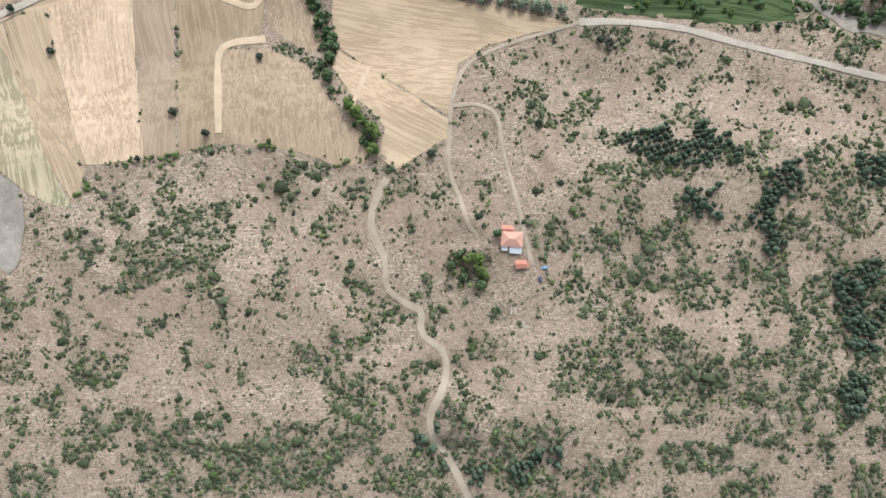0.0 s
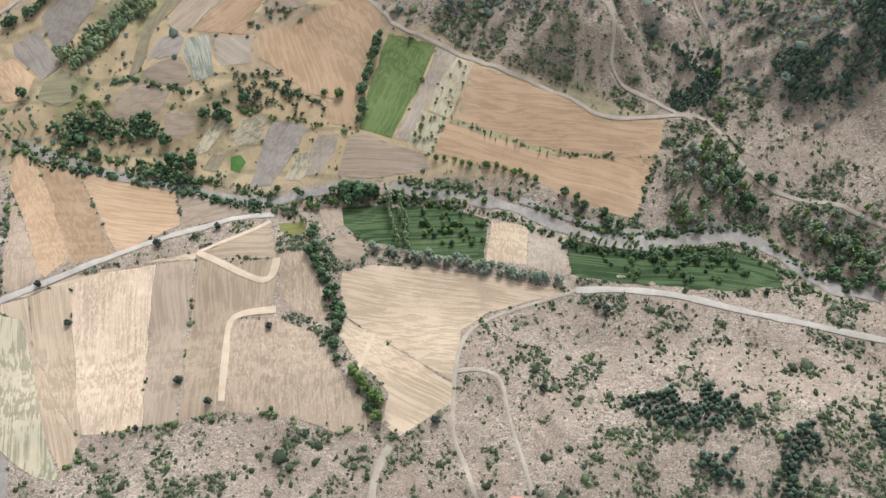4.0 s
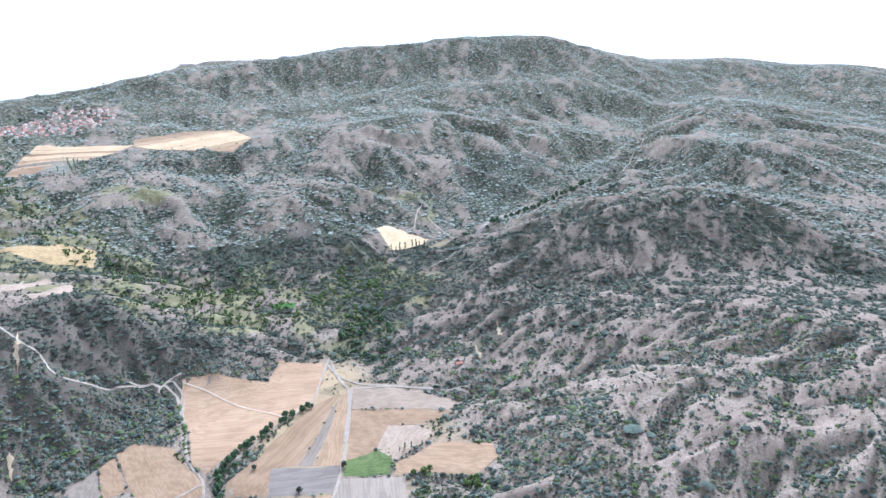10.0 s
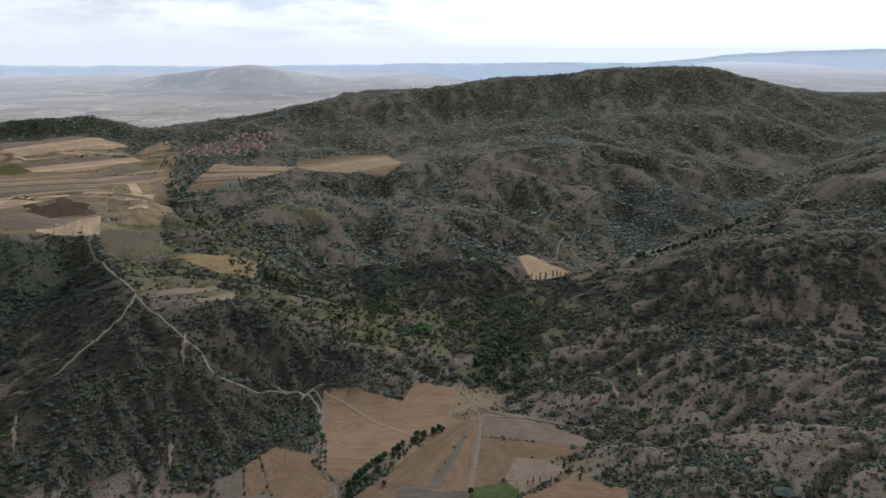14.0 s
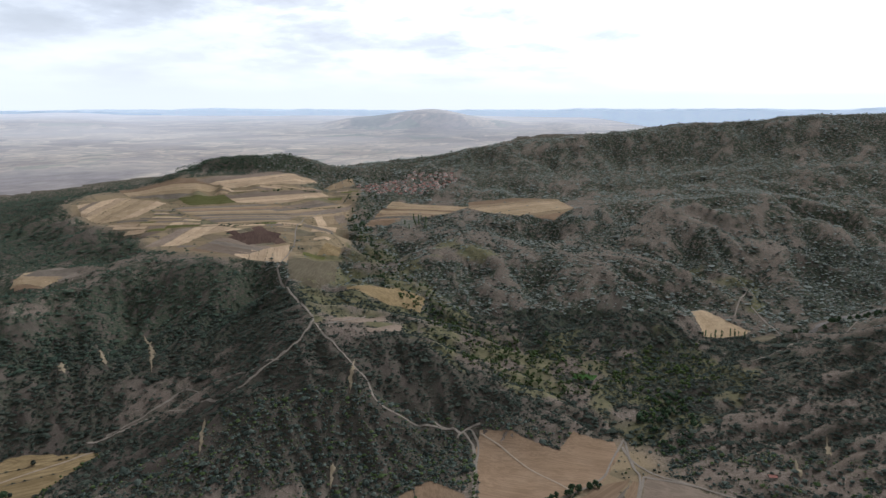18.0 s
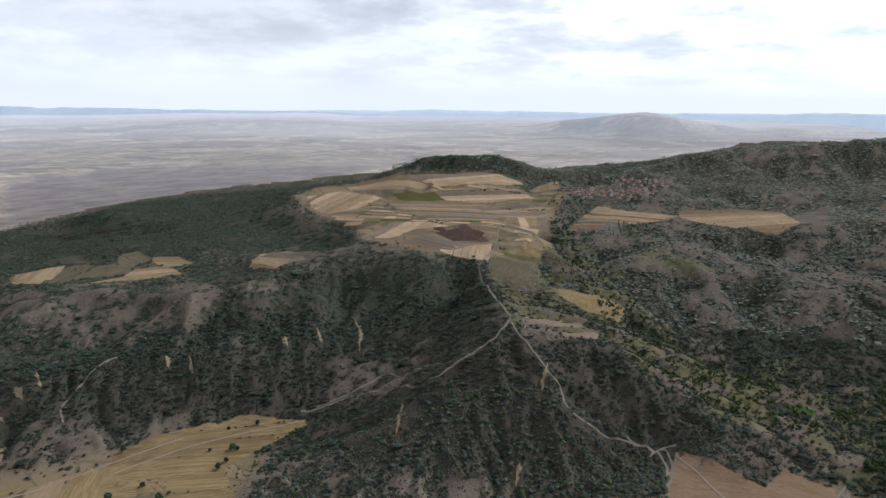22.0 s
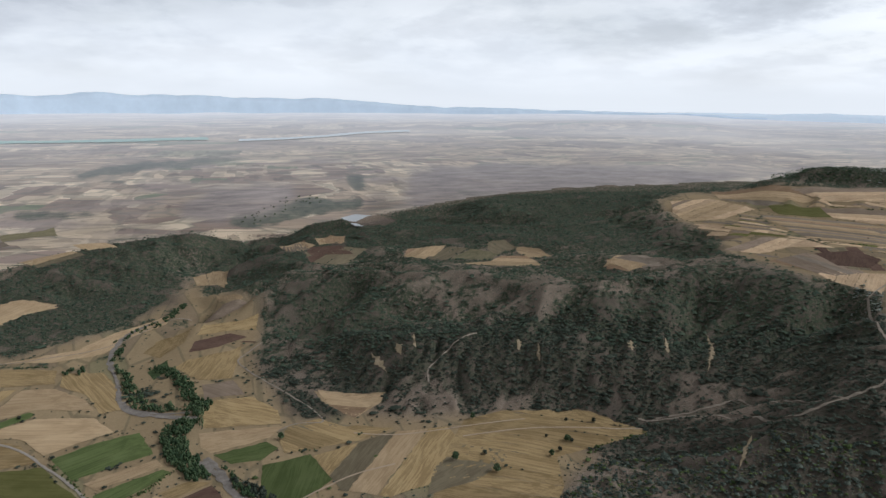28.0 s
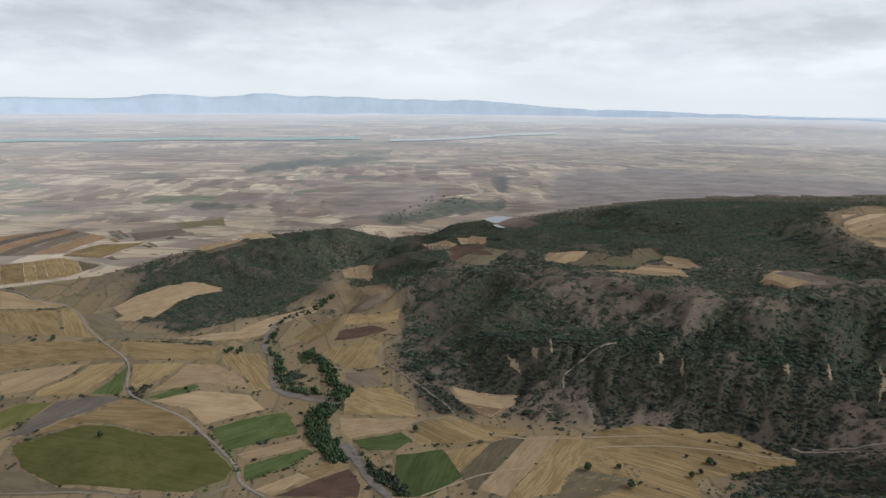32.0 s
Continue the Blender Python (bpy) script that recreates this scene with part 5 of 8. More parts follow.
def roof_mesh(w, d, rise, hip, thick=0.18, over=0.45):
    """A ridged roof along x with hipped or straight ends, as a thick shell over the eaves."""
    bm = bmesh.new()
    a, c = w / 2 + over, d / 2 + over
    r = a - (c if hip else 0)
    low = [bm.verts.new(p) for p in ((-a, -c, 0), (a, -c, 0), (a, c, 0), (-a, c, 0))]
    under = [bm.verts.new(p) for p in ((-a, -c, -thick), (a, -c, -thick), (a, c, -thick), (-a, c, -thick))]
    r0, r1 = bm.verts.new((-r, 0, rise)), bm.verts.new((r, 0, rise))
    for f in ((low[0], low[1], r1, r0), (low[2], low[3], r0, r1), (low[1], low[2], r1), (low[3], low[0], r0), tuple(reversed(under))):
        bm.faces.new(f)
    for k in range(4):
        bm.faces.new((under[k], under[(k + 1) % 4], low[(k + 1) % 4], low[k]))
    bmesh.ops.recalc_face_normals(bm, faces=bm.faces)
    return bm


def slab(bm_w, bm_d, z_front, z_back, thick=0.12):
    """A flat lean-to roof that falls towards its front."""
    bm = bmesh.new()
    a, c = bm_w / 2, bm_d / 2
    top = [bm.verts.new(p) for p in ((-a, -c, z_front), (a, -c, z_front), (a, c, z_back), (-a, c, z_back))]
    low = [bm.verts.new((v.co.x, v.co.y, v.co.z - thick)) for v in top]
    bm.faces.new(top)
    bm.faces.new(tuple(reversed(low)))
    for k in range(4):
        bm.faces.new((low[k], low[(k + 1) % 4], top[(k + 1) % 4], top[k]))
    bmesh.ops.recalc_face_normals(bm, faces=bm.faces)
    return bm


def house(name, w, d, h, rise, hip, wall_mat, roof_mat, windows=2, chimney=True, sills=False):
    root = new(name)
    bm = bmesh.new()
    box(bm, -w / 2, w / 2, -d / 2, d / 2, -1.5, h)
    part("wall", bm, wall_mat, root)
    bm = roof_mesh(w, d, rise, hip)
    bmesh.ops.translate(bm, vec=(0, 0, h + 0.2), verts=bm.verts)
    roof = part("roof", bm, roof_mat, root)
    bm = bmesh.new()
    box(bm, -w / 2 - 0.2, w / 2 + 0.2, -0.16, 0.16, h + 0.2 + rise - 0.1, h + rise + 0.34)
    if not hip:
        part("ridge_cap", bm, roof_mat, root)
    else:
        bm.free()
    if chimney:
        bm = bmesh.new()
        box(bm, w * 0.22, w * 0.22 + 0.7, d * 0.12, d * 0.12 + 0.7, h, h + rise + 0.9)
        part("chimney", bm, STONE, roof, "square stone chimney")
    for side in (-1, 1):
        for k in range(windows):
            x = w * ((k + 0.5) / windows - 0.5)
            bm = bmesh.new()
            box(bm, x - 0.5, x + 0.5, side * (d / 2 + 0.02) - 0.05, side * (d / 2 + 0.02) + 0.05, h - 1.9, h - 0.7)
            pane = part("window", bm, DARK_GLASS, root)
            if sills:
                bm = bmesh.new()
                box(bm, x - 0.62, x + 0.62, side * (d / 2 + 0.1) - 0.12, side * (d / 2 + 0.1) + 0.12, h - 1.99, h - 1.9)
                part("sill", bm, STONE, pane, "stone sill")
    bm = bmesh.new()
    box(bm, -0.5, 0.5, -d / 2 - 0.09, -d / 2 + 0.02, 0, 2.05)
    part("door", bm, WOOD, root)
    return root


def stand(ob, x, y, turn=0.0, sink=0.0):
    ob.matrix_world = pose(x, y, float(land.height(x, y)) - sink, 0, 0, turn)
    return ob


def lean_to(parent, name, w, d, x, y, z0, z1, material, label):
    bm = slab(w, d, z0, z1)
    bmesh.ops.translate(bm, vec=(x, y, 0), verts=bm.verts)
    part(name, bm, material, parent, label)
    for sx in (-1, 1):
        bm = bmesh.new()
        box(bm, x + sx * (w / 2 - 0.15) - 0.07, x + sx * (w / 2 - 0.15) + 0.07, y - d / 2 + 0.1, y - d / 2 + 0.24, -1.0, z0 - 0.1)
        part("post", bm, WOOD, parent)


def car(paint, label):
    root = new("car")
    bm = bmesh.new()
    box(bm, -2.0, 2.0, -0.8, 0.8, 0.35, 0.95)
    bmesh.ops.bevel(bm, geom=bm.edges[:], offset=0.14, segments=2, affect="EDGES")
    part("body", bm, paint, root)
    bm = bmesh.new()
    box(bm, -1.25, 0.75, -0.7, 0.7, 0.93, 1.45)
    for v in bm.verts:
        if v.co.z > 1.3:
            v.co.x *= 0.72
            v.co.y *= 0.86
    part("cabin", bm, DARK_GLASS, root)
    bm = bmesh.new()
    box(bm, -0.95, 0.55, -0.62, 0.62, 1.43, 1.5)
    part("roof_panel", bm, paint, root)
    for sx in (-1.25, 1.25):
        for sy in (-0.78, 0.78):
            bm = bmesh.new()
            bmesh.ops.create_cone(bm, cap_ends=True, segments=14, radius1=0.32, radius2=0.32, depth=0.2, matrix=Matrix.Translation((sx, sy, 0.32)) @ Matrix.Rotation(radians(90), 4, "X"))
            tyre = part("wheel", bm, RUBBER, root)
            bm = bmesh.new()
            bmesh.ops.create_cone(bm, cap_ends=True, segments=12, radius1=0.19, radius2=0.17, depth=0.04, matrix=Matrix.Translation((sx, sy + 0.11 * (1 if sy > 0 else -1), 0.32)) @ Matrix.Rotation(radians(90), 4, "X"))
            part("rim", bm, SHEET, tyre, "grey steel rim")
    return tagged(root, label, "car", "cars at the farm")


def plank_pile(w, d, label):
    root = new("plank_pile")
    rng = random.Random(int(w * 10))
    for k in range(7):
        bm = bmesh.new()
        bmesh.ops.create_cube(bm, size=1, matrix=pose(rng.uniform(-0.6, 0.6), -d / 2 + d * k / 6, 0.12 + 0.1 * (k % 3), 0, 0, rng.uniform(-9, 9)) @ Matrix.Diagonal((w, 0.4, 0.14, 1)))
        part("plank", bm, PALE_SHEET if k % 3 == 0 else WOOD, root)
    return tagged(root, label, "planks")

# fields, on the plan
field("green_strip", 104, (-343, 169), (-308, 161), (-286, 118), (-266, 77), (-248, 49), (-263, 50), (-284, 61), (-303, 76), (-323, 92))
field("bleached", 117, (-327, 173), (-308, 178), (-297, 148), (-272, 109), (-247, 79), (-241, 75), (-247, 51), (-266, 77), (-286, 118), (-308, 161), (-326, 167))
field("windrow", -80, (-279, 195), (-219, 207), (-215, 162), (-202, 84), (-226, 79), (-241, 78), (-254, 109), (-269, 153))
field("bleached", -70, (-307, 179), (-280, 194), (-269, 153), (-254, 109), (-240, 78), (-247, 80), (-272, 109), (-297, 148))
field("fallow", 100, (-218, 207), (-190, 211), (-187, 163), (-179, 86), (-201, 84), (-215, 162))
field("bleached", 95, (-189, 211), (-128, 213), (-125, 188), (-131, 168), (-158, 165), (-154, 127), (-157, 94), (-178, 86), (-185, 163))
field("bleached", -179, (-191, 213), (-190, 219), (-139, 251), (-129, 214))
field("windrow", 97, (-157, 163), (-121, 164), (-92, 152), (-75, 127), (-64, 110), (-50, 102), (-48, 82), (-70, 80), (-94, 89), (-122, 94), (-157, 94), (-153, 127))
field("windrow", 95, (-126, 219), (-107, 221), (-96, 200), (-84, 175), (-82, 167), (-93, 161), (-122, 181))
field("bleached", -10, (-77, 202), (-54, 208), (-11, 206), (48, 196), (96, 185), (64, 179), (31, 169), (12, 155), (6, 117), (-34, 141), (-72, 166), (-78, 189))
field("bleached", -32, (-72, 165), (-34, 140), (7, 114), (5, 101), (-16, 87), (-30, 78), (-41, 88), (-37, 107), (-49, 121), (-62, 132), (-76, 152))
field("bleached", 17, (-328, 176), (-190, 219), (-191, 212), (-220, 209), (-279, 196), (-310, 179))
field("stubble", -60, (-366, 316), (-346, 308), (-321, 270), (-287, 212), (-300, 195), (-308, 202), (-335, 248), (-358, 281))
field("stubble", 120, (-346, 310), (-307, 297), (-276, 251), (-254, 216), (-284, 206), (-321, 270))
field("stubble", -13, (-306, 297), (-221, 277), (-209, 244), (-250, 216), (-259, 227), (-276, 254))
field("fallow", -163, (-217, 274), (-174, 264), (-155, 258), (-206, 242))
field("fallow", 106, (-357, 278), (-335, 246), (-302, 195), (-328, 179))
field("meadow", 4, (-132, 247), (-112, 249), (-108, 238), (-121, 234), (-130, 241))
field("fallow", -17, (-88, 236), (-63, 228), (-62, 210), (-84, 214))
field("fallow", 118, (-102, 261), (-83, 262), (-80, 246), (-91, 240))
field("garden", 2, (-83, 262), (-3, 265), (33, 251), (30, 210), (6, 214), (-37, 223), (-64, 230), (-80, 245))
field("bleached", 83, (37, 250), (66, 244), (62, 208), (31, 210))
field("pale", -97, (66, 244), (95, 235), (90, 198), (63, 207))
field("garden", 175, (96, 232), (149, 224), (218, 227), (251, 213), (251, 192), (205, 186), (131, 193), (92, 198))
field("stubble", -18, (-2, 341), (30, 328), (90, 308), (136, 307), (171, 303), (150, 252), (121, 261), (91, 273), (66, 293), (29, 300), (-10, 310))
field("stubble", 176, (22, 394), (85, 371), (109, 359), (130, 339), (181, 340), (173, 305), (99, 311), (54, 326), (7, 345))
field("green_field", -112, (-51, 428), (-9, 413), (-21, 382), (-45, 324), (-72, 332), (-66, 378))
field("pale", 68, (-8, 412), (9, 404), (-8, 376), (-31, 322), (-43, 325), (-19, 382))
field("orchard_ground", -114, (10, 403), (24, 395), (2, 345), (-15, 353), (-8, 376))
field("orchard_ground", 76, (-24, 354), (2, 343), (-12, 310), (-32, 319))
field("stubble", 115, (-494, 551), (-455, 572), (-427, 566), (-415, 534), (-425, 512), (-468, 495))
field("stubble", 118, (-466, 492), (-424, 508), (-415, 529), (-400, 469), (-438, 437))
field("fallow", 104, (-435, 588), (-408, 593), (-373, 543), (-349, 543), (-357, 520), (-396, 461), (-414, 532))
field("stubble", 124, (-368, 668), (-355, 687), (-306, 678), (-286, 652), (-257, 631), (-252, 608), (-298, 585), (-331, 614))
field("stubble", -55, (-377, 644), (-368, 663), (-334, 615), (-353, 599))
field("pale", 103, (-396, 618), (-379, 643), (-354, 598), (-330, 612), (-305, 587), (-343, 543), (-379, 543))
field("fallow", -174, (-298, 582), (-256, 544), (-340, 536), (-305, 578))
field("stubble", -78, (-296, 589), (-251, 605), (-237, 542), (-255, 545))
field("stubble", 7, (-343, 811), (-235, 825), (-228, 873), (-173, 881), (-160, 854), (-163, 779), (-195, 733), (-222, 695), (-252, 649), (-259, 639), (-279, 654), (-302, 713), (-329, 762))
field("stubble", 69, (-229, 602), (-231, 629), (-208, 659), (-165, 768), (-135, 800), (-150, 694), (-160, 650), (-188, 645), (-183, 600))
field("pale", 82, (-133, 801), (-136, 718), (-144, 651), (-160, 650), (-148, 700))
field("stubble", -87, (-131, 797), (-122, 797), (-113, 653), (-142, 651), (-136, 713))
field("plough_grey", 8, (-190, 642), (-113, 653), (-113, 607), (-180, 600))
field("stubble", 7, (-178, 596), (-115, 604), (-117, 578), (-164, 578))
field("lavender", 2, (-233, 576), (-173, 578), (-168, 544), (-227, 550))
field("plots", -2, (-171, 576), (-131, 575), (-132, 543), (-167, 543))
field("fallow", 173, (-117, 818), (-64, 808), (22, 770), (8, 749), (-114, 764))
field("stubble", -7, (-114, 762), (10, 748), (-3, 730), (-35, 719), (-66, 722), (-77, 675), (-108, 661))
field("green_field", 176, (-108, 661), (-76, 677), (-57, 679), (-56, 631), (-108, 635))
field("fallow", -136, (-66, 722), (-31, 717), (-7, 699), (-52, 655), (-76, 679))
field("stubble", -3, (-52, 651), (-3, 682), (56, 679), (62, 652), (35, 624), (-16, 635), (-51, 631))
field("pale", -80, (-109, 632), (-41, 627), (-29, 556), (-84, 538), (-124, 541), (-115, 576))
field("stubble", 4, (-1037, 1607), (-1043, 1627), (-966, 1633), (-973, 1624))
field("stubble", 4, (-1044, 1628), (-1054, 1664), (-938, 1673), (-966, 1634))
field("stubble", 4, (-1055, 1665), (-1060, 1682), (-924, 1692), (-937, 1674))
field("pale", 4, (-1060, 1683), (-1069, 1713), (-902, 1725), (-912, 1709), (-923, 1693))
field("straw", 4, (-1069, 1714), (-1074, 1729), (-891, 1743), (-901, 1726))
field("stubble", 4, (-1074, 1730), (-1080, 1749), (-878, 1764), (-890, 1744))
field("straw", 4, (-1080, 1750), (-1088, 1775), (-1089, 1787), (-859, 1805), (-862, 1790), (-877, 1766))
field("stubble", 4, (-1090, 1789), (-1092, 1807), (-856, 1825), (-859, 1806))
field("straw", 4, (-1092, 1808), (-1095, 1837), (-850, 1855), (-856, 1826))
field("straw", 4, (-1096, 1838), (-1100, 1870), (-844, 1889), (-850, 1857))
field("lavender", 103, (-965, 1625), (-1014, 1845), (-961, 1808), (-912, 1709), (-887, 1598))
field("stubble", 45, (-549, 1915), (-564, 1855), (-616, 1848))
field("straw", 45, (-541, 1962), (-538, 1957), (-548, 1917), (-617, 1848), (-660, 1843))
field("straw", 45, (-556, 1984), (-542, 1963), (-662, 1843), (-703, 1838))
field("straw", 45, (-578, 2015), (-557, 1985), (-705, 1838), (-723, 1835), (-749, 1844))
field("straw", 45, (-597, 2043), (-578, 2016), (-750, 1845), (-784, 1856))
field("straw", 45, (-614, 2069), (-597, 2044), (-785, 1856), (-817, 1867))
field("straw", 45, (-624, 2083), (-615, 2070), (-818, 1867), (-835, 1873))
field("straw", 45, (-671, 2086), (-629, 2091), (-625, 2084), (-836, 1874), (-852, 1906))
field("stubble", 45, (-872, 1951), (-744, 2078), (-673, 2086), (-852, 1907))
field("chaff", 113, (-1263, 1335), (-1223, 1329), (-1243, 1288))
field("chaff", 113, (-1293, 1339), (-1264, 1335), (-1244, 1287), (-1258, 1258))
field("chaff", 113, (-1309, 1329), (-1294, 1338), (-1259, 1257), (-1269, 1237))
field("chaff", 113, (-1337, 1313), (-1310, 1329), (-1269, 1234), (-1248, 1141), (-1260, 1134))
field("chaff", 113, (-1361, 1299), (-1338, 1312), (-1261, 1133), (-1285, 1120))
field("fallow", 113, (-1319, 1101), (-1395, 1279), (-1362, 1298), (-1286, 1120))
field("stubble", -8, (-1182, 1104), (-1187, 1128), (-1090, 1115))
field("fallow", -8, (-1187, 1129), (-1192, 1155), (-1025, 1132), (-1025, 1127), (-1081, 1116), (-1085, 1116))
field("fallow", -8, (-1193, 1156), (-1197, 1178), (-1025, 1155), (-1025, 1134))
field("pale", -8, (-1197, 1179), (-1202, 1204), (-1026, 1181), (-1025, 1157))
field("fallow", -8, (-1203, 1205), (-1208, 1231), (-1027, 1207), (-1026, 1182))
field("plough_dark", -33, (-1240, 1285), (-1232, 1310), (-1060, 1197))
field("brown_patch", -33, (-1232, 1311), (-1226, 1331), (-1052, 1217), (-1059, 1199))
field("brown_patch", -33, (-1226, 1332), (-1220, 1352), (-1043, 1236), (-1051, 1218))
field("plough_dark", -33, (-1219, 1353), (-1211, 1381), (-1031, 1263), (-1042, 1238))
field("fallow", -53, (-1081, 1116), (-1070, 1135), (-1049, 1108))
field("chaff", -53, (-1069, 1136), (-1052, 1165), (-999, 1094), (-1048, 1107))
field("chaff", -53, (-1051, 1166), (-1042, 1182), (-976, 1095), (-994, 1092), (-997, 1094))
field("chaff", -53, (-1041, 1184), (-1032, 1199), (-957, 1098), (-975, 1095))
field("chaff", -53, (-1031, 1200), (-1027, 1207), (-1026, 1213), (-942, 1100), (-956, 1098))
field("chaff", -53, (-1025, 1214), (-1015, 1253), (-905, 1106), (-941, 1101))
field("straw", -16, (-1383, 822), (-1414, 857), (-1356, 841))
field("straw", -16, (-1415, 859), (-1441, 888), (-1332, 857), (-1354, 842))
field("straw", -16, (-1442, 889), (-1448, 896), (-1443, 904), (-1320, 869), (-1322, 865), (-1331, 858))
field("straw", -16, (-1442, 905), (-1436, 917), (-1315, 883), (-1320, 871))
field("pale", -16, (-1435, 918), (-1414, 956), (-1300, 924), (-1315, 884))
field("chaff", -61, (-1954, 1401), (-1945, 1446), (-1903, 1370))
field("fallow", -61, (-1945, 1448), (-1939, 1477), (-1869, 1348), (-1901, 1368))
field("chaff", -61, (-1939, 1479), (-1929, 1534), (-1926, 1534), (-1801, 1305), (-1867, 1347))
field("chaff", -61, (-1924, 1534), (-1895, 1537), (-1757, 1284), (-1785, 1296), (-1799, 1304))
field("straw", -61, (-1894, 1537), (-1875, 1539), (-1729, 1272), (-1756, 1283))
field("straw", -61, (-1873, 1540), (-1841, 1543), (-1683, 1254), (-1727, 1272))
field("straw", -61, (-1840, 1543), (-1819, 1545), (-1654, 1241), (-1682, 1253))
field("straw", -61, (-1818, 1545), (-1777, 1550), (-1638, 1294), (-1653, 1242))
field("chaff", -61, (-1776, 1550), (-1738, 1554), (-1623, 1343), (-1637, 1295))
field("pale", 26, (-1715, 1642), (-1732, 1597), (-1889, 1547), (-1901, 1553))
field("straw", 26, (-1700, 1683), (-1714, 1644), (-1903, 1554), (-1934, 1571))
field("straw", 26, (-1691, 1707), (-1699, 1684), (-1935, 1571), (-1953, 1581))
field("straw", 26, (-1717, 1731), (-1683, 1728), (-1690, 1708), (-1955, 1582), (-1989, 1600))
field("stubble", 26, (-2050, 1632), (-1825, 1740), (-1719, 1731), (-1991, 1601))
field("chaff", 64, (-1506, 2010), (-1519, 1919), (-1596, 1826))
field("chaff", 64, (-1520, 2025), (-1503, 2031), (-1506, 2014), (-1600, 1822), (-1647, 1765))
field("chaff", 64, (-1563, 2010), (-1521, 2025), (-1650, 1761), (-1668, 1740), (-1697, 1737))
field("chaff", 64, (-1603, 1997), (-1565, 2010), (-1698, 1737), (-1732, 1734))
field("fallow", 64, (-1787, 1729), (-1666, 1975), (-1604, 1996), (-1733, 1734))
field("meadow", 41, (-1732, 1597), (-1624, 1691), (-1532, 1644), (-1629, 1545))
field("chaff", 48, (-1327, 1852), (-1428, 1687), (-1501, 1657))
field("chaff", 48, (-1354, 1870), (-1328, 1852), (-1504, 1656), (-1532, 1644), (-1548, 1653))
field("chaff", 48, (-1382, 1890), (-1355, 1871), (-1549, 1653), (-1580, 1669))
field("fallow", 48, (-1624, 1691), (-1421, 1918), (-1383, 1891), (-1581, 1669))
field("straw", 42, (-1207, 1501), (-1199, 1484), (-1328, 1357), (-1354, 1367))
field("pale", 42, (-1218, 1523), (-1208, 1502), (-1355, 1367), (-1378, 1377))
field("pale", 42, (-1228, 1542), (-1219, 1524), (-1379, 1377), (-1399, 1385))
field("straw", 42, (-1237, 1561), (-1228, 1543), (-1400, 1386), (-1419, 1393))
field("pale", 42, (-1249, 1585), (-1237, 1562), (-1421, 1394), (-1446, 1404))
field("straw", 42, (-1257, 1601), (-1249, 1586), (-1447, 1405), (-1464, 1411))
field("pale", 42, (-1272, 1631), (-1257, 1602), (-1465, 1412), (-1471, 1414), (-1497, 1426))
field("straw", 42, (-1287, 1661), (-1272, 1632), (-1498, 1426), (-1529, 1440))
field("straw", 42, (-1301, 1689), (-1287, 1663), (-1530, 1441), (-1558, 1453))
field("pale", 42, (-1308, 1704), (-1301, 1690), (-1560, 1454), (-1574, 1460))
field("stubble", 42, (-1355, 1693), (-1309, 1704), (-1575, 1461), (-1597, 1471))
field("straw", 42, (-1407, 1680), (-1357, 1692), (-1599, 1471), (-1623, 1482))
field("pale", 42, (-1648, 1494), (-1458, 1667), (-1409, 1679), (-1624, 1483))
field("straw", 61, (-1179, 1744), (-1163, 1708), (-1241, 1588), (-1262, 1593))
field("pale", 61, (-1186, 1761), (-1179, 1745), (-1263, 1594), (-1277, 1597))
field("fallow", 61, (-1202, 1796), (-1187, 1763), (-1278, 1597), (-1308, 1604))
field("straw", 61, (-1245, 1796), (-1203, 1801), (-1202, 1798), (-1309, 1604), (-1346, 1613))
field("pale", 61, (-1285, 1792), (-1246, 1796), (-1347, 1613), (-1380, 1621))
field("fallow", 61, (-1414, 1629), (-1326, 1788), (-1287, 1792), (-1381, 1621))
field("straw", 132, (-1199, 1736), (-1188, 1762), (-1123, 1652))
field("fallow", 132, (-1212, 1702), (-1199, 1735), (-1120, 1647), (-1108, 1627), (-1113, 1592))
field("straw", 132, (-1226, 1667), (-1213, 1701), (-1113, 1591), (-1119, 1548))
field("chaff", 132, (-1237, 1639), (-1227, 1666), (-1119, 1546), (-1124, 1513))
field("straw", -52, (-1465, 2012), (-1446, 2050), (-1383, 1970), (-1398, 1952))
field("straw", -52, (-1445, 2051), (-1433, 2075), (-1366, 1991), (-1382, 1971))
field("straw", -52, (-1432, 2077), (-1412, 2116), (-1339, 2024), (-1365, 1992))
field("straw", 81, (-1034, 207), (-1007, 171), (-1040, 152), (-1044, 150))
field("straw", 81, (-1061, 227), (-1044, 220), (-1035, 208), (-1045, 149), (-1077, 131))
field("straw", 81, (-1126, 121), (-1093, 170), (-1082, 237), (-1062, 228), (-1078, 130), (-1084, 127))
field("brown_patch", -91, (-1000, 51), (-1016, 82), (-984, 164), (-986, 51))
field("gold", -91, (-983, 167), (-981, 172), (-954, 222), (-932, 162), (-934, 55), (-968, 50), (-985, 51))
field("gold", -36, (-911, 93), (-927, 161), (-852, 107))
field("brown_patch", -36, (-927, 163), (-929, 169), (-943, 219), (-943, 222), (-808, 125), (-813, 117), (-851, 108))
field("straw", -36, (-942, 223), (-936, 270), (-785, 160), (-808, 126))
field("gold", -36, (-936, 272), (-932, 300), (-888, 302), (-785, 227), (-775, 174), (-784, 161))
field("gold", -127, (-952, 398), (-910, 510), (-833, 558))
field("gold", -127, (-946, 350), (-952, 397), (-830, 560), (-809, 573), (-806, 538))
field("gold", -127, (-944, 331), (-946, 348), (-806, 536), (-805, 519), (-801, 472), (-919, 315))
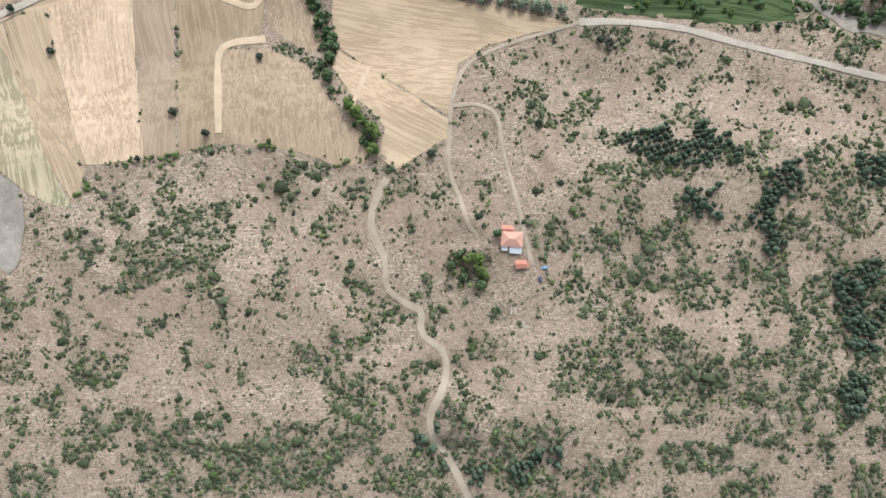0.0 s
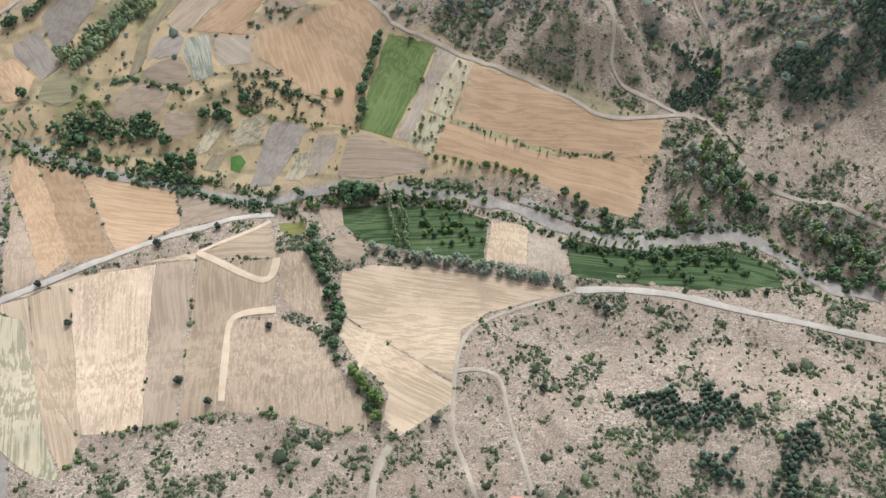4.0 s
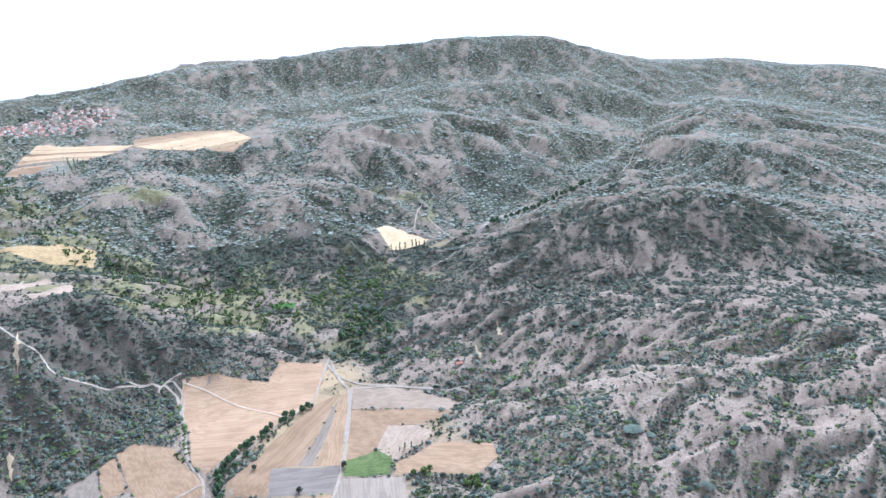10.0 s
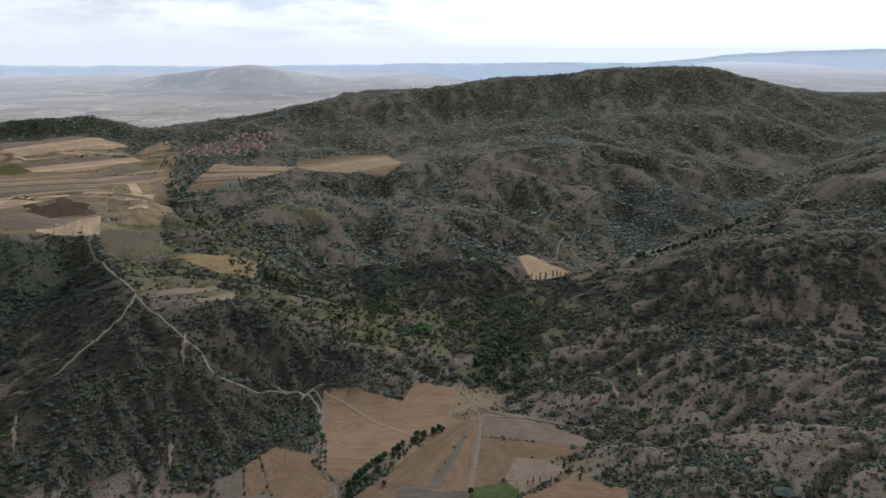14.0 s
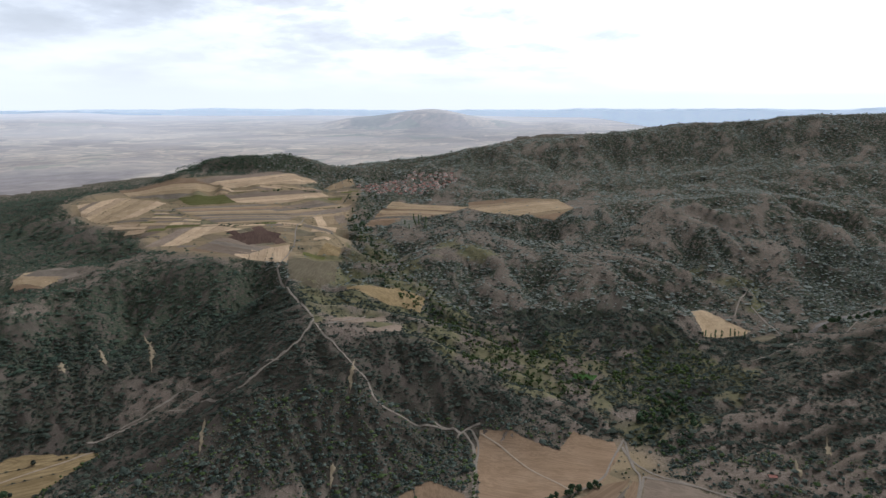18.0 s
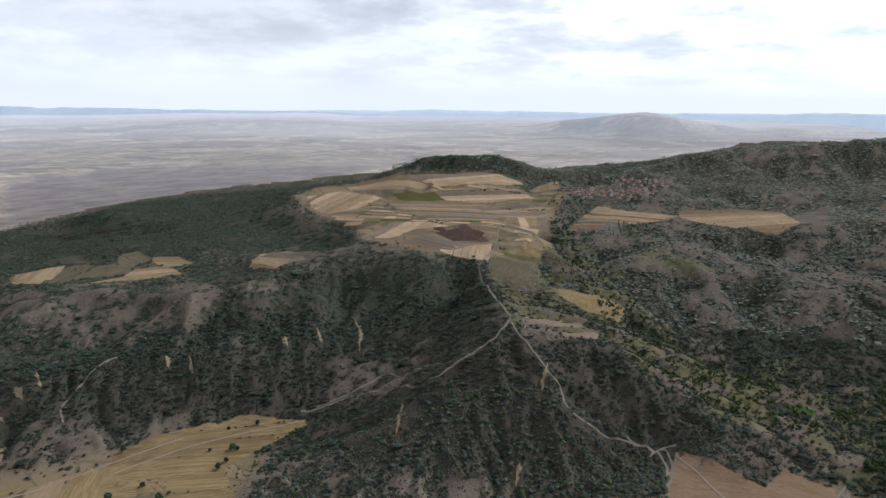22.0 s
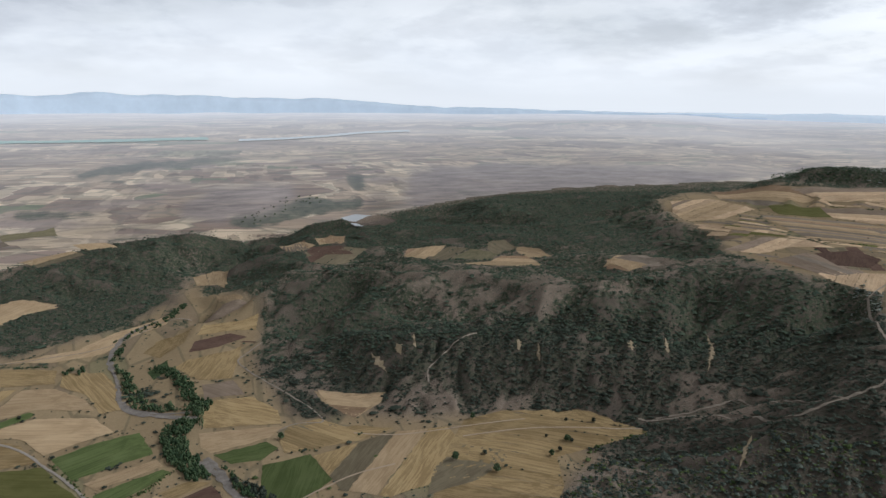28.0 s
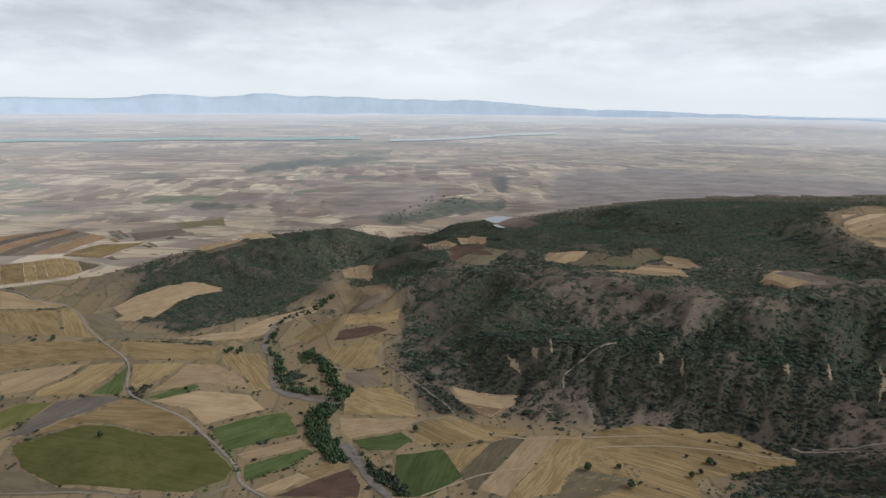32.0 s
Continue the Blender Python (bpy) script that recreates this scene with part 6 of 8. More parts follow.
field("gold", -127, (-801, 470), (-800, 453), (-797, 435), (-897, 300), (-918, 314))
field("gold", -127, (-797, 433), (-794, 417), (-787, 414), (-880, 289), (-896, 300))
field("gold", -127, (-786, 414), (-747, 400), (-845, 269), (-854, 273), (-879, 289))
field("gold", -127, (-746, 400), (-722, 391), (-822, 257), (-844, 268))
field("gold", -127, (-721, 391), (-697, 373), (-794, 243), (-820, 256))
field("gold", -127, (-696, 372), (-662, 347), (-753, 224), (-793, 243))
field("brown_patch", -63, (-763, 220), (-822, 246), (-867, 302), (-818, 376), (-775, 291))
field("stubble", -36, (-1879, 479), (-1864, 505), (-1787, 449))
field("straw", -36, (-1863, 506), (-1826, 573), (-1699, 481), (-1770, 443), (-1783, 447))
field("brown_patch", -42, (-1812, 577), (-1789, 599), (-1678, 500), (-1693, 487))
field("brown_patch", -42, (-1788, 600), (-1763, 623), (-1652, 524), (-1677, 501))
field("sage_field", 134, (-1751, 627), (-1657, 677), (-1592, 620), (-1660, 534))
field("brown_patch", -1, (-1810, 699), (-1667, 697), (-1657, 662), (-1719, 663))
field("brown_patch", -1, (-1808, 701), (-1780, 737), (-1677, 735), (-1667, 698))
field("straw", 32, (-1570, 772), (-1545, 770), (-1569, 718), (-1632, 715), (-1652, 721))
field("straw", 32, (-1694, 734), (-1626, 777), (-1572, 772), (-1654, 721))
field("stubble", -131, (-1626, 664), (-1591, 720), (-1553, 717), (-1611, 649))
field("straw", -131, (-1551, 717), (-1503, 713), (-1583, 620), (-1610, 648))
field("straw", -131, (-1502, 712), (-1472, 710), (-1485, 649), (-1588, 531), (-1578, 615), (-1583, 620))
field("stubble", 12, (-1316, 848), (-1316, 845), (-1362, 819), (-1386, 834))
field("straw", 12, (-1319, 873), (-1316, 849), (-1388, 835), (-1418, 852))
field("straw", 12, (-1427, 878), (-1321, 900), (-1319, 874), (-1419, 853))
field("pale", 12, (-1427, 879), (-1441, 925), (-1326, 948), (-1321, 901))
field("straw", -168, (-2318, 191), (-2333, 205), (-2154, 253), (-2130, 232))
field("straw", -168, (-2262, 139), (-2317, 190), (-2129, 231), (-2070, 181))
field("straw", -5, (-2268, 262), (-2260, 295), (-2141, 284), (-2149, 264))
field("straw", -5, (-2259, 296), (-2245, 351), (-2118, 340), (-2140, 285))
field("plough_dark", -177, (-2105, 274), (-2067, 321), (-1908, 329), (-1942, 284))
field("plough_dark", -177, (-2161, 205), (-2106, 273), (-1943, 283), (-1995, 215))
field("straw", 165, (-1804, -434), (-1789, -406), (-1735, -452))
field("straw", 165, (-1827, -478), (-1804, -435), (-1733, -454), (-1718, -467), (-1650, -503), (-1530, -542), (-1533, -556))
field("straw", 165, (-1824, -516), (-1833, -488), (-1828, -479), (-1533, -557), (-1540, -591))
field("gold", 41, (-930, 88), (-932, 55), (-970, 53))
field("gold", 41, (-975, 53), (-1009, 64), (-1012, 77), (-940, 140), (-929, 105), (-930, 89), (-972, 53))
field("gold", 41, (-1013, 79), (-1023, 115), (-951, 176), (-940, 141))
field("stubble", 58, (-1033, 196), (-1025, 189), (-1007, 169), (-1062, 138), (-1070, 136))
field("straw", 58, (-1130, 126), (-1091, 190), (-1072, 233), (-1034, 197), (-1072, 136))
field("straw", 6, (-2044, -112), (-2077, -79), (-1945, -65), (-1954, -99))
field("straw", 6, (-2079, -78), (-2120, -37), (-1931, -18), (-1944, -64))
field("stubble", -170, (-2278, 204), (-2280, 228), (-2115, 231))
field("pale", -170, (-2273, 141), (-2278, 203), (-2106, 231), (-2103, 232), (-2083, 173))
field("stubble", -14, (-2214, 268), (-2285, 315), (-2227, 358), (-2099, 325))
field("brown_patch", -32, (-2037, 204), (-2040, 256), (-1956, 203))
field("plough_dark", -32, (-2040, 258), (-2044, 309), (-1874, 203), (-1954, 203))
field("brown_patch", -32, (-2044, 311), (-2045, 326), (-2004, 348), (-1824, 235), (-1869, 203), (-1872, 203))
field("brown_patch", -32, (-2003, 349), (-1951, 378), (-1776, 269), (-1823, 236))
field("straw", -31, (-1779, 438), (-1867, 532), (-1863, 540), (-1748, 472))
field("straw", -31, (-1862, 541), (-1839, 583), (-1714, 509), (-1747, 473))
field("straw", -151, (-2340, -474), (-2349, -382), (-2271, -334), (-2239, -419))
field("fallow", 96, (-2438, -709), (-2396, -825), (-2425, -839))
field("pale", 96, (-2506, -880), (-2523, -709), (-2452, -671), (-2440, -704), (-2426, -840))
field("gold", -16, (-2165, -967), (-2347, -918), (-2352, -871), (-2156, -926))
field("gold", -16, (-2352, -870), (-2363, -778), (-2137, -840), (-2156, -925))
field("sage_field", 144, (-2623, -756), (-2808, -621), (-2611, -569), (-2523, -709))
field("brown_patch", -153, (-2106, -897), (-2047, -806), (-1976, -832))
field("gold", -153, (-2145, -960), (-2107, -899), (-1974, -833), (-1926, -850))
field("gold", -153, (-2123, -1002), (-2144, -961), (-1925, -850), (-1902, -891))
field("gold", -153, (-2111, -1024), (-2122, -1003), (-1901, -892), (-1890, -913))
field("gold", -153, (-2098, -1049), (-2110, -1025), (-1889, -914), (-1876, -938))
field("gold", -153, (-2071, -1100), (-2097, -1051), (-1876, -939), (-1848, -988))
field("stubble", -9, (-2379, -1253), (-2527, -1189), (-2316, -1222))
field("pale", -9, (-2532, -1187), (-2608, -1154), (-2596, -1137), (-2252, -1190), (-2314, -1221))
field("stubble", -9, (-2595, -1136), (-2564, -1092), (-2176, -1152), (-2250, -1189))
field("pale", -9, (-2564, -1091), (-2540, -1058), (-2159, -1117), (-2152, -1140), (-2174, -1151))
field("pale", -9, (-2539, -1056), (-2506, -1010), (-2175, -1061), (-2159, -1115))
field("stubble", -9, (-2506, -1008), (-2458, -941), (-2198, -981), (-2175, -1060))
field("straw", -40, (-2170, -580), (-2233, -473), (-2136, -554))
field("straw", -40, (-2235, -470), (-2244, -456), (-2221, -437), (-2108, -532), (-2135, -553))
field("brown_patch", -40, (-2221, -437), (-2188, -410), (-2074, -506), (-2107, -531))
field("straw", -5, (-2109, -62), (-2097, -11), (-1911, -26), (-1959, -62))
field("plough_grey", 67, (-371, 453), (-355, 485), (-341, 504), (-317, 511), (-303, 503), (-316, 480), (-324, 458), (-334, 441), (-338, 428), (-347, 415), (-363, 436))
field("brown_patch", 70, (-278, 387), (-276, 413), (-272, 439), (-252, 476), (-242, 502), (-230, 514), (-232, 489), (-248, 458), (-260, 440), (-265, 425), (-268, 392))
field("sage_field", 63, (-327, 408), (-319, 439), (-310, 458), (-302, 487), (-277, 509), (-264, 504), (-275, 480), (-298, 461), (-308, 430), (-315, 405))
field("fallow", 53, (-252, 442), (-240, 473), (-221, 483), (-198, 482), (-216, 459), (-231, 433), (-242, 434))
field("stubble", -135, (-229, 434), (-211, 463), (-189, 490), (-172, 511), (-131, 510), (-130, 500), (-169, 474), (-179, 453), (-178, 432), (-205, 433))
field("fallow", -165, (-166, 475), (-160, 492), (-127, 499), (-103, 482), (-91, 468), (-124, 467), (-134, 460), (-156, 461), (-160, 449), (-171, 450))
field("plough_grey", -146, (-256, 426), (-239, 431), (-233, 425), (-236, 408), (-264, 402), (-259, 417))
field("fallow", 171, (-266, 391), (-250, 402), (-233, 405), (-225, 391), (-221, 379), (-233, 374), (-250, 380), (-262, 386))
field("lavender", 107, (-233, 410), (-231, 426), (-212, 430), (-207, 410), (-201, 386), (-217, 381), (-224, 394))
field("pale", 141, (-207, 428), (-176, 428), (-172, 399), (-196, 395), (-204, 409))
field("stubble", 108, (-170, 429), (-164, 439), (-137, 442), (-122, 455), (-80, 470), (-57, 455), (-60, 433), (-71, 409), (-75, 378), (-80, 336), (-94, 336), (-105, 347), (-97, 362), (-120, 368), (-137, 383), (-152, 397), (-166, 406))
field("stubble", 121, (-396, 383), (-397, 399), (-387, 409), (-363, 390), (-365, 366), (-384, 364))
field("plough_grey", 124, (-390, 423), (-369, 441), (-364, 430), (-342, 401), (-356, 386), (-367, 397), (-386, 412))
field("sage_field", -175, (-356, 367), (-354, 383), (-342, 398), (-320, 388), (-315, 371), (-337, 360))
field("fallow", -160, (-286, 367), (-271, 380), (-264, 383), (-238, 371), (-246, 351), (-268, 343), (-286, 348))
field("fallow", 177, (-239, 332), (-242, 352), (-215, 350), (-213, 340), (-224, 325))
field("green_strip", 52, (-211, 318), (-198, 340), (-189, 347), (-179, 341), (-187, 334), (-200, 315), (-207, 313))
field("brown_patch", 55, (-201, 298), (-195, 313), (-183, 311), (-189, 296))
field("green_strip", -141, (-182, 326), (-173, 342), (-156, 345), (-150, 339), (-158, 320), (-174, 319))
field("lucerne", 95, (-178, 298), (-179, 309), (-171, 311), (-166, 305), (-170, 295))
field("plough_grey", 61, (-160, 281), (-155, 311), (-147, 339), (-120, 338), (-116, 331), (-129, 307), (-143, 283))
field("green_strip", 64, (-132, 288), (-125, 309), (-111, 314), (-112, 296), (-119, 287))
field("pale", 66, (-109, 319), (-106, 326), (-89, 327), (-92, 310), (-105, 293), (-116, 291))
field("fallow", 175, (-89, 292), (-84, 312), (-81, 325), (-65, 327), (-18, 310), (-13, 297), (-67, 289))
field("straw", 55, (-1794, -961), (-1772, -910), (-1711, -841), (-1669, -744), (-1647, -755), (-1634, -881))
field("gold", -144, (-1620, -874), (-1629, -753), (-1445, -666), (-1441, -717), (-1460, -793))
field("gold", -149, (-1634, -746), (-1644, -719), (-1520, -649), (-1432, -581), (-1441, -657))
field("brown_patch", 47, (-1580, -670), (-1607, -618), (-1477, -554), (-1426, -439), (-1423, -564), (-1498, -626))
field("straw", 153, (-1633, -627), (-1720, -604), (-1806, -546), (-1826, -465), (-1772, -402), (-1717, -480), (-1629, -497), (-1558, -508), (-1579, -589))
field("gold", 70, (-1405, -529), (-1410, -491), (-1366, -325), (-1296, -314), (-1299, -471))
field("gold", -155, (-1347, -313), (-1342, -242), (-1268, -209), (-1160, -189), (-1149, -218), (-1237, -254), (-1278, -301))
field("gold", 167, (-1279, -465), (-1280, -369), (-1227, -383), (-1164, -422), (-1188, -438))
field("straw", 89, (-1274, -360), (-1271, -307), (-1218, -255), (-1164, -230), (-1185, -320), (-1143, -395), (-1206, -377))
field("green_field", 127, (-1125, -393), (-1178, -326), (-1170, -317), (-1155, -320), (-1122, -362))
field("straw", 76, (-1112, -380), (-1150, -314), (-1133, -225), (-1075, -189), (-1020, -272), (-1078, -312))
field("green_field", 124, (-1006, -260), (-1040, -208), (-1065, -151), (-987, -125), (-937, -220))
field("straw", 117, (-926, -206), (-968, -118), (-947, -108), (-902, -184))
field("green_field", 130, (-856, -182), (-891, -188), (-937, -109), (-926, -96), (-890, -128), (-855, -168))
field("straw", 130, (-827, -163), (-868, -112), (-856, -95), (-811, -139))
field("gold", 118, (-872, -111), (-896, -74), (-888, -44), (-852, -90))
field("plough_dark", 106, (-808, -136), (-849, -86), (-880, -44), (-835, -27), (-804, -30))
field("meadow", 72, (-966, -530), (-985, -511), (-1029, -453), (-1022, -409), (-986, -339), (-988, -267), (-937, -239), (-888, -203), (-858, -207), (-827, -248), (-848, -416), (-900, -483))
field("gold", 84, (-997, -515), (-1045, -491), (-1074, -456), (-1125, -426), (-1107, -385), (-1061, -311), (-1001, -276), (-992, -333), (-1033, -413), (-1037, -456))
field("plough_grey", 148, (-993, -558), (-1002, -547), (-1116, -532), (-1137, -482), (-1130, -431), (-1080, -465), (-1043, -501), (-1000, -522))
field("meadow", 175, (-1081, -603), (-1110, -583), (-1113, -537), (-1062, -543), (-1018, -571))
field("green_field", -174, (-1145, -488), (-1221, -475), (-1272, -472), (-1163, -442), (-1144, -448))
field("gold", 78, (-1391, -758), (-1409, -658), (-1405, -568), (-1313, -494), (-1300, -560), (-1276, -641), (-1249, -687))
field("straw", 146, (-1231, -678), (-1265, -616), (-1282, -553), (-1228, -561), (-1167, -591), (-1146, -635))
field("gold", 154, (-1165, -584), (-1219, -548), (-1276, -541), (-1289, -482), (-1218, -489), (-1152, -502), (-1137, -575))
field("brown_patch", 71, (-895, -509), (-892, -479), (-843, -414), (-821, -309), (-832, -477))
field("gold", 163, (-1314, -117), (-1348, -94), (-1371, -14), (-1392, 7), (-1231, -13), (-1238, -71))
field("fallow", -142, (-1215, -65), (-1221, -11), (-1152, 7), (-1155, -60))
field("gold", 52, (-1146, -67), (-1139, 17), (-1071, 56), (-1023, 58), (-1049, -57))
field("straw", 89, (-1036, -64), (-1013, 58), (-984, 36), (-966, -45), (-991, -62))
field("green_field", 95, (-960, -43), (-974, 32), (-950, 48), (-923, 22), (-927, -19))
field("green_field", 161, (-845, 17), (-909, 23), (-917, 90), (-842, 110), (-797, 62), (-803, 13))
field("fallow", 134, (-1616, -83), (-1694, -30), (-1687, 27), (-1633, 26), (-1587, -42))
field("gold", 154, (-1424, -182), (-1488, -159), (-1518, -94), (-1446, -106), (-1381, -148))
field("plough_dark", 113, (-1446, -85), (-1464, -14), (-1433, 20), (-1397, -38), (-1386, -94))
field("gold", 117, (-1532, -70), (-1540, 11), (-1576, 49), (-1474, 39), (-1481, -15), (-1476, -81))
field("straw", -140, (-1775, -46), (-1703, 20), (-1685, 12), (-1717, -38))
field("straw", 138, (-1429, -429), (-1471, -309), (-1574, -252), (-1650, -181), (-1695, -146), (-1614, -154), (-1535, -221), (-1444, -256), (-1410, -343))
field("plough_dark", 132, (-1193, 1241), (-1187, 1351), (-1100, 1329), (-1056, 1248), (-1088, 1197))
field("brown_patch", 112, (-923, 1132), (-871, 1243), (-803, 1130), (-788, 1048), (-830, 1019))
field("gold", -179, (-757, 1102), (-669, 1144), (-606, 1153), (-582, 1084), (-620, 1040), (-689, 1054))
field("fallow", 73, (-629, 857), (-634, 933), (-596, 979), (-578, 965), (-589, 897))
field("fallow", 74, (-574, 877), (-548, 960), (-529, 918), (-558, 869))
field("straw", 128, (-138, 1376), (-123, 1406), (-27, 1325), (-35, 1305), (-99, 1261))
field("brown_patch", 48, (-26, 1294), (10, 1327), (29, 1300), (-13, 1265))
field("lucerne", -161, (-276, 1046), (-240, 1055), (-242, 1036), (-275, 1028))
field("gold", 114, (-945, 1305), (-900, 1297), (-880, 1257), (-919, 1226))
field("brown_patch", 142, (-1112, 1393), (-1049, 1404), (-1007, 1342), (-1051, 1326))
field("garden", 60, (-1315, -164), (-1364, -132), (-1308, -125), (-1272, -149))
FLATS.append([(38, 41), (57, 41), (62, 25), (71, 15), (69, 7), (56, -6), (42, -4), (37, 10), (35, 25)])
DENSE.append([(-1558, 783), (-1246, 839), (-1055, 1038), (-899, 1054), (-665, 858), (-619, 717), (-606, 608), (-826, 583), (-972, 457)])
DENSE.append([(-624, 803), (-563, 836), (-457, 935), (-323, 934), (-225, 894), (-363, 818), (-434, 692), (-585, 675)])
DENSE.append([(-1555, 60), (-1704, 167), (-1582, 394), (-1203, 637), (-1147, 1039), (-878, 1062), (-620, 786), (-751, 750), (-839, 605), (-994, 418), (-1072, 273), (-1027, 95), (-1220, 35)])
DENSE.append([(-2045, 1), (-2786, 113), (-2414, 425), (-2467, 587), (-2629, 1035), (-2314, 1621), (-1860, 1237), (-1458, 1213), (-1237, 1015), (-1520, 940), (-1639, 766), (-1825, 613), (-2069, 360)])
DENSE.append([(-1573, -606), (-1456, -424), (-1603, -256), (-1804, -167), (-2582, -106), (-2513, -388), (-2082, -541), (-1835, -627)])
DENSE.append([(-2582, -106), (-2374, 457), (-2557, 710), (-2247, 1420), (-1733, 1108), (-1701, 779), (-1965, 465), (-1747, 43), (-2035, -86)])
DENSE.append([(69, 1881), (309, 2020), (266, 1708), (59, 1483)])
DENSE.append([(-2320, 2133), (-2359, 2324), (-2310, 2420), (-1679, 2126), (-1554, 2155), (-1509, 2056), (-1964, 1818)])
DENSE.append([(-495, 707), (-345, 796), (-308, 697), (-393, 630), (-421, 598), (-472, 584)])
DENSE.append([(4, 21), (21, 27), (36, 21), (36, 3), (25, -7), (7, -3)])
DENSE.append([(-879, 522), (-819, 577), (-620, 624), (-591, 683), (-434, 692), (-362, 796), (-302, 675), (-644, 476), (-785, 483)])
BARE.append([(89, 177), (192, 180), (311, 140), (300, 106), (177, 106), (112, 93), (65, 63), (18, 79), (14, 127)])
BARE.append([(236, 351), (363, 344), (337, 260), (271, 273), (235, 304)])
BARE.append([(-5, 40), (68, 48), (87, -4), (47, -19), (3, 10)])
BARE.append([(-300, 74), (-250, 44), (-255, 13), (-295, 12)])
BARE.append([(-1555, 304), (-1446, 733), (-1289, 787), (-1234, 721), (-1201, 561), (-1187, 341), (-1308, 316)])
BARE.append([(-1460, 540), (-1392, 737), (-1143, 1122), (-1077, 1109), (-1145, 879), (-1203, 637), (-1282, 497)])
GREEN.append([(-423, 1083), (-314, 1211), (-146, 1247), (2, 1133), (-30, 996), (-133, 878), (-159, 890), (-254, 973), (-343, 968)])
GREEN.append([(-170, 1677), (-30, 1643), (-0, 1405), (-73, 1452)])
GREEN.append([(-955, 1390), (-679, 1255), (-558, 1064), (-714, 1110)])
GREEN.append([(-352, 390), (-258, 391), (-236, 340), (-329, 321)])
GREEN.append([(-325, 480), (-236, 529), (-218, 497), (-276, 423), (-315, 407)])
GREEN.append([(-1086, 1623), (-807, 1425), (-590, 1205), (-401, 1146), (-228, 1063), (-202, 993), (-323, 934), (-438, 896), (-558, 1007), (-763, 1225)])
PINE.append([(123, 104), (159, 105), (193, 100), (187, 84), (158, 80), (147, 79), (118, 87)])
PINE.append([(151, 80), (176, 80), (172, 57), (181, 39), (165, 35), (154, 53)])
PINE.append([(197, 80), (232, 85), (234, 65), (223, 51), (231, 29), (217, 14), (210, 36)])
PINE.append([(261, 7), (291, 15), (291, -33), (262, -26)])
PINE.append([(265, -36), (291, -36), (288, -72), (265, -64)])
PINE.append([(12, -110), (78, -105), (76, -119), (49, -130), (23, -129)])
PINE.append([(272, 97), (300, 95), (295, 71), (271, 74)])
PINE.append([(-7, -79), (8, -81), (12, -104), (-1, -101)])
PINE.append([(342, 437), (375, 423), (359, 361), (302, 348), (262, 362), (268, 387), (310, 386)])
PINE.append([(264, 461), (282, 452), (271, 414), (250, 404)])
PINE.append([(182, 406), (227, 403), (214, 348), (178, 355)])
PINE.append([(171, 511), (218, 521), (209, 483), (167, 464)])
THICKET.append([(-170, 49), (-137, 54), (-127, 30), (-140, 15), (-159, 7), (-191, -9), (-207, -9), (-201, 10), (-174, 21)])
THICKET.append([(-248, 20), (-238, 25), (-237, 15), (-253, 13)])
THICKET.append([(-101, -59), (-78, -47), (-63, -36), (-45, -32), (-48, -43), (-70, -55), (-96, -66)])
THICKET.append([(-51, 13), (-39, 2), (-31, -21), (-31, -33), (-42, -33), (-51, -14), (-55, 5)])
THICKET.append([(-68, 51), (-52, 51), (-52, 36), (-81, 31), (-82, 39)])
THICKET.append([(-170, -95), (-141, -89), (-133, -101), (-170, -107)])
THICKET.append([(-185, -110), (-170, -107), (-134, -113), (-104, -101), (-75, -97), (-46, -90), (-44, -73), (-29, -69), (-28, -78), (-39, -100), (-75, -126), (-95, -137), (-187, -140)])
THICKET.append([(-119, -100), (-86, -93), (-62, -80), (-57, -86), (-65, -97), (-108, -109)])
THICKET.append([(-218, -76), (-209, -79), (-205, -96), (-214, -93)])
THICKET.append([(-248, -36), (-240, -36), (-233, -54), (-238, -58)])
THICKET.append([(-259, -3), (-244, -25), (-240, -40), (-252, -25)])
THICKET.append([(77, -48), (113, -36), (121, -50), (117, -68), (84, -69)])
THICKET.append([(148, -46), (177, -38), (188, -66), (172, -87), (156, -88)])
THICKET.append([(191, -80), (211, -72), (225, -97), (205, -98)])
THICKET.append([(149, -99), (187, -102), (184, -119), (141, -120)])
THICKET.append([(88, -29), (107, 4), (113, -11), (118, -29)])
THICKET.append([(161, 13), (175, 5), (167, -13), (161, -9)])
THICKET.append([(133, 34), (153, 42), (157, 24), (140, 12)])
THICKET.append([(22, -35), (41, -34), (45, -49), (23, -50)])
THICKET.append([(85, 68), (98, 63), (100, 49), (88, 53)])
THICKET.append([(191, -30), (205, -26), (208, -48), (197, -62), (186, -52)])
THICKET.append([(225, -51), (241, -44), (243, -64), (230, -79)])
THICKET.append([(-282, -55), (-266, -51), (-265, -66), (-279, -66)])
THICKET.append([(-107, 89), (-92, 82), (-106, 66), (-111, 77)])
WOODS.append([(-2604, -64), (-2804, 46), (-2991, 321), (-3011, 588), (-2842, 545), (-2730, 294)])
WOODS.append([(-3270, -738), (-3582, -539), (-3678, -204), (-3763, 277), (-3694, 272), (-3543, -197), (-3363, -535)])
WOODS.append([(-3307, 491), (-3323, 631), (-3040, 606), (-3062, 559)])
WOODS.append([(-2968, -804), (-2960, -499), (-2870, -463), (-2861, -754)])
WOODS.append([(-2548, 3717), (-2437, 3836), (-2091, 3684), (-2040, 3565), (-2067, 3374), (-2209, 3308)])
WOODS.append([(-3655, 449), (-3684, 758), (-3619, 745), (-3591, 531)])
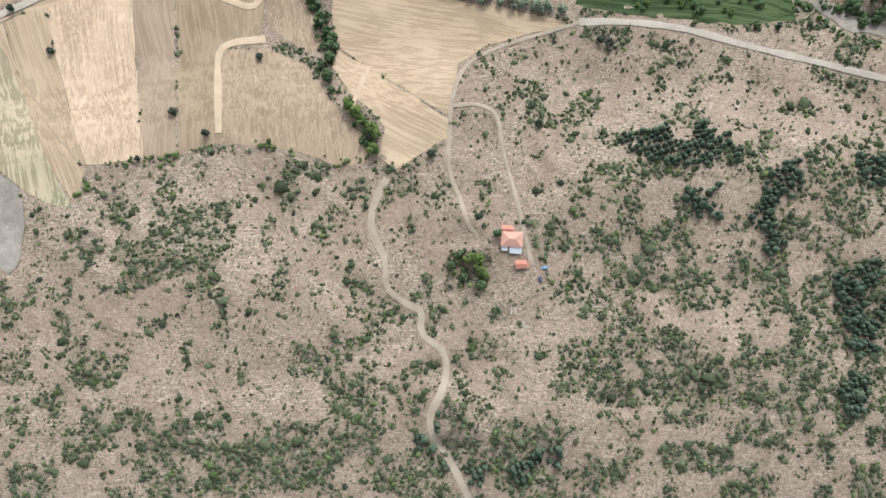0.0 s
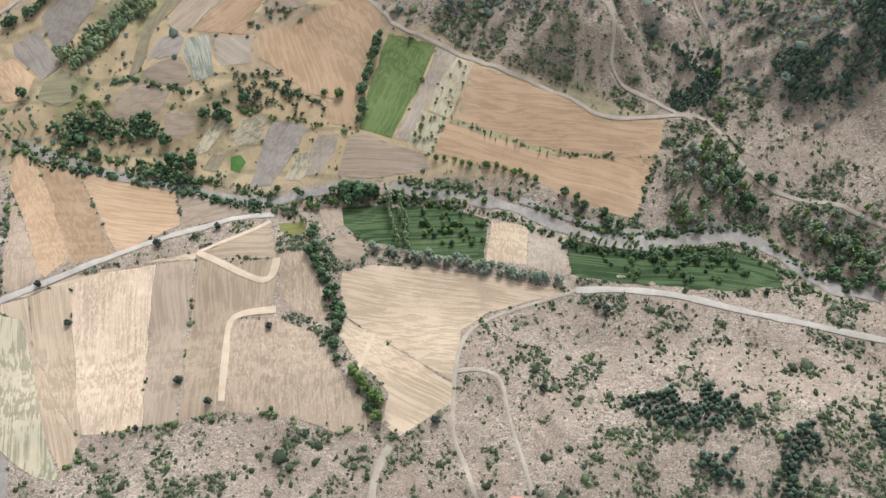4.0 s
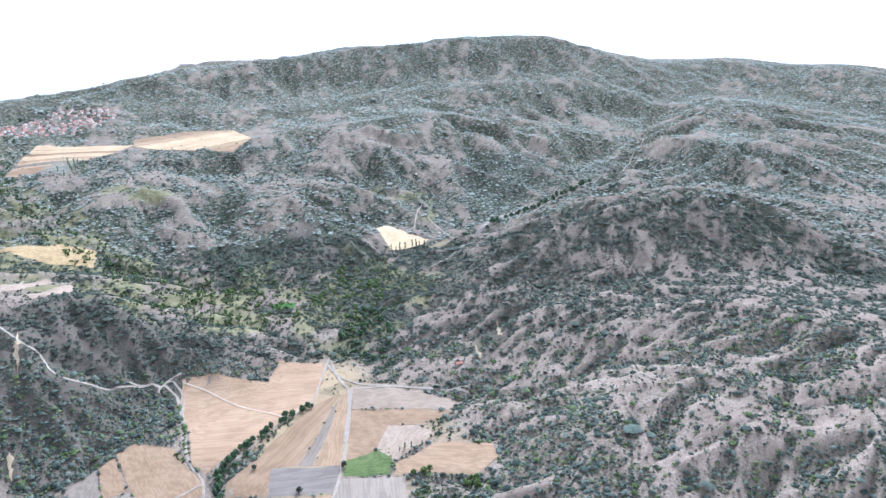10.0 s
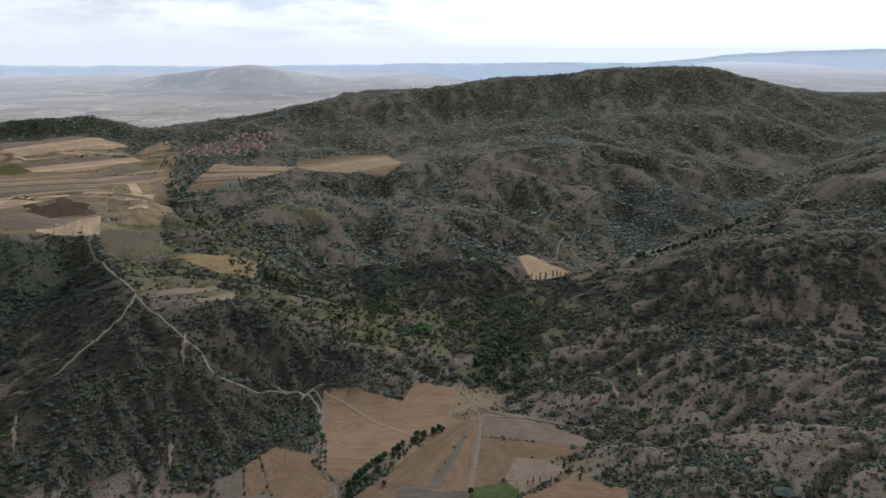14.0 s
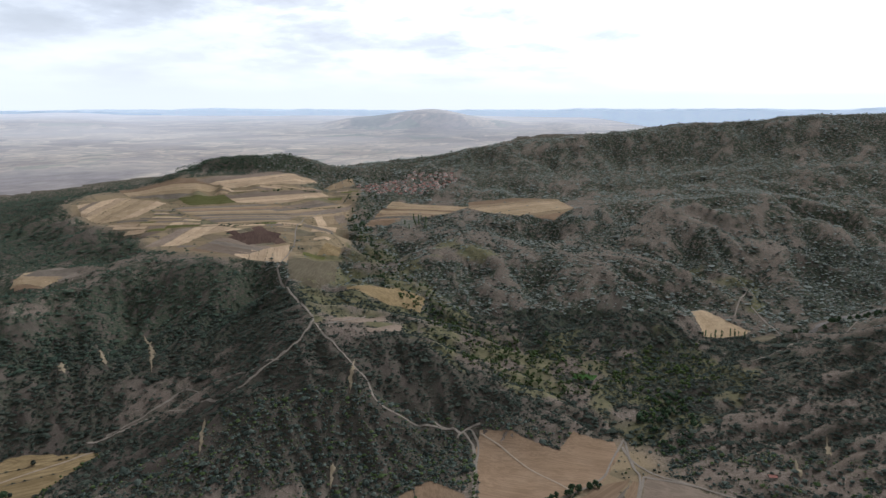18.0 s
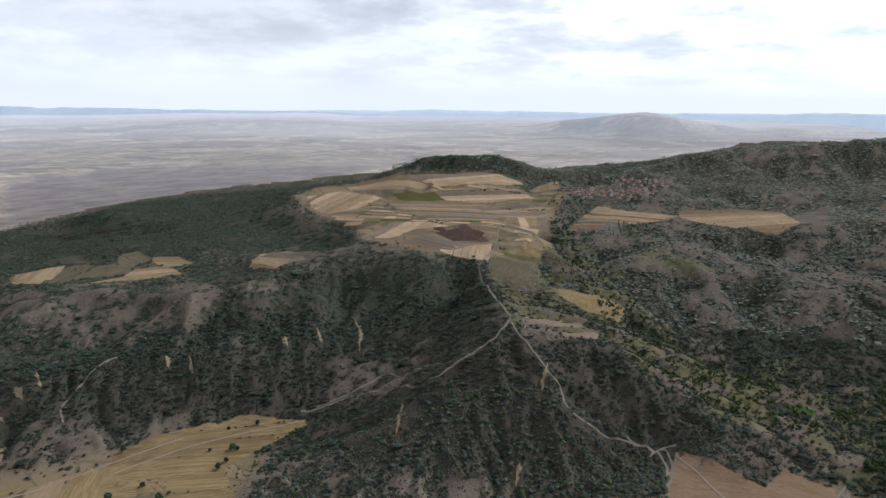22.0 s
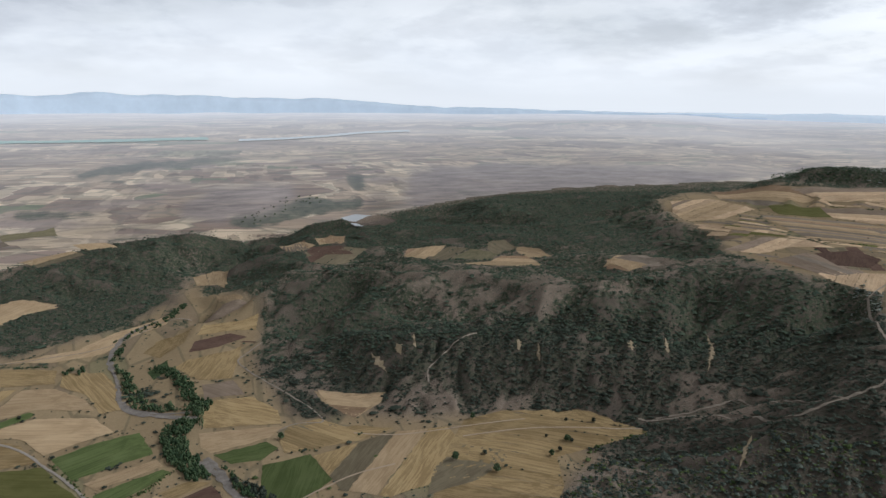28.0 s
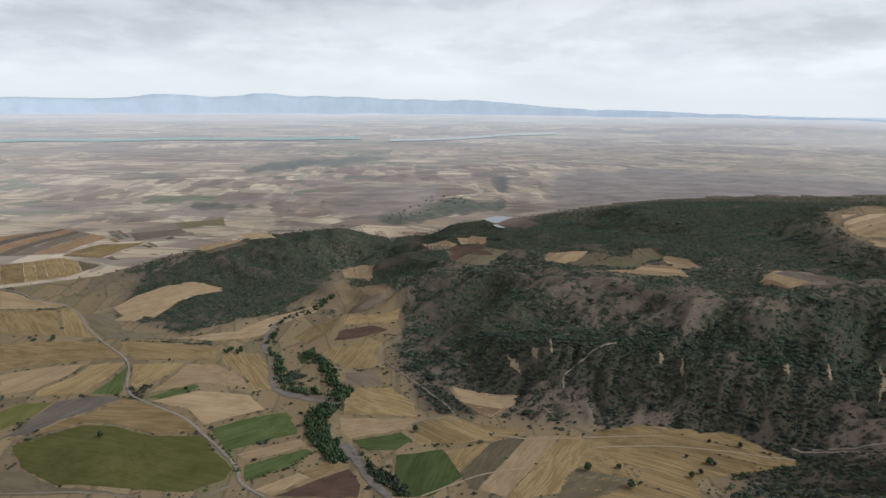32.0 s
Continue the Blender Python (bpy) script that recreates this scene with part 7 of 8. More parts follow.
FARMED.append([(-1306, 1090), (-1681, 1235), (-1984, 1362), (-2090, 1570), (-1852, 1712), (-1490, 2013), (-1280, 1986), (-1099, 1614), (-892, 1332), (-866, 1163), (-1047, 1080)])
FARMED.append([(-1813, -1053), (-1668, -731), (-1552, -598), (-1448, -411), (-1583, -253), (-1778, -165), (-1901, -112), (-1702, 41), (-1485, 55), (-1324, 20), (-1106, 46), (-983, 58), (-782, 18), (-812, -507)])
FARMED.append([(-1868, -61), (-1613, 64), (-1413, 21), (-1251, -12), (-1036, 51), (-946, 220), (-937, 356), (-806, 571), (-777, 444), (-673, 352), (-956, -59)])
HEATH.append([(-2989, -193), (-3103, -75), (-3212, 132), (-3192, 302), (-2986, 296), (-2757, 114), (-2685, -66), (-2763, -158)])
HEATH.append([(-2626, 650), (-2640, 830), (-2530, 1190), (-2260, 1460), (-2250, 1660), (-2360, 2160), (-2560, 1890), (-2870, 1620), (-3215, 1258), (-3218, 808)])
HEATH.append([(-3095, 852), (-2906, 1558), (-2535, 1964), (-2328, 1811), (-2502, 1350), (-2825, 902)])
HEATH.append([(-2960, 1457), (-2523, 1745), (-2171, 1730), (-2132, 1424), (-2587, 1262)])
FARMED.append([(-417, 427), (-361, 505), (-268, 544), (-227, 542), (-129, 513), (-51, 448), (37, 397), (178, 341), (165, 291), (52, 290), (-12, 289), (-85, 287), (-140, 278), (-199, 277), (-369, 299)])
GREEN.append([(-194, 1640), (-117, 1677), (-25, 1526), (-74, 1454)])
GREEN.append([(-540, 904), (-425, 1135), (-251, 1110), (-207, 1022), (-290, 923), (-407, 895)])
BARE.append([(-540, 904), (-425, 1135), (-251, 1110), (-207, 1022), (-290, 923), (-407, 895)])
GREEN.append([(-932, 1125), (-918, 1312), (-605, 1168), (-515, 944), (-620, 820)])
BARE.append([(-932, 1125), (-918, 1312), (-605, 1168), (-515, 944), (-620, 820)])
BARE.append([(-41, 1042), (110, 1062), (92, 961), (-53, 929)])
DENSE.append([(-291, 1357), (-162, 1381), (-100, 1214), (-35, 1061), (-94, 910), (-149, 923), (-203, 1106), (-348, 1163), (-469, 1189)])
DENSE.append([(-1439, 838), (-1247, 961), (-873, 1052), (-607, 800), (-455, 773), (-343, 833), (-328, 796), (-442, 614), (-839, 452)])
DENSE.append([(16, 943), (67, 943), (102, 905), (89, 858), (43, 828)])
MOOR.append([(-1561, 372), (-1468, 508), (-1328, 647), (-1319, 821), (-1278, 961), (-1210, 986), (-1201, 823), (-1194, 666), (-1180, 591), (-1191, 507), (-1281, 401), (-1396, 360)])
MOOR.append([(-1418, 44), (-1279, 172), (-1113, 150), (-1106, 71), (-1214, 16)])
MOOR.append([(-1663, 391), (-1475, 553), (-1235, 632), (-1312, 866), (-1280, 938), (-1157, 658), (-1179, 567), (-1356, 504), (-1445, 391)])
MOOR.append([(-785, 1540), (-688, 1548), (-577, 1479), (-610, 1384), (-711, 1374)])
MOOR.append([(-470, 1043), (-390, 1132), (-297, 1092), (-315, 1002), (-401, 938)])
MOOR.append([(-636, 1759), (-530, 1849), (-461, 1754), (-520, 1591)])
MOOR.append([(-446, 1584), (-351, 1560), (-252, 1390), (-346, 1392)])
MOOR.append([(-887, 689), (-789, 808), (-690, 758), (-712, 657), (-799, 617)])
GREEN.append([(-470, 1043), (-390, 1132), (-297, 1092), (-315, 1002), (-401, 938)])
GREEN.append([(-785, 1540), (-688, 1548), (-577, 1479), (-610, 1384), (-711, 1374)])
POND = [(-2550, 394), (-2616, 460), (-2552, 539), (-2404, 580), (-2323, 511), (-2370, 416)]
FLATS.append(POND)

# tracks, roads and the riverbed
track("gravel_road", 4.8, (-339.5, 170.3), (-299.0, 189.9), (-251.4, 215.4), (-211.6, 233.5), (-171.5, 251.2), (-136.9, 255.7))
track("gravel_road", 4.8, (96.5, 186.1), (130.7, 187.5), (171.3, 182.9), (211.0, 171.3), (250.5, 163.0), (289.0, 153.2), (328.1, 145.4))
track("dirt_track", 2.9, (96.5, 186.1), (72.5, 178.6), (35.0, 166.3), (14.4, 152.1), (7.6, 127.4), (6.6, 101.0), (5.9, 79.0), (16.1, 55.8), (19.7, 40.7), (26.9, 32.8))
track("dirt_track", 2.9, (7.6, 123.2), (26.2, 125.8), (39.9, 119.4), (42.3, 94.6), (48.3, 70.2), (54.0, 47.8), (58.8, 26.6), (62.1, 14.6))
track("dirt_track", 4.6, (-34.9, 72.5), (-43.8, 54.7), (-45.2, 35.5), (-33.2, 16.7), (-34.6, -2.2), (-19.3, -13.0), (-8.0, -16.5), (-11.4, -31.5), (7.3, -42.1), (7.7, -63.6), (-6.4, -88.6), (12.2, -113.4), (23.3, -134.9))
track("dirt_track", 3.4, (342.8, 238.5), (321.6, 249.3), (301.7, 262.7), (268.5, 265.8), (243.9, 287.9), (231.4, 308.8), (218.9, 340.8), (197.7, 345.0), (130.3, 338.7), (108.7, 359.1), (85.4, 369.8), (51.6, 386.3), (6.8, 407.9), (-34.8, 427.7), (-51.1, 440.6), (-68.6, 465.4), (-88.0, 471.1), (-102.0, 497.4), (-122.9, 536.5), (-126.7, 554.3), (-113.4, 588.6), (-109.8, 672.3), (-120.3, 810.1))
track("dirt_track", 3.2, (-114.1, 694.5), (-121.4, 810.2), (-138.4, 825.1), (-159.9, 889.3))
track("dirt_track", 3, (-121.4, 810.2), (-64.2, 811.7), (-3.4, 798.0), (33.9, 788.7))
track("dirt_track", 3.4, (-423.3, 443.8), (-400.8, 468.8), (-363.8, 512.7), (-333.6, 537.0), (-302.4, 585.6), (-255.0, 625.5))
track("dirt_track", 3.2, (-240.3, 542.0), (-244.0, 576.5), (-254.5, 627.3), (-286.6, 657.5), (-304.7, 710.7), (-336.2, 781.4), (-363.4, 800.7))
track("dirt_track", 3, (-162.7, 892.3), (-165.7, 826.6), (-163.1, 782.7), (-199.3, 720.2), (-228.4, 662.9), (-247.5, 631.0))
track("dirt_track", 3, (-365.0, 785.4), (-366.4, 797.4), (-356.7, 813.2), (-331.0, 784.0), (-316.2, 732.5), (-299.7, 687.6))
track("dirt_track", 3, (-366.4, 797.4), (-379.1, 796.8), (-403.3, 792.6))
track("dirt_track", 3.6, (-901.4, 1070.7), (-785.8, 957.8), (-721.2, 908.1), (-672.7, 871.3), (-641.2, 844.4), (-620.9, 778.8))
track("dirt_track", 3, (-633.0, 833.4), (-608.9, 873.2), (-622.0, 960.3))
track("dirt_track", 3, (-901.4, 1070.7), (-986.2, 1238.1), (-1150.0, 1447.0), (-1247.5, 1680.7), (-1240.9, 1824.5), (-1234.2, 1985.7))
track("dirt_track", 3, (21.5, 1225.7), (81.0, 1229.2), (146.9, 1404.1), (247.6, 1570.1), (325.2, 1668.9), (410.5, 1774.8), (504.0, 1890.4), (655.8, 2189.6))
track("dirt_track", 3, (-131.8, 819.1), (-167.1, 888.2), (-147.7, 846.0), (-117.2, 821.4), (-64.7, 811.4), (-21.4, 801.2))
track("dirt_track", 3, (-527.8, 1753.6), (-536.5, 1704.8), (-463.2, 1582.7), (-370.2, 1546.4), (-323.4, 1517.9))
track("gravel_road", 4, (-1812.2, -970.5), (-1773.3, -897.0), (-1712.4, -841.9), (-1656.9, -733.0), (-1578.2, -675.8), (-1480.2, -625.3), (-1340.1, -511.9), (-1279.7, -468.2), (-1159.5, -439.4), (-1103.6, -384.2), (-1047.5, -306.1), (-989.4, -266.1), (-927.8, -220.0), (-877.5, -190.7), (-848.2, -188.8), (-805.1, -145.4))
track("dirt_track", 3, (-848.2, -188.8), (-813.9, -224.1))
track("dirt_track", 3, (-836.7, -479.9), (-831.9, -409.2), (-817.0, -307.8))
track("dirt_track", 3, (-1000.5, 51.4), (-1019.2, 78.9), (-997.2, 143.9), (-1301.2, -10.2), (-1341.8, 8.5), (-1396.9, 48.2))
track("dirt_track", 3, (-1061.8, 307.4), (-1091.3, 312.5), (-1106.6, 342.5), (-1132.4, 393.2), (-1142.9, 423.7))
track("dirt_track", 3, (-829.9, 598.8), (-801.0, 666.3), (-798.6, 722.6), (-662.1, 718.6), (-626.2, 735.9))
track("dirt_track", 3, (-486.3, 2041.7), (-369.3, 2179.8), (-260.7, 2189.2), (-192.3, 2233.3), (-89.3, 2382.3))
track("riverbed", 9, (-66.8, 284.5), (-111.7, 276.3), (-138.2, 267.2), (-174.8, 271.3), (-202.7, 278.0), (-244.8, 286.0), (-292.8, 297.4), (-327.5, 310.3), (-368.0, 324.7))
track("riverbed", 9, (-798.5, 11.3), (-846.5, -18.1), (-902.4, -26.9), (-954.1, -53.2))
track("riverbed", 7, (-1112.0, -79.5), (-1126.9, -138.2), (-1160.2, -181.1), (-1194.3, -190.9))
track("scar", 4.5, (-1174.5, 309.3), (-1137.3, 304.7))
track("scar", 4.5, (-1179.2, 230.8), (-1116.1, 247.4))
track("scar", 4.5, (-1162.9, 275.8), (-1133.6, 276.9))
track("scar", 4.5, (-1092.6, 484.8), (-1066.1, 474.6))
track("scar", 4.5, (-1061.9, 509.2), (-1017.7, 492.7))
track("scar", 4.5, (-1004.8, 732.0), (-946.1, 697.3))
track("scar", 4.5, (-1003.9, 821.3), (-942.9, 784.8), (-873.5, 721.5))
track("scar", 4.5, (-1015.3, 667.9), (-982.1, 649.9))
track("dirt_track", 3, (-620.9, 778.8), (-630.8, 731.1), (-641.7, 693.9), (-649.8, 673.2), (-753.5, 667.5), (-797.7, 652.2), (-838.5, 574.1))
track("scar", 3, (46.6, 895.3), (52.8, 852.1))
track("scar", 3, (81.5, 949.1), (84.3, 893.3))
track("scar", 3, (-531.3, 788.7), (-502.0, 729.9))
track("scar", 3, (-665.0, 627.1), (-614.9, 566.5))
track("scar", 3, (-471.6, 645.5), (-455.3, 615.9))
track("riverbed", 20, (-323.6, 77.5), (-299.0, 58.4), (-290.2, 39.2), (-290.9, 23.7), (-298.7, 8.2))
track("mown_line", 5, (-190.3, 218.6), (-171.4, 209.8), (-151.1, 199.4), (-134.3, 193.5), (-128.6, 200.6), (-128.1, 213.6))
track("mown_line", 5, (-150.9, 101.5), (-153.3, 130.9), (-157.4, 160.4), (-149.7, 168.3), (-123.8, 171.4))
track("mown_line", 3, (-60.2, 122.0), (-54.9, 138.4), (-50.2, 152.3))
track("mown_line", 3, (-190.3, 218.6), (-160.2, 234.3), (-138.6, 248.9))
track("mown_line", 3, (-798.6, 51.1), (-824.8, 93.9), (-845.7, 142.5), (-851.1, 198.3))
track("mown_line", 2.5, (-340.7, 805.8), (-269.4, 776.3), (-204.7, 747.6), (-192.5, 740.2))
track("mown_line", 3, (-957.7, 159.4), (-930.0, 215.7), (-924.4, 297.2), (-913.0, 420.7))
track("mown_line", 3, (-890.8, 311.0), (-876.5, 461.1), (-819.4, 569.9))
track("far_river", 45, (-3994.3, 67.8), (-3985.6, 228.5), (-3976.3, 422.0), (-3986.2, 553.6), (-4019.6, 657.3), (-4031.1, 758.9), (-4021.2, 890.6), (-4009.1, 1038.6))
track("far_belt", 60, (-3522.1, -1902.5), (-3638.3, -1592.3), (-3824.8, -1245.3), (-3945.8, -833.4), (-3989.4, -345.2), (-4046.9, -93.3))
track("riverbed", 12, (325.7, 187.5), (286.8, 193.7), (263.7, 216.3), (233.2, 238.5), (202.6, 235.2), (158.8, 229.7), (125.6, 233.3), (92.7, 244.1), (50.6, 264.8), (6.2, 273.9), (-43.8, 281.4))
track("riverbed", 5, (234.6, 243.9), (205.0, 246.3), (169.5, 239.9), (135.3, 240.9), (97.9, 251.9), (59.9, 269.6))

track("dirt_track", 3, (-550, 1706), (-476, 1589), (-413, 1540), (-365, 1508), (-290, 1455), (-204, 1432))
track("dirt_track", 3, (-59, 1394), (-56, 1472), (-45, 1527))
track("dirt_track", 3, (-32, 1455), (-15, 1411), (31, 1310), (56, 1258), (22, 1186), (-18, 1167))
track("riverbed", 9, (197, 1546), (136, 1476), (76, 1383), (52, 1281))
track("dirt_track", 3, (-635, 835), (-595, 806), (-561, 793), (-524, 774), (-495, 772), (-468, 739), (-431, 762), (-381, 801), (-366, 792), (-362, 808), (-347, 821))
track("dirt_track", 3, (-340, 782), (-317, 734), (-294, 678))
track("dirt_track", 3, (204, 340), (189, 349), (136, 377), (140, 403), (135, 434), (123, 442), (90, 470))
track("dirt_track", 2.5, (229, 405), (227, 422), (215, 446), (212, 461))
track("dirt_track", 3, (-1432, -578), (-1420, -403), (-1466, -248), (-1653, -154), (-1664, -100))
track("riverbed", 9, (-1644, -174), (-1564, -224), (-1487, -241), (-1397, -243), (-1285, -209), (-1174, -195), (-1135, -168), (-1107, -108), (-1089, -69))
track("riverbed", 9, (-947, -61), (-904, -35), (-855, -22), (-803, 11))

# strips that fill the rest of the farmed land
strip_fields(11, 25, 20, 70, ("chaff", "chaff", "straw", "chaff", "pale", "fallow", "meadow"), (-1322, 1112), (-1652, 1231), (-1879, 1346), (-2003, 1525), (-1838, 1699), (-1490, 2013), (-1288, 1981), (-1121, 1647), (-929, 1363), (-879, 1180), (-1050, 1101))
strip_fields(12, -20, 22, 70, ("gold", "gold", "straw", "windrow", "fallow", "brown_patch", "meadow"), (-1796, -962), (-1645, -722), (-1514, -585), (-1434, -407), (-1466, -248), (-1186, -205), (-1043, -138), (-886, -196), (-801, -221), (-817, -470))
strip_fields(13, 70, 18, 50, ("gold", "straw", "plough_dark", "fallow", "gold"), (-1282, -122), (-1433, -87), (-1583, 25), (-1485, 55), (-1324, 20), (-1106, 46), (-992, 54), (-959, -28), (-1121, -66))
strip_fields(14, 35, 26, 80, ("gold", "straw", "fallow", "plough_grey", "pale"), (-2383, -1325), (-2572, -962), (-2570, -701), (-2378, -651), (-2076, -785), (-1869, -856), (-1844, -1042))
strip_fields(15, 60, 22, 50, ("stubble", "fallow", "pale", "straw"), (-465, 562), (-440, 584), (-399, 587), (-369, 529), (-407, 470), (-428, 455))

# ---------------------------------------------------------------- the place
land = Land(FLATS)
build_ground(land)
for k, (kind, angle, pts) in enumerate(FIELDS):
    build_field(land, kind, angle, pts, k)
for k, (kind, width, pts) in enumerate(TRACKS):
    build_track(land, kind, width, pts, k)

# haze over the ranges, painted as pale blue with an added glow
HAZE_BLUE = plain_material("hazed_blue_hills", (0.34, 0.38, 0.42), 1.0, 0.14, 0.008)
HAZE_PALE = plain_material("hazed_pale_hills", (0.50, 0.52, 0.54), 1.0, 0.1, 0.008)
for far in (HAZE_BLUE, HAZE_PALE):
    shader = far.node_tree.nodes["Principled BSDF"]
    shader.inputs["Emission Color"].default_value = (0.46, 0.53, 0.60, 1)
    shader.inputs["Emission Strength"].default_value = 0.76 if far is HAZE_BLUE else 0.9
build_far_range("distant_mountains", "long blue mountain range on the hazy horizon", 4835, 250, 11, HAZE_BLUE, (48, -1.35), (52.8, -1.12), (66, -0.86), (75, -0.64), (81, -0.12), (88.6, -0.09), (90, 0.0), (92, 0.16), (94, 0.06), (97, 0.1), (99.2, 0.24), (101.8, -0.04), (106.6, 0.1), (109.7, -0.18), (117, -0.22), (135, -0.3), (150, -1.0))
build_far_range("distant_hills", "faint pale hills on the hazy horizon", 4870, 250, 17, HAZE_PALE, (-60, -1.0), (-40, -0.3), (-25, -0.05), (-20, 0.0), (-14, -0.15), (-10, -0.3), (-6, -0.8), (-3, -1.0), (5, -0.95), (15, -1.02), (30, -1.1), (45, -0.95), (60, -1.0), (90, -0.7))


# bushes, by distance from the farm on the hill
def in_front(x, y):
    return (y > -190) & (np.abs(x) < 430)


def on_mountain(x, y):
    return (x > -350) | (y > -x * 1.15)


def off_mountain(x, y):
    return (x < -350) & (y < -x * 1.15)


def in_pines(x, y):
    return mask_of(PINE, x, y) > 0.5


scatter_scrub(land, "hill_scrub", "olive-green oak bushes dotting the dry slope round the farm", LEAF["near_oak"], 41, 0, 440, 84000, 1.3, 3, 0.95, in_front, shape=CAP)
scatter_scrub(land, "green_scrub", "fresh green bushes among the oak scrub by the farm", LEAF["fresh"], 51, 0, 440, 24000, 1.1, 4, 0.65, in_front, shape=CAP)
scatter_scrub(land, "low_scrub", "small dry olive-green shrubs among the grass", LEAF["dry"], 42, 0, 560, 110000, 0.8, 1, 0.75, in_front, shape=DOME, cover=herb_cover)
scatter_scrub(land, "hill_scrub", "dark green oak bushes on the valley sides", LEAF["holm"], 43, 440, 900, 68000, 2.05, 1, 0.95, shape=CAP)
scatter_scrub(land, "green_scrub", "fresh green bushes among the scrub of the valley sides", LEAF["fresh"], 52, 440, 900, 22000, 1.9, 1, 0.8, shape=CAP)
scatter_scrub(land, "low_scrub", "small grey-green shrubs on the valley sides", LEAF["dry"], 48, 440, 900, 60000, 1.2, 1, 0.8, shape=DOME, cover=herb_cover)
scatter_scrub(land, "hill_scrub", "dense oak scrub in the gullies of the hills", LEAF["oak"], 44, 900, 1300, 80000, 2.6, 1, 0.95, shape=DOME)
scatter_scrub(land, "far_scrub", "dark scrub thick on the further hills", LEAF["oak"], 45, 1300, 2000, 56000, 2.8, 1, 0.95, on_mountain, shape=DOME)
scatter_scrub(land, "far_scrub", "blackish green scrub thick on the western hills", LEAF["pine"], 54, 1200, 2750, 170000, 3.0, 1, 1.0, off_mountain, shape=DOME)
# this further scrub carries haze in its leaf colour
scatter_scrub(land, "far_scrub", "scrub on the further hills, greyed by painted haze", LEAF["hazed_scrub"], 53, 1300, 2000, 74000, 2.6, 1, 0.95, on_mountain, shape=DOME)
scatter_scrub(land, "far_scrub", "mountain scrub, greyed by painted haze", LEAF["hazed_scrub"], 46, 2000, 3600, 110000, 3.9, 1, 0.9, on_mountain, shape=DOME)
for pts in PINE:
    pine_rows(pts)

# ---------------------------------------------------------------- trees
row("broad", 7, 1.5, 0.8, (-106, 242), (-99, 214), (-89, 191), (-77, 173), (-81, 154), (-72, 131))
row("bright", 8, 1.5, 1.1, (-65, 123), (-53, 114), (-44, 104), (-46, 91))
row("hedge", 7, 1.5, 0.9, (-47, 87), (-70, 81), (-94, 88), (-122, 94), (-153, 93), (-176, 85), (-225, 79), (-245, 56))
row("willow", 7, 1.5, 0.9, (-59, 224), (-24, 215), (6, 209), (40, 200), (73, 196), (90, 193))
row("willow", 10, 1, 0.6, (-99, 234), (-92, 209), (-83, 189))
row("poplar", 6, 1.2, 0.75, (-34, 273), (-31, 246), (-28, 227))
row("poplar", 7, 1.5, 0.7, (-49, 280), (-43, 262))
grove("broad", 10, 1.1, (-85, 282), (-67, 285), (-57, 275), (-80, 267))
row("hedge", 6, 2, 1, (-26, 285), (5, 280), (32, 273))
row("broad", 8, 1.5, 0.8, (-139, 280), (-130, 277))
grove("broad", 9, 1.1, (-247, 305), (-211, 308), (-202, 287), (-236, 287))
row("hedge", 7, 1.5, 1.1, (-307, 302), (-268, 289), (-221, 279), (-174, 268), (-142, 265), (-110, 259))
row("poplar", 6, 1.5, 0.55, (-138, 260), (-119, 255), (-100, 243))
plant("oak_tree", -183, 116, 0.8)
plant("oak_tree", -127, 158, 0.8)
plant("oak_tree", -302, 189, 0.8)
plant("oak_tree", -221, 225, 0.8)
plant("oak_tree", -179, 243, 0.8)
plant("oak_tree", -159, 101, 0.8)
plant("oak_tree", -273, 159, 0.8)
plant("oak_tree", -205, 83, 0.8)
plant("oak_tree", -5, 89, 0.8)
plant("oak_tree", 67, 111, 0.8)
plant("oak_tree", 117, 171, 0.8)
plant("oak_tree", 111, 173, 0.8)
plant("oak_tree", 236, 186, 0.8)
plant("hedge", 66, 164, 0.9)
plant("hedge", 48, 173, 0.9)
plant("hedge", 27, 162, 0.9)
plant("hedge", 162, 173, 0.9)
plant("hedge", 175, 174, 0.9)
plant("hedge", 221, 185, 0.9)
row("poplar", 7, 2.5, 0.8, (179, 299), (182, 262), (199, 244))
grove("poplar", 16, 0.8, (183, 289), (227, 298), (238, 257), (199, 246), (177, 256))
grove("willow", 12, 1, (188, 313), (224, 313), (234, 279), (192, 280))
grove("bright", 6, 1, (177, 261), (195, 262), (195, 249), (179, 248))
grove("broad", 12, 0.9, (222, 289), (260, 283), (251, 252), (225, 261))
grove("poplar", 14, 0.7, (284, 260), (332, 244), (331, 200), (292, 191), (286, 216))
grove("broad", 12, 1, (287, 221), (335, 228), (330, 188), (284, 191))
row("broad", 8, 2, 0.9, (122, 246), (146, 241))
row("bright", 7, 1.5, 0.7, (-10, 308), (20, 301), (52, 296), (78, 283))
row("poplar", 7, 1.5, 0.4, (2, 343), (30, 330), (53, 319), (81, 311), (100, 314))
row("hedge", 7, 1.5, 0.8, (99, 311), (136, 307), (172, 306), (163, 281), (149, 249))
row("broad", 10, 2, 0.8, (91, 273), (112, 265), (140, 242))
row("broad", 8, 1, 0.9, (-57, 432), (-61, 413), (-65, 399), (-71, 377), (-72, 352), (-74, 335))
plant("bright", -104, 367, 1.1)
plant("bright", -91, 365, 1.1)
plant("bright", -66, 402, 1.1)
plant("bright", 36, 618, 1.1)
row("hedge", 7, 1.5, 1, (-180, 355), (-148, 344), (-119, 340), (-89, 330), (-70, 332))
grove("broad", 9, 0.9, (-210, 355), (-185, 356), (-180, 340), (-203, 342))
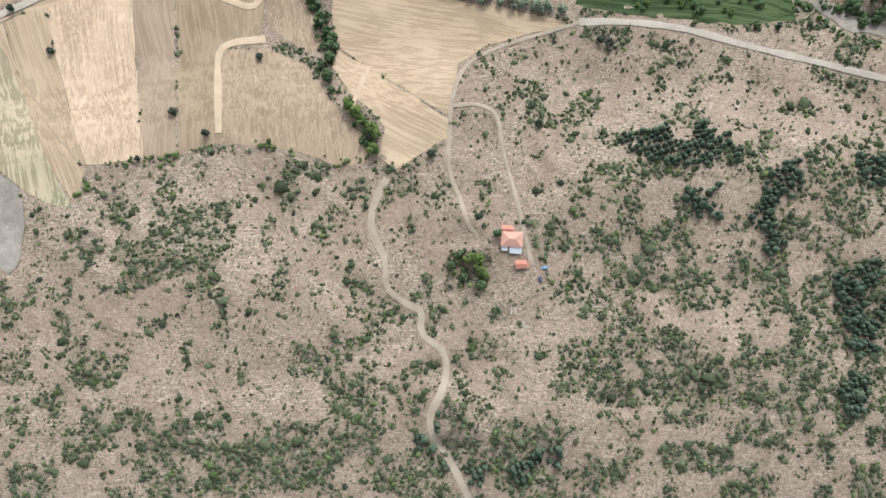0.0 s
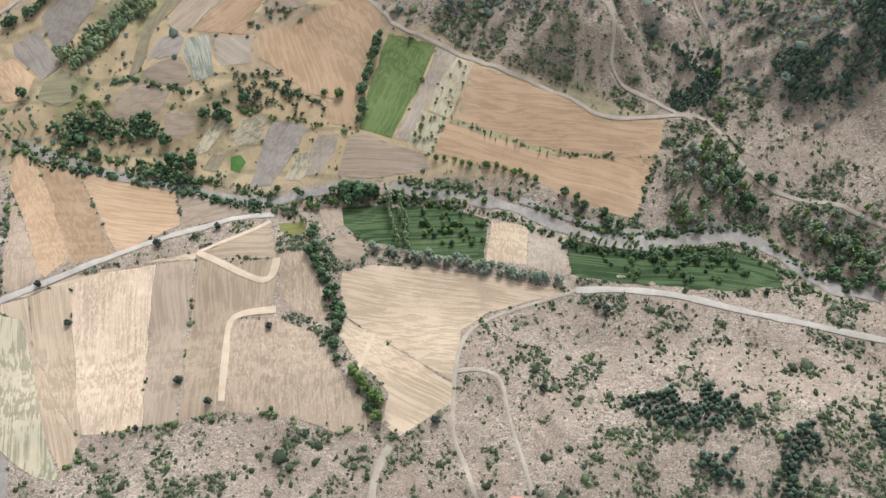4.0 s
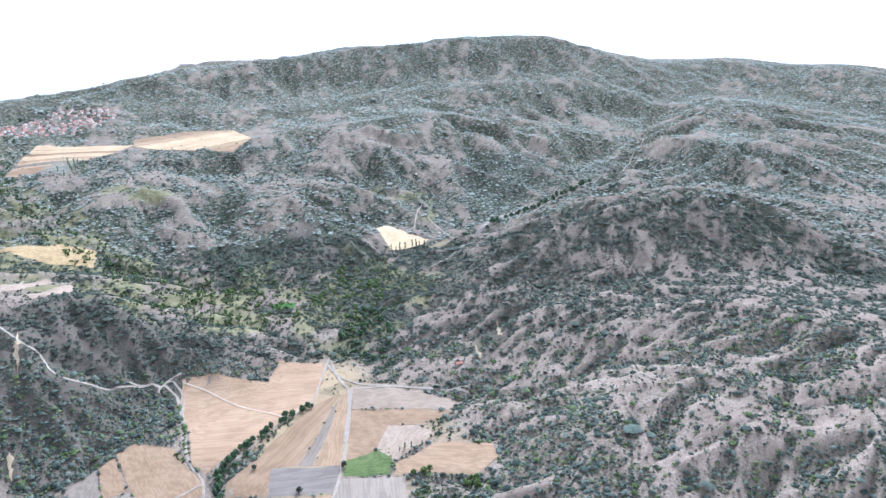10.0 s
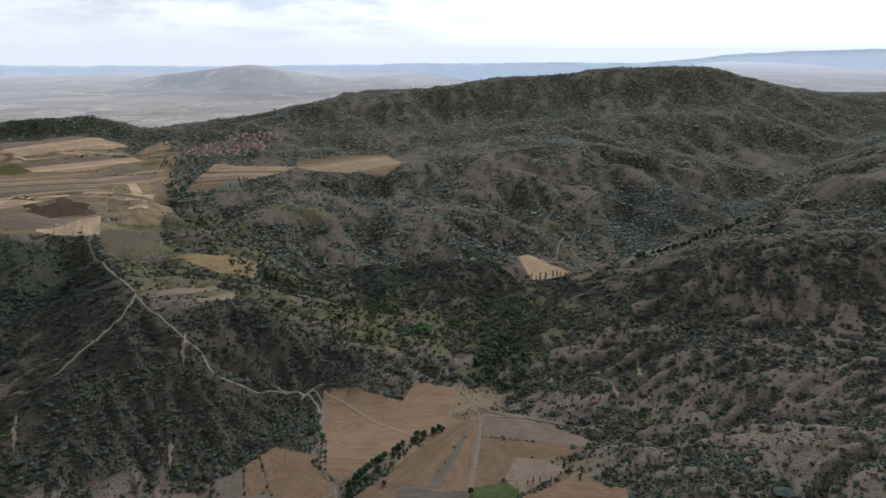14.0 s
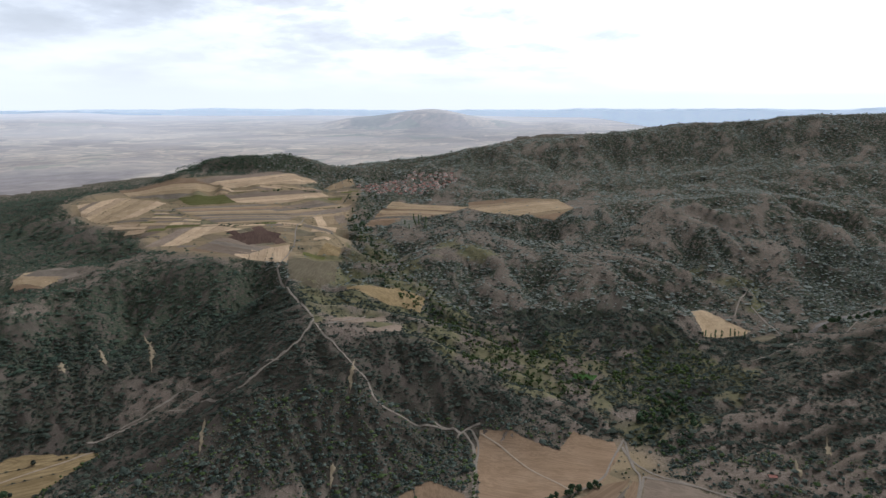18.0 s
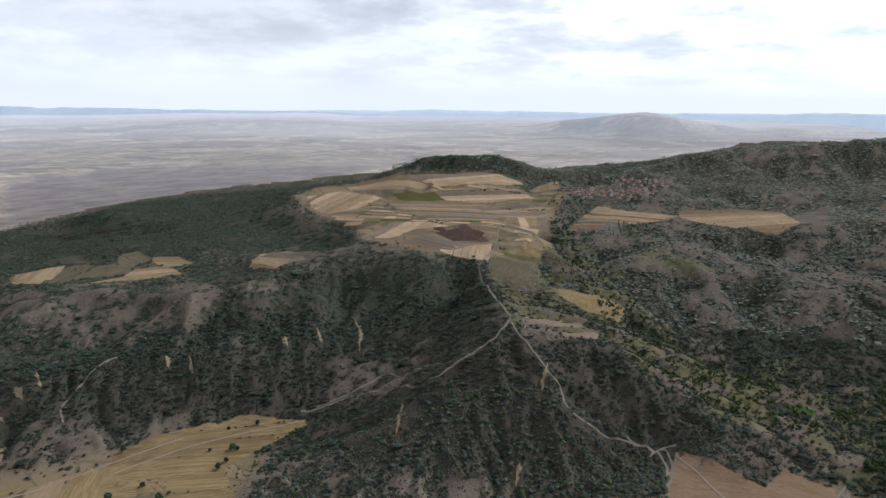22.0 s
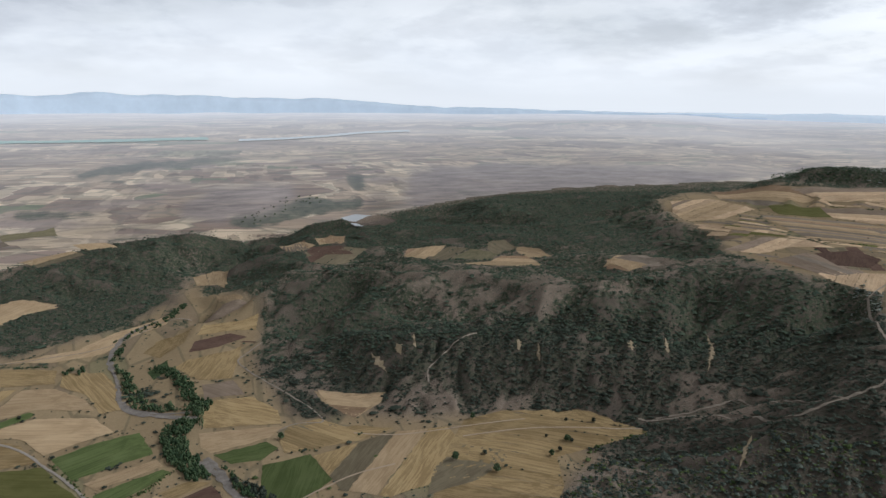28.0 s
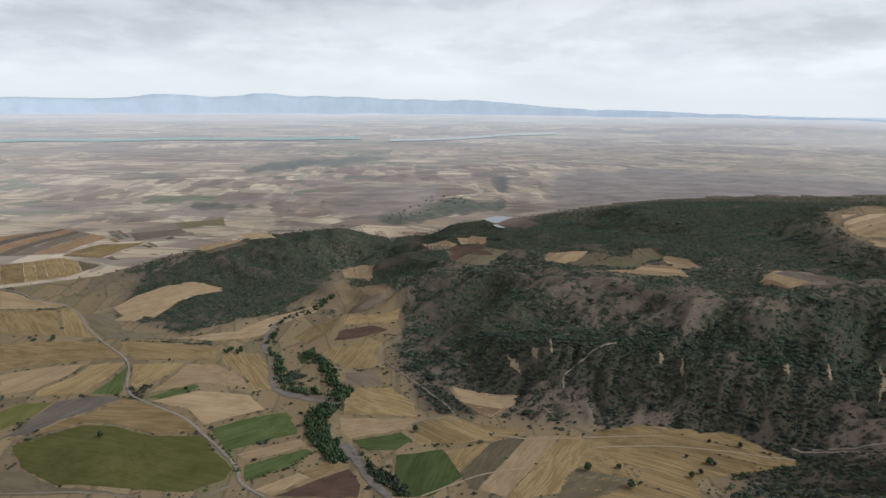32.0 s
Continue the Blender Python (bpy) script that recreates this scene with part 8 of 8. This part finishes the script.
grove("poplar", 26, 0.75, (-340, 343), (-301, 358), (-267, 341), (-262, 325), (-324, 321))
grove("broad", 8, 1, (-269, 348), (-244, 349), (-239, 329), (-261, 330))
row("poplar", 6, 1.5, 0.7, (-380, 335), (-354, 337), (-344, 343))
grove("poplar", 30, 0.75, (-353, 409), (-322, 432), (-289, 472), (-276, 487), (-263, 457), (-301, 428), (-325, 388))
grove("poplar", 12, 0.7, (-339, 488), (-316, 510), (-306, 494), (-326, 466))
row("poplar", 6, 2, 0.7, (-284, 527), (-255, 538), (-225, 533), (-210, 517))
row("poplar", 5, 2, 0.7, (-237, 484), (-220, 493), (-209, 497))
row("broad", 8, 1.5, 0.9, (-196, 502), (-181, 515))
row("broad", 7, 2, 0.8, (-402, 441), (-376, 462), (-358, 496), (-347, 515), (-315, 523), (-300, 532))
row("hedge", 7, 2, 1, (-297, 379), (-272, 385), (-244, 376), (-218, 370), (-192, 367), (-180, 355))
grove("hedge", 14, 0.9, (-169, 477), (-133, 455), (-127, 446), (-154, 445), (-171, 452))
grove("hedge", 16, 0.9, (-185, 389), (-145, 389), (-112, 364), (-120, 352), (-176, 361))
grove("bright", 10, 0.7, (-327, 377), (-295, 375), (-289, 352), (-315, 354))
plant("broad", -367, 370, 1.1)
plant("broad", -171, 360, 1.1)
plant("broad", -235, 323, 1.1)
plant("broad", -293, 312, 1.1)
row("willow", 8, 2, 0.7, (-307, 301), (-293, 298))
row("hedge", 8, 2, 1, (-368, 319), (-336, 312), (-298, 299))
grove("orchard", 24, 0.9, (-24, 353), (1, 342), (-12, 311), (-30, 319))
grove("orchard", 14, 0.8, (10, 402), (22, 394), (2, 348), (-12, 356))
plant("bright", 229, 381, 0.9)
plant("bright", 229, 354, 0.9)
plant("bright", 226, 340, 0.9)
plant("bright", 214, 322, 0.9)
grove("bright", 8, 0.8, (206, 320), (222, 325), (231, 288), (237, 278), (224, 279))
row("broad", 8, 2, 0.85, (-231, 577), (-237, 613), (-246, 640), (-234, 657), (-223, 685), (-215, 696), (-201, 727), (-165, 768))
row("broad", 7, 1, 0.8, (-224, 588), (-199, 583), (-177, 584))
plant("oak_tree", -206, 643, 0.8)
plant("oak_tree", -167, 584, 0.8)
plant("oak_tree", -76, 565, 0.8)
plant("oak_tree", -138, 585, 0.8)
plant("oak_tree", -150, 608, 0.8)
plant("oak_tree", -109, 650, 0.8)
row("bright", 8, 1.5, 0.9, (-32, 632), (-6, 632))
grove("bright", 8, 0.8, (22, 625), (44, 619), (40, 599), (25, 612))
grove("orchard", 40, 1, (-38, 622), (10, 602), (45, 576), (-3, 550), (-30, 583))
row("poplar", 7, 1.5, 0.5, (-53, 670), (-36, 674), (-20, 678))
grove("hedge", 10, 1, (-28, 726), (11, 731), (10, 681), (-17, 693))
grove("bright", 12, 0.6, (-104, 536), (-77, 530), (-76, 512), (-98, 508))
grove("hedge", 10, 1, (-402, 601), (-387, 603), (-364, 542), (-388, 552))
row("hedge", 7, 1.5, 1, (-330, 761), (-302, 700), (-287, 658), (-303, 668))
wood("wood", "dark green trees crowding the valley head", LEAF["deep"], 60, 3.6, (-163, 998), (-114, 1054), (-73, 969), (-75, 869), (-142, 889))
wood("wood", "bright green orchards and thickets in the side valley", LEAF["bright"], 90, 2.8, (-222, 1169), (-107, 1222), (-60, 1076), (-126, 983), (-221, 1035), (-335, 1060), (-441, 1060))
wood("wood", "dark green trees along the side valley", LEAF["fresh"], 100, 3, (-626, 1199), (-569, 1175), (-372, 1115), (-251, 1036), (-325, 1027), (-505, 996))
wood("wood", "bright green trees on the valley floor", LEAF["bright"], 110, 3, (-285, 1097), (-151, 1202), (-36, 1153), (-82, 1001), (-138, 908), (-176, 1039))
row("poplar", 9, 2, 0.8, (-104, 1257), (-63, 1288), (-31, 1292))
row("broad", 12, 4, 1, (43, 1280), (114, 1415), (248, 1570), (379, 1748))
wood("wood", "dark trees filling the ravine below the village", LEAF["deep"], 70, 3.6, (-1147, 1693), (-1055, 1641), (-644, 1188), (-557, 1061), (-724, 1225), (-957, 1435))
grove("poplar", 16, 0.9, (-932, 1647), (-903, 1726), (-838, 1602), (-875, 1562))
wood("wood", "tree belt in the valley by the pond", LEAF["deep"], 40, 3.4, (-2686, 22), (-2982, 221), (-3037, 326), (-2917, 386), (-2784, 207), (-2669, 66))
wood("wood", "dark trees in the ravine under the village", LEAF["deep"], 60, 3.4, (-1287, 1893), (-1250, 1976), (-1131, 1888), (-1040, 1672), (-1107, 1655))
wood("wood", "dark garden trees round the village", LEAF["deep"], 70, 3.2, (-1455, 2033), (-1443, 2163), (-1179, 2343), (-1089, 2256), (-1366, 2045))
row("poplar", 7, 1.5, 0.6, (-1048, -62), (-1120, -59))
row("hedge", 8, 2, 1, (-854, -175), (-874, -134), (-921, -100), (-946, -69))
row("hedge", 9, 2, 1, (-1407, -524), (-1401, -432), (-1382, -314))
grove("broad", 12, 0.8, (-1360, -316), (-1372, -279), (-1328, -273), (-1318, -301))
row("hedge", 9, 2, 0.9, (-919, 22), (-932, 55), (-929, 105), (-955, 177))
plant("broad", -975, 53, 1)
plant("broad", -1416, -667, 1)
plant("broad", -983, -413, 1)
plant("broad", -832, 280, 1)
plant("oak_tree", -808, 428, 0.9)
plant("oak_tree", -826, 456, 0.9)
plant("oak_tree", -832, 323, 0.9)
plant("oak_tree", -887, 478, 0.9)
plant("oak_tree", -868, 515, 0.9)
plant("oak_tree", -849, 427, 0.9)
plant("oak_tree", -1157, -335, 0.9)
plant("oak_tree", -1291, -401, 0.9)
row("hedge", 9, 2, 0.8, (-990, -258), (-935, -221), (-870, -186))
plant("broad", -944, 345, 1)
plant("broad", -785, 323, 1)
plant("broad", -799, 411, 1)
plant("broad", -830, 451, 1)
row("hedge", 10, 3, 1.2, (-782, 438), (-797, 475), (-805, 519), (-806, 571))
row("hedge", 9, 2, 1, (-1337, 1684), (-1281, 1698), (-1221, 1763), (-1295, 1938))
row("hedge", 10, 2, 1, (-1294, 1342), (-1210, 1426), (-1097, 1427))
row("hedge", 12, 3, 1.2, (-1547, 1772), (-1481, 1870), (-1395, 1882))
plant("bright", 23, 19, 1)
plant("bright", 28, 18, 1)
plant("bright", 27, 13, 1)
plant("bright", 30, 10, 1)
plant("bright", 32, 7, 1)
plant("bright", 20, 18, 1)
plant("broad", 15, 21, 0.7)
plant("broad", 10, 14, 0.7)
plant("broad", 18, 6, 0.7)
plant("broad", 29, 1, 0.7)
plant("broad", 39, 35, 0.7)
wood("wood", "dark trees in a bend of the river", LEAF["deep"], 70, 3, (-339, 341), (-299, 352), (-243, 347), (-238, 327), (-319, 318))
wood("wood", "dark trees along the river", LEAF["deep"], 60, 2.8, (-313, 301), (-250, 298), (-201, 287), (-199, 279), (-251, 285), (-305, 293))
wood("wood", "pale poplar thicket along the old stream", LEAF["poplar"], 90, 3, (-353, 409), (-314, 440), (-276, 487), (-264, 460), (-301, 428), (-327, 395), squash=1.9)
wood("wood", "dark hedge of trees along the old stream", LEAF["deep"], 60, 2.6, (-406, 441), (-358, 496), (-311, 530), (-297, 523), (-350, 488), (-396, 439))
wood("wood", "dark trees in the ditch between stubble fields", LEAF["deep"], 60, 2.2, (-107, 245), (-100, 246), (-83, 196), (-74, 170), (-77, 145), (-65, 127), (-57, 118), (-39, 108), (-46, 89), (-52, 94), (-63, 118), (-85, 163))
wood("wood", "scrubby bank between the fields", LEAF["near_oak"], 60, 2.2, (-185, 389), (-145, 389), (-112, 364), (-95, 343), (-119, 342), (-175, 357))
wood("wood", "dark trees lining the ditch up the valley", LEAF["deep"], 70, 2.6, (-236, 577), (-236, 614), (-249, 644), (-215, 696), (-166, 775), (-159, 762), (-208, 691), (-237, 630), (-225, 577))
wood("wood", "dark green trees crowding the stream of the ravine", LEAF["deep"], 620, 3.0, (-1129, 1733), (-938, 1489), (-780, 1273), (-637, 1145), (-578, 1130), (-514, 1147), (-434, 1162), (-356, 1151), (-284, 1122), (-225, 1105), (-237, 1063), (-298, 1080), (-368, 1109), (-432, 1118), (-504, 1105), (-578, 1086), (-661, 1109), (-814, 1243), (-974, 1463), (-1163, 1705), lumps=5)
wood("wood", "lush dark trees down the ravine below the village", LEAF["fresh"], 300, 2.8, (-1084, 1620), (-819, 1420), (-596, 1166), (-464, 1087), (-341, 1096), (-222, 1042), (-203, 997), (-277, 956), (-363, 942), (-449, 919), (-556, 1003), (-762, 1223))
wood("wood", "green thickets where the ravine meets the valley", LEAF["fresh"], 200, 2.6, (-483, 988), (-433, 1116), (-277, 1077), (-218, 1025), (-261, 960), (-343, 938), (-431, 922))
wood("wood", "olive-green thicket of garden trees beside the farm", LEAF["near_oak"], 40, 1.3, (4, 21), (21, 26), (35, 21), (35, 3), (25, -5), (7, -2))
wood("wood", "green garden bushes beside the farm", LEAF["fresh"], 18, 1.6, (4, 21), (21, 26), (35, 21), (35, 3), (25, -5), (7, -2))
row("willow", 6, 1.6, 0.9, (-27, 218), (-2, 213), (30, 207), (62, 198), (85, 193))
row("poplar", 5, 1, 0.8, (-47, 270), (-42, 249), (-36, 221))
row("poplar", 5, 1, 0.8, (-37, 270), (-32, 243), (-28, 218))
grove("broad", 9, 1.2, (-89, 286), (-60, 286), (-55, 265), (-83, 264))
row("poplar", 5, 1.2, 0.7, (96, 234), (129, 228), (161, 223), (196, 225), (227, 220))
row("broad", 9, 1.5, 0.7, (91, 230), (131, 221), (180, 217), (225, 215))
grove("bright", 26, 0.5, (-23, 262), (32, 252), (29, 220), (-15, 230))
grove("broad", 16, 0.5, (-23, 262), (32, 252), (29, 220), (-15, 230))
grove("bright", 22, 0.5, (95, 227), (209, 218), (232, 201), (196, 191), (125, 196))
grove("broad", 22, 0.5, (95, 227), (209, 218), (232, 201), (196, 191), (125, 196))
row("poplar", 5, 1.5, 0.85, (181, 289), (183, 266), (186, 246))
row("poplar", 5, 1.5, 0.85, (209, 309), (213, 284), (221, 261))
row("poplar", 5, 1.5, 0.8, (220, 314), (231, 288), (239, 265))
grove("willow", 12, 0.9, (187, 289), (213, 309), (231, 288), (230, 261), (193, 247))
grove("broad", 9, 0.9, (174, 266), (205, 289), (231, 270), (217, 241), (174, 240))
grove("bright", 9, 0.8, (205, 314), (235, 304), (239, 265), (208, 261))
row("poplar", 5, 1.5, 0.8, (267, 259), (279, 241), (289, 217))
row("poplar", 5, 1.5, 0.8, (286, 264), (301, 245), (310, 220), (314, 198))
grove("willow", 12, 0.8, (267, 259), (333, 260), (322, 215), (277, 221))
grove("broad", 16, 0.9, (257, 250), (295, 237), (327, 227), (315, 194), (281, 199))
grove("bright", 10, 0.8, (275, 259), (335, 256), (318, 202), (283, 225))
row("broad", 8, 2.5, 0.9, (-138, 271), (-102, 271), (-66, 276), (-39, 275), (-3, 270))
row("bright", 9, 2.5, 0.7, (-128, 264), (-92, 263), (-48, 270), (33, 265))
wood("wood", "dark green trees winding along the lower river", LEAF["deep"], 420, 3.4, (-1757, -111), (-1638, -143), (-1572, -191), (-1510, -225), (-1432, -222), (-1372, -222), (-1305, -191), (-1233, -171), (-1164, -147), (-1145, -107), (-1145, -73), (-1123, -73), (-1123, -113), (-1150, -165), (-1227, -191), (-1297, -211), (-1366, -244), (-1432, -244), (-1514, -247), (-1584, -209), (-1646, -163), (-1763, -133), squash=1.3, lumps=6)
wood("wood", "dark green trees round a riverside garden", LEAF["deep"], 150, 3.4, (-1338, -147), (-1297, -114), (-1223, -81), (-1148, -70), (-1146, -90), (-1217, -101), (-1287, -132), (-1326, -163), squash=1.3, lumps=6)
wood("wood", "tall dark trees crowding the river bend", LEAF["deep"], 380, 3.6, (-1138, -46), (-1086, -62), (-1042, -85), (-980, -76), (-938, -53), (-908, -36), (-892, -66), (-922, -83), (-970, -108), (-1046, -119), (-1098, -94), (-1148, -78), squash=1.5, lumps=6)
wood("wood", "dark bushes lining the shingle riverbed", LEAF["deep"], 90, 3.0, (-949, -43), (-906, -21), (-866, -5), (-820, 14), (-814, 2), (-860, -17), (-900, -33), (-943, -55), squash=1.3, lumps=6)
wood("wood", "dark bushes beside a lucerne field", LEAF["oak"], 70, 3.0, (-884, -13), (-849, 19), (-801, 40), (-795, 26), (-841, 5), (-874, -25), squash=1.3, lumps=6)
row("poplar", 9, 2, 0.9, (-1144, -150), (-1118, -109), (-1121, -70))
wood("wood", "dark oak forest covering a flat-topped hill", LEAF["deep"], 2600, 3.4, (-2319, 2132), (-2358, 2323), (-2312, 2422), (-1701, 2154), (-1557, 2140), (-1516, 2066), (-1949, 1804), lumps=2)
row("hedge", 4.5, 2, 0.9, (313, 196), (283, 201), (258, 225), (235, 245), (196, 243), (160, 238), (127, 241), (94, 253), (51, 274), (6, 281), (-40, 288))
row("bright", 11, 2.5, 0.5, (313, 196), (283, 201), (258, 225), (235, 245), (196, 243), (160, 238), (127, 241), (94, 253), (51, 274), (6, 281), (-40, 288))
row("hedge", 4.5, 2, 0.9, (303, 178), (278, 185), (256, 208), (226, 229), (196, 226), (157, 222), (119, 224), (87, 236), (45, 255), (2, 264), (-43, 270))
row("bright", 11, 2.5, 0.5, (303, 178), (278, 185), (256, 208), (226, 229), (196, 226), (157, 222), (119, 224), (87, 236), (45, 255), (2, 264), (-43, 270))
row("hedge", 5, 2, 0.9, (-380, 327), (-316, 312), (-252, 304), (-186, 284), (-143, 271))
row("broad", 12, 2.5, 0.6, (-380, 327), (-316, 312), (-252, 304), (-186, 284), (-143, 271))
row("hedge", 5, 2, 0.9, (-376, 315), (-311, 298), (-253, 291), (-188, 271), (-145, 260))
row("broad", 12, 2.5, 0.6, (-376, 315), (-311, 298), (-253, 291), (-188, 271), (-145, 260))

# the trees past those that can be counted, joined
for kind, spots in REST.items():
    rng = np.random.RandomState(len(spots))
    a = np.array(spots).repeat(9, 0)
    wide = {"poplar": 1.5, "broad": 3.2, "bright": 2.8, "willow": 2.7}.get(kind, 2.0) * a[:, 2]
    tall = {"poplar": 15.0}.get(kind, 7.5) * a[:, 2]
    c = np.stack([a[:, 0] + rng.normal(0, 0.45, len(a)) * wide, a[:, 1] + rng.normal(0, 0.45, len(a)) * wide, land.height(a[:, 0], a[:, 1]) + tall * rng.uniform(0.2, 1.0, len(a))], -1)
    v, f = clumps(rng, c, wide * rng.uniform(0.3, 0.6, len(a)), 1.1)
    tagged(new("far_trees", mesh_of("far_trees", v, f, LEAF[{"poplar": "poplar", "broad": "deep", "willow": "grey"}.get(kind, "bright")])), "scattered green trees along far field edges and banks", "trees", kind="stuff")

# ---------------------------------------------------------------- farm on the hill
farm = house("farmhouse", 13.2, 9.4, 3.2, 2.6, True, PLASTER, TILE_PALE, 3, sills=True)
bm = roof_mesh(7.0, 4.2, 1.3, False)
bmesh.ops.translate(bm, vec=(-3.2, 6.2, 3.0), verts=bm.verts)
part("annex_roof", bm, TILE, farm, "weathered red tiled annex roof")
bm = bmesh.new()
box(bm, -6.5, 0.1, 4.71, 8.1, -1.5, 2.75)
part("annex_wall", bm, STONE, farm)
lean_to(farm, "porch_roof", 4.2, 3.0, -4.2, -6.3, 2.2, 2.7, SHEET, "grey zinc porch roof")
lean_to(farm, "shed_roof", 8.0, 4.6, 2.9, -6.8, 2.0, 2.8, SHEET, "grey and white patched zinc roof")
tagged(stand(farm, 48.4, 31.1, -3), "farmhouse with a faded red tiled roof and zinc lean-tos", "house")
barn = house("barn", 6.4, 4.6, 2.4, 1.1, False, STONE, TILE, 1, False)
lean_to(barn, "side_roof", 2.2, 3.8, 4.4, -0.3, 1.9, 2.3, TILE, "rusty red side roof")
tagged(stand(barn, 54.5, 15.0, 2), "low stone barn with a patched red tiled roof", "barn")
stand(car(BLUE_PAINT, "pale blue car parked on the farm track"), 70.1, 13.1, 8)
stand(car(NAVY_PAINT, "dark navy car parked beside bushes"), 67.6, 5.3, 112)
stand(plank_pile(5.5, 3.0, "pile of pale planks and sheets below the farm"), 50.7, -14.9, 95)
stand(plank_pile(7.5, 2.4, "long pile of weathered timber among bushes"), 57.7, -25.4, 130)
white_house = house("white_house", 9.5, 7.5, 2.8, 1.4, False, PLASTER, PALE_SHEET, 2, False, sills=True)
lean_to(white_house, "porch_roof", 5.0, 2.5, -1.5, -5.0, 1.9, 2.4, PALE_SHEET, "white sheet porch roof")
tagged(stand(white_house, 209.0, 467.6, 35), "small house with a white sheet roof on the hillside", "house")
hut = house("hut", 9.0, 6.0, 2.6, 1.6, False, STONE, TILE, 1, False)
tagged(stand(hut, 22.7, 844.3, 20), "stone hut with a red tiled roof among scrub", "hut")

# ---------------------------------------------------------------- pond
level = float(np.mean(land.height(np.array([p[0] for p in POND]), np.array([p[1] for p in POND])))) + 2.5
pond_mesh = mesh_of("pond", [(x, y, level) for x, y in POND] + [(sum(p[0] for p in POND) / len(POND), sum(p[1] for p in POND) / len(POND), level)], [(k, (k + 1) % len(POND), len(POND)) for k in range(len(POND))], WATER)
tagged(new("pond", pond_mesh), "still grey pond in the valley below the woods", "pond", kind="structure")

# ---------------------------------------------------------------- village on the shelf
kinds = [house("village_house", 10, 8, 5.2, 2.0, True, PLASTER, TILE, 2), house("village_house", 12, 8, 3.4, 2.0, False, STONE, TILE, 2), house("village_house", 9, 9, 5.6, 2.2, True, PLASTER, TILE_PALE, 2), house("village_house", 13, 7, 3.2, 1.7, False, STONE, TILE_PALE, 2)]
words = ("two-storey limewashed house with a red hipped roof", "low stone house with a red gabled roof", "tall limewashed house with a pale red roof", "long stone house with a faded red roof")
for ob, w in zip(kinds, words):
    tagged(ob, w + " in the village", "house", "village houses")
v_rng = np.random.RandomState(9)
placed = []
used = set()
VILLAGE = [(-1332, 2012), (-1320, 2124), (-1263, 2189), (-1181, 2256), (-1079, 2259), (-1011, 2163), (-1023, 2035), (-1092, 1967), (-1224, 1934)]
vx, vy = [p[0] for p in VILLAGE], [p[1] for p in VILLAGE]
for _ in range(6000):
    x, y = v_rng.uniform(min(vx), max(vx)), v_rng.uniform(min(vy), max(vy))
    if not inside(np.array([x]), np.array([y]), VILLAGE)[0] or any(math.hypot(x - a, y - b) < 15 for a, b in placed):
        continue
    placed.append((x, y))
    k = v_rng.randint(4)
    turn = v_rng.uniform(0, 360)
    m = pose(x, y, float(land.height(x, y)) - 0.3, 0, 0, turn)
    if k in used:
        copy_thing(kinds[k], m)
    else:
        kinds[k].matrix_world = m
        used.add(k)
    if len(placed) >= 150:
        break
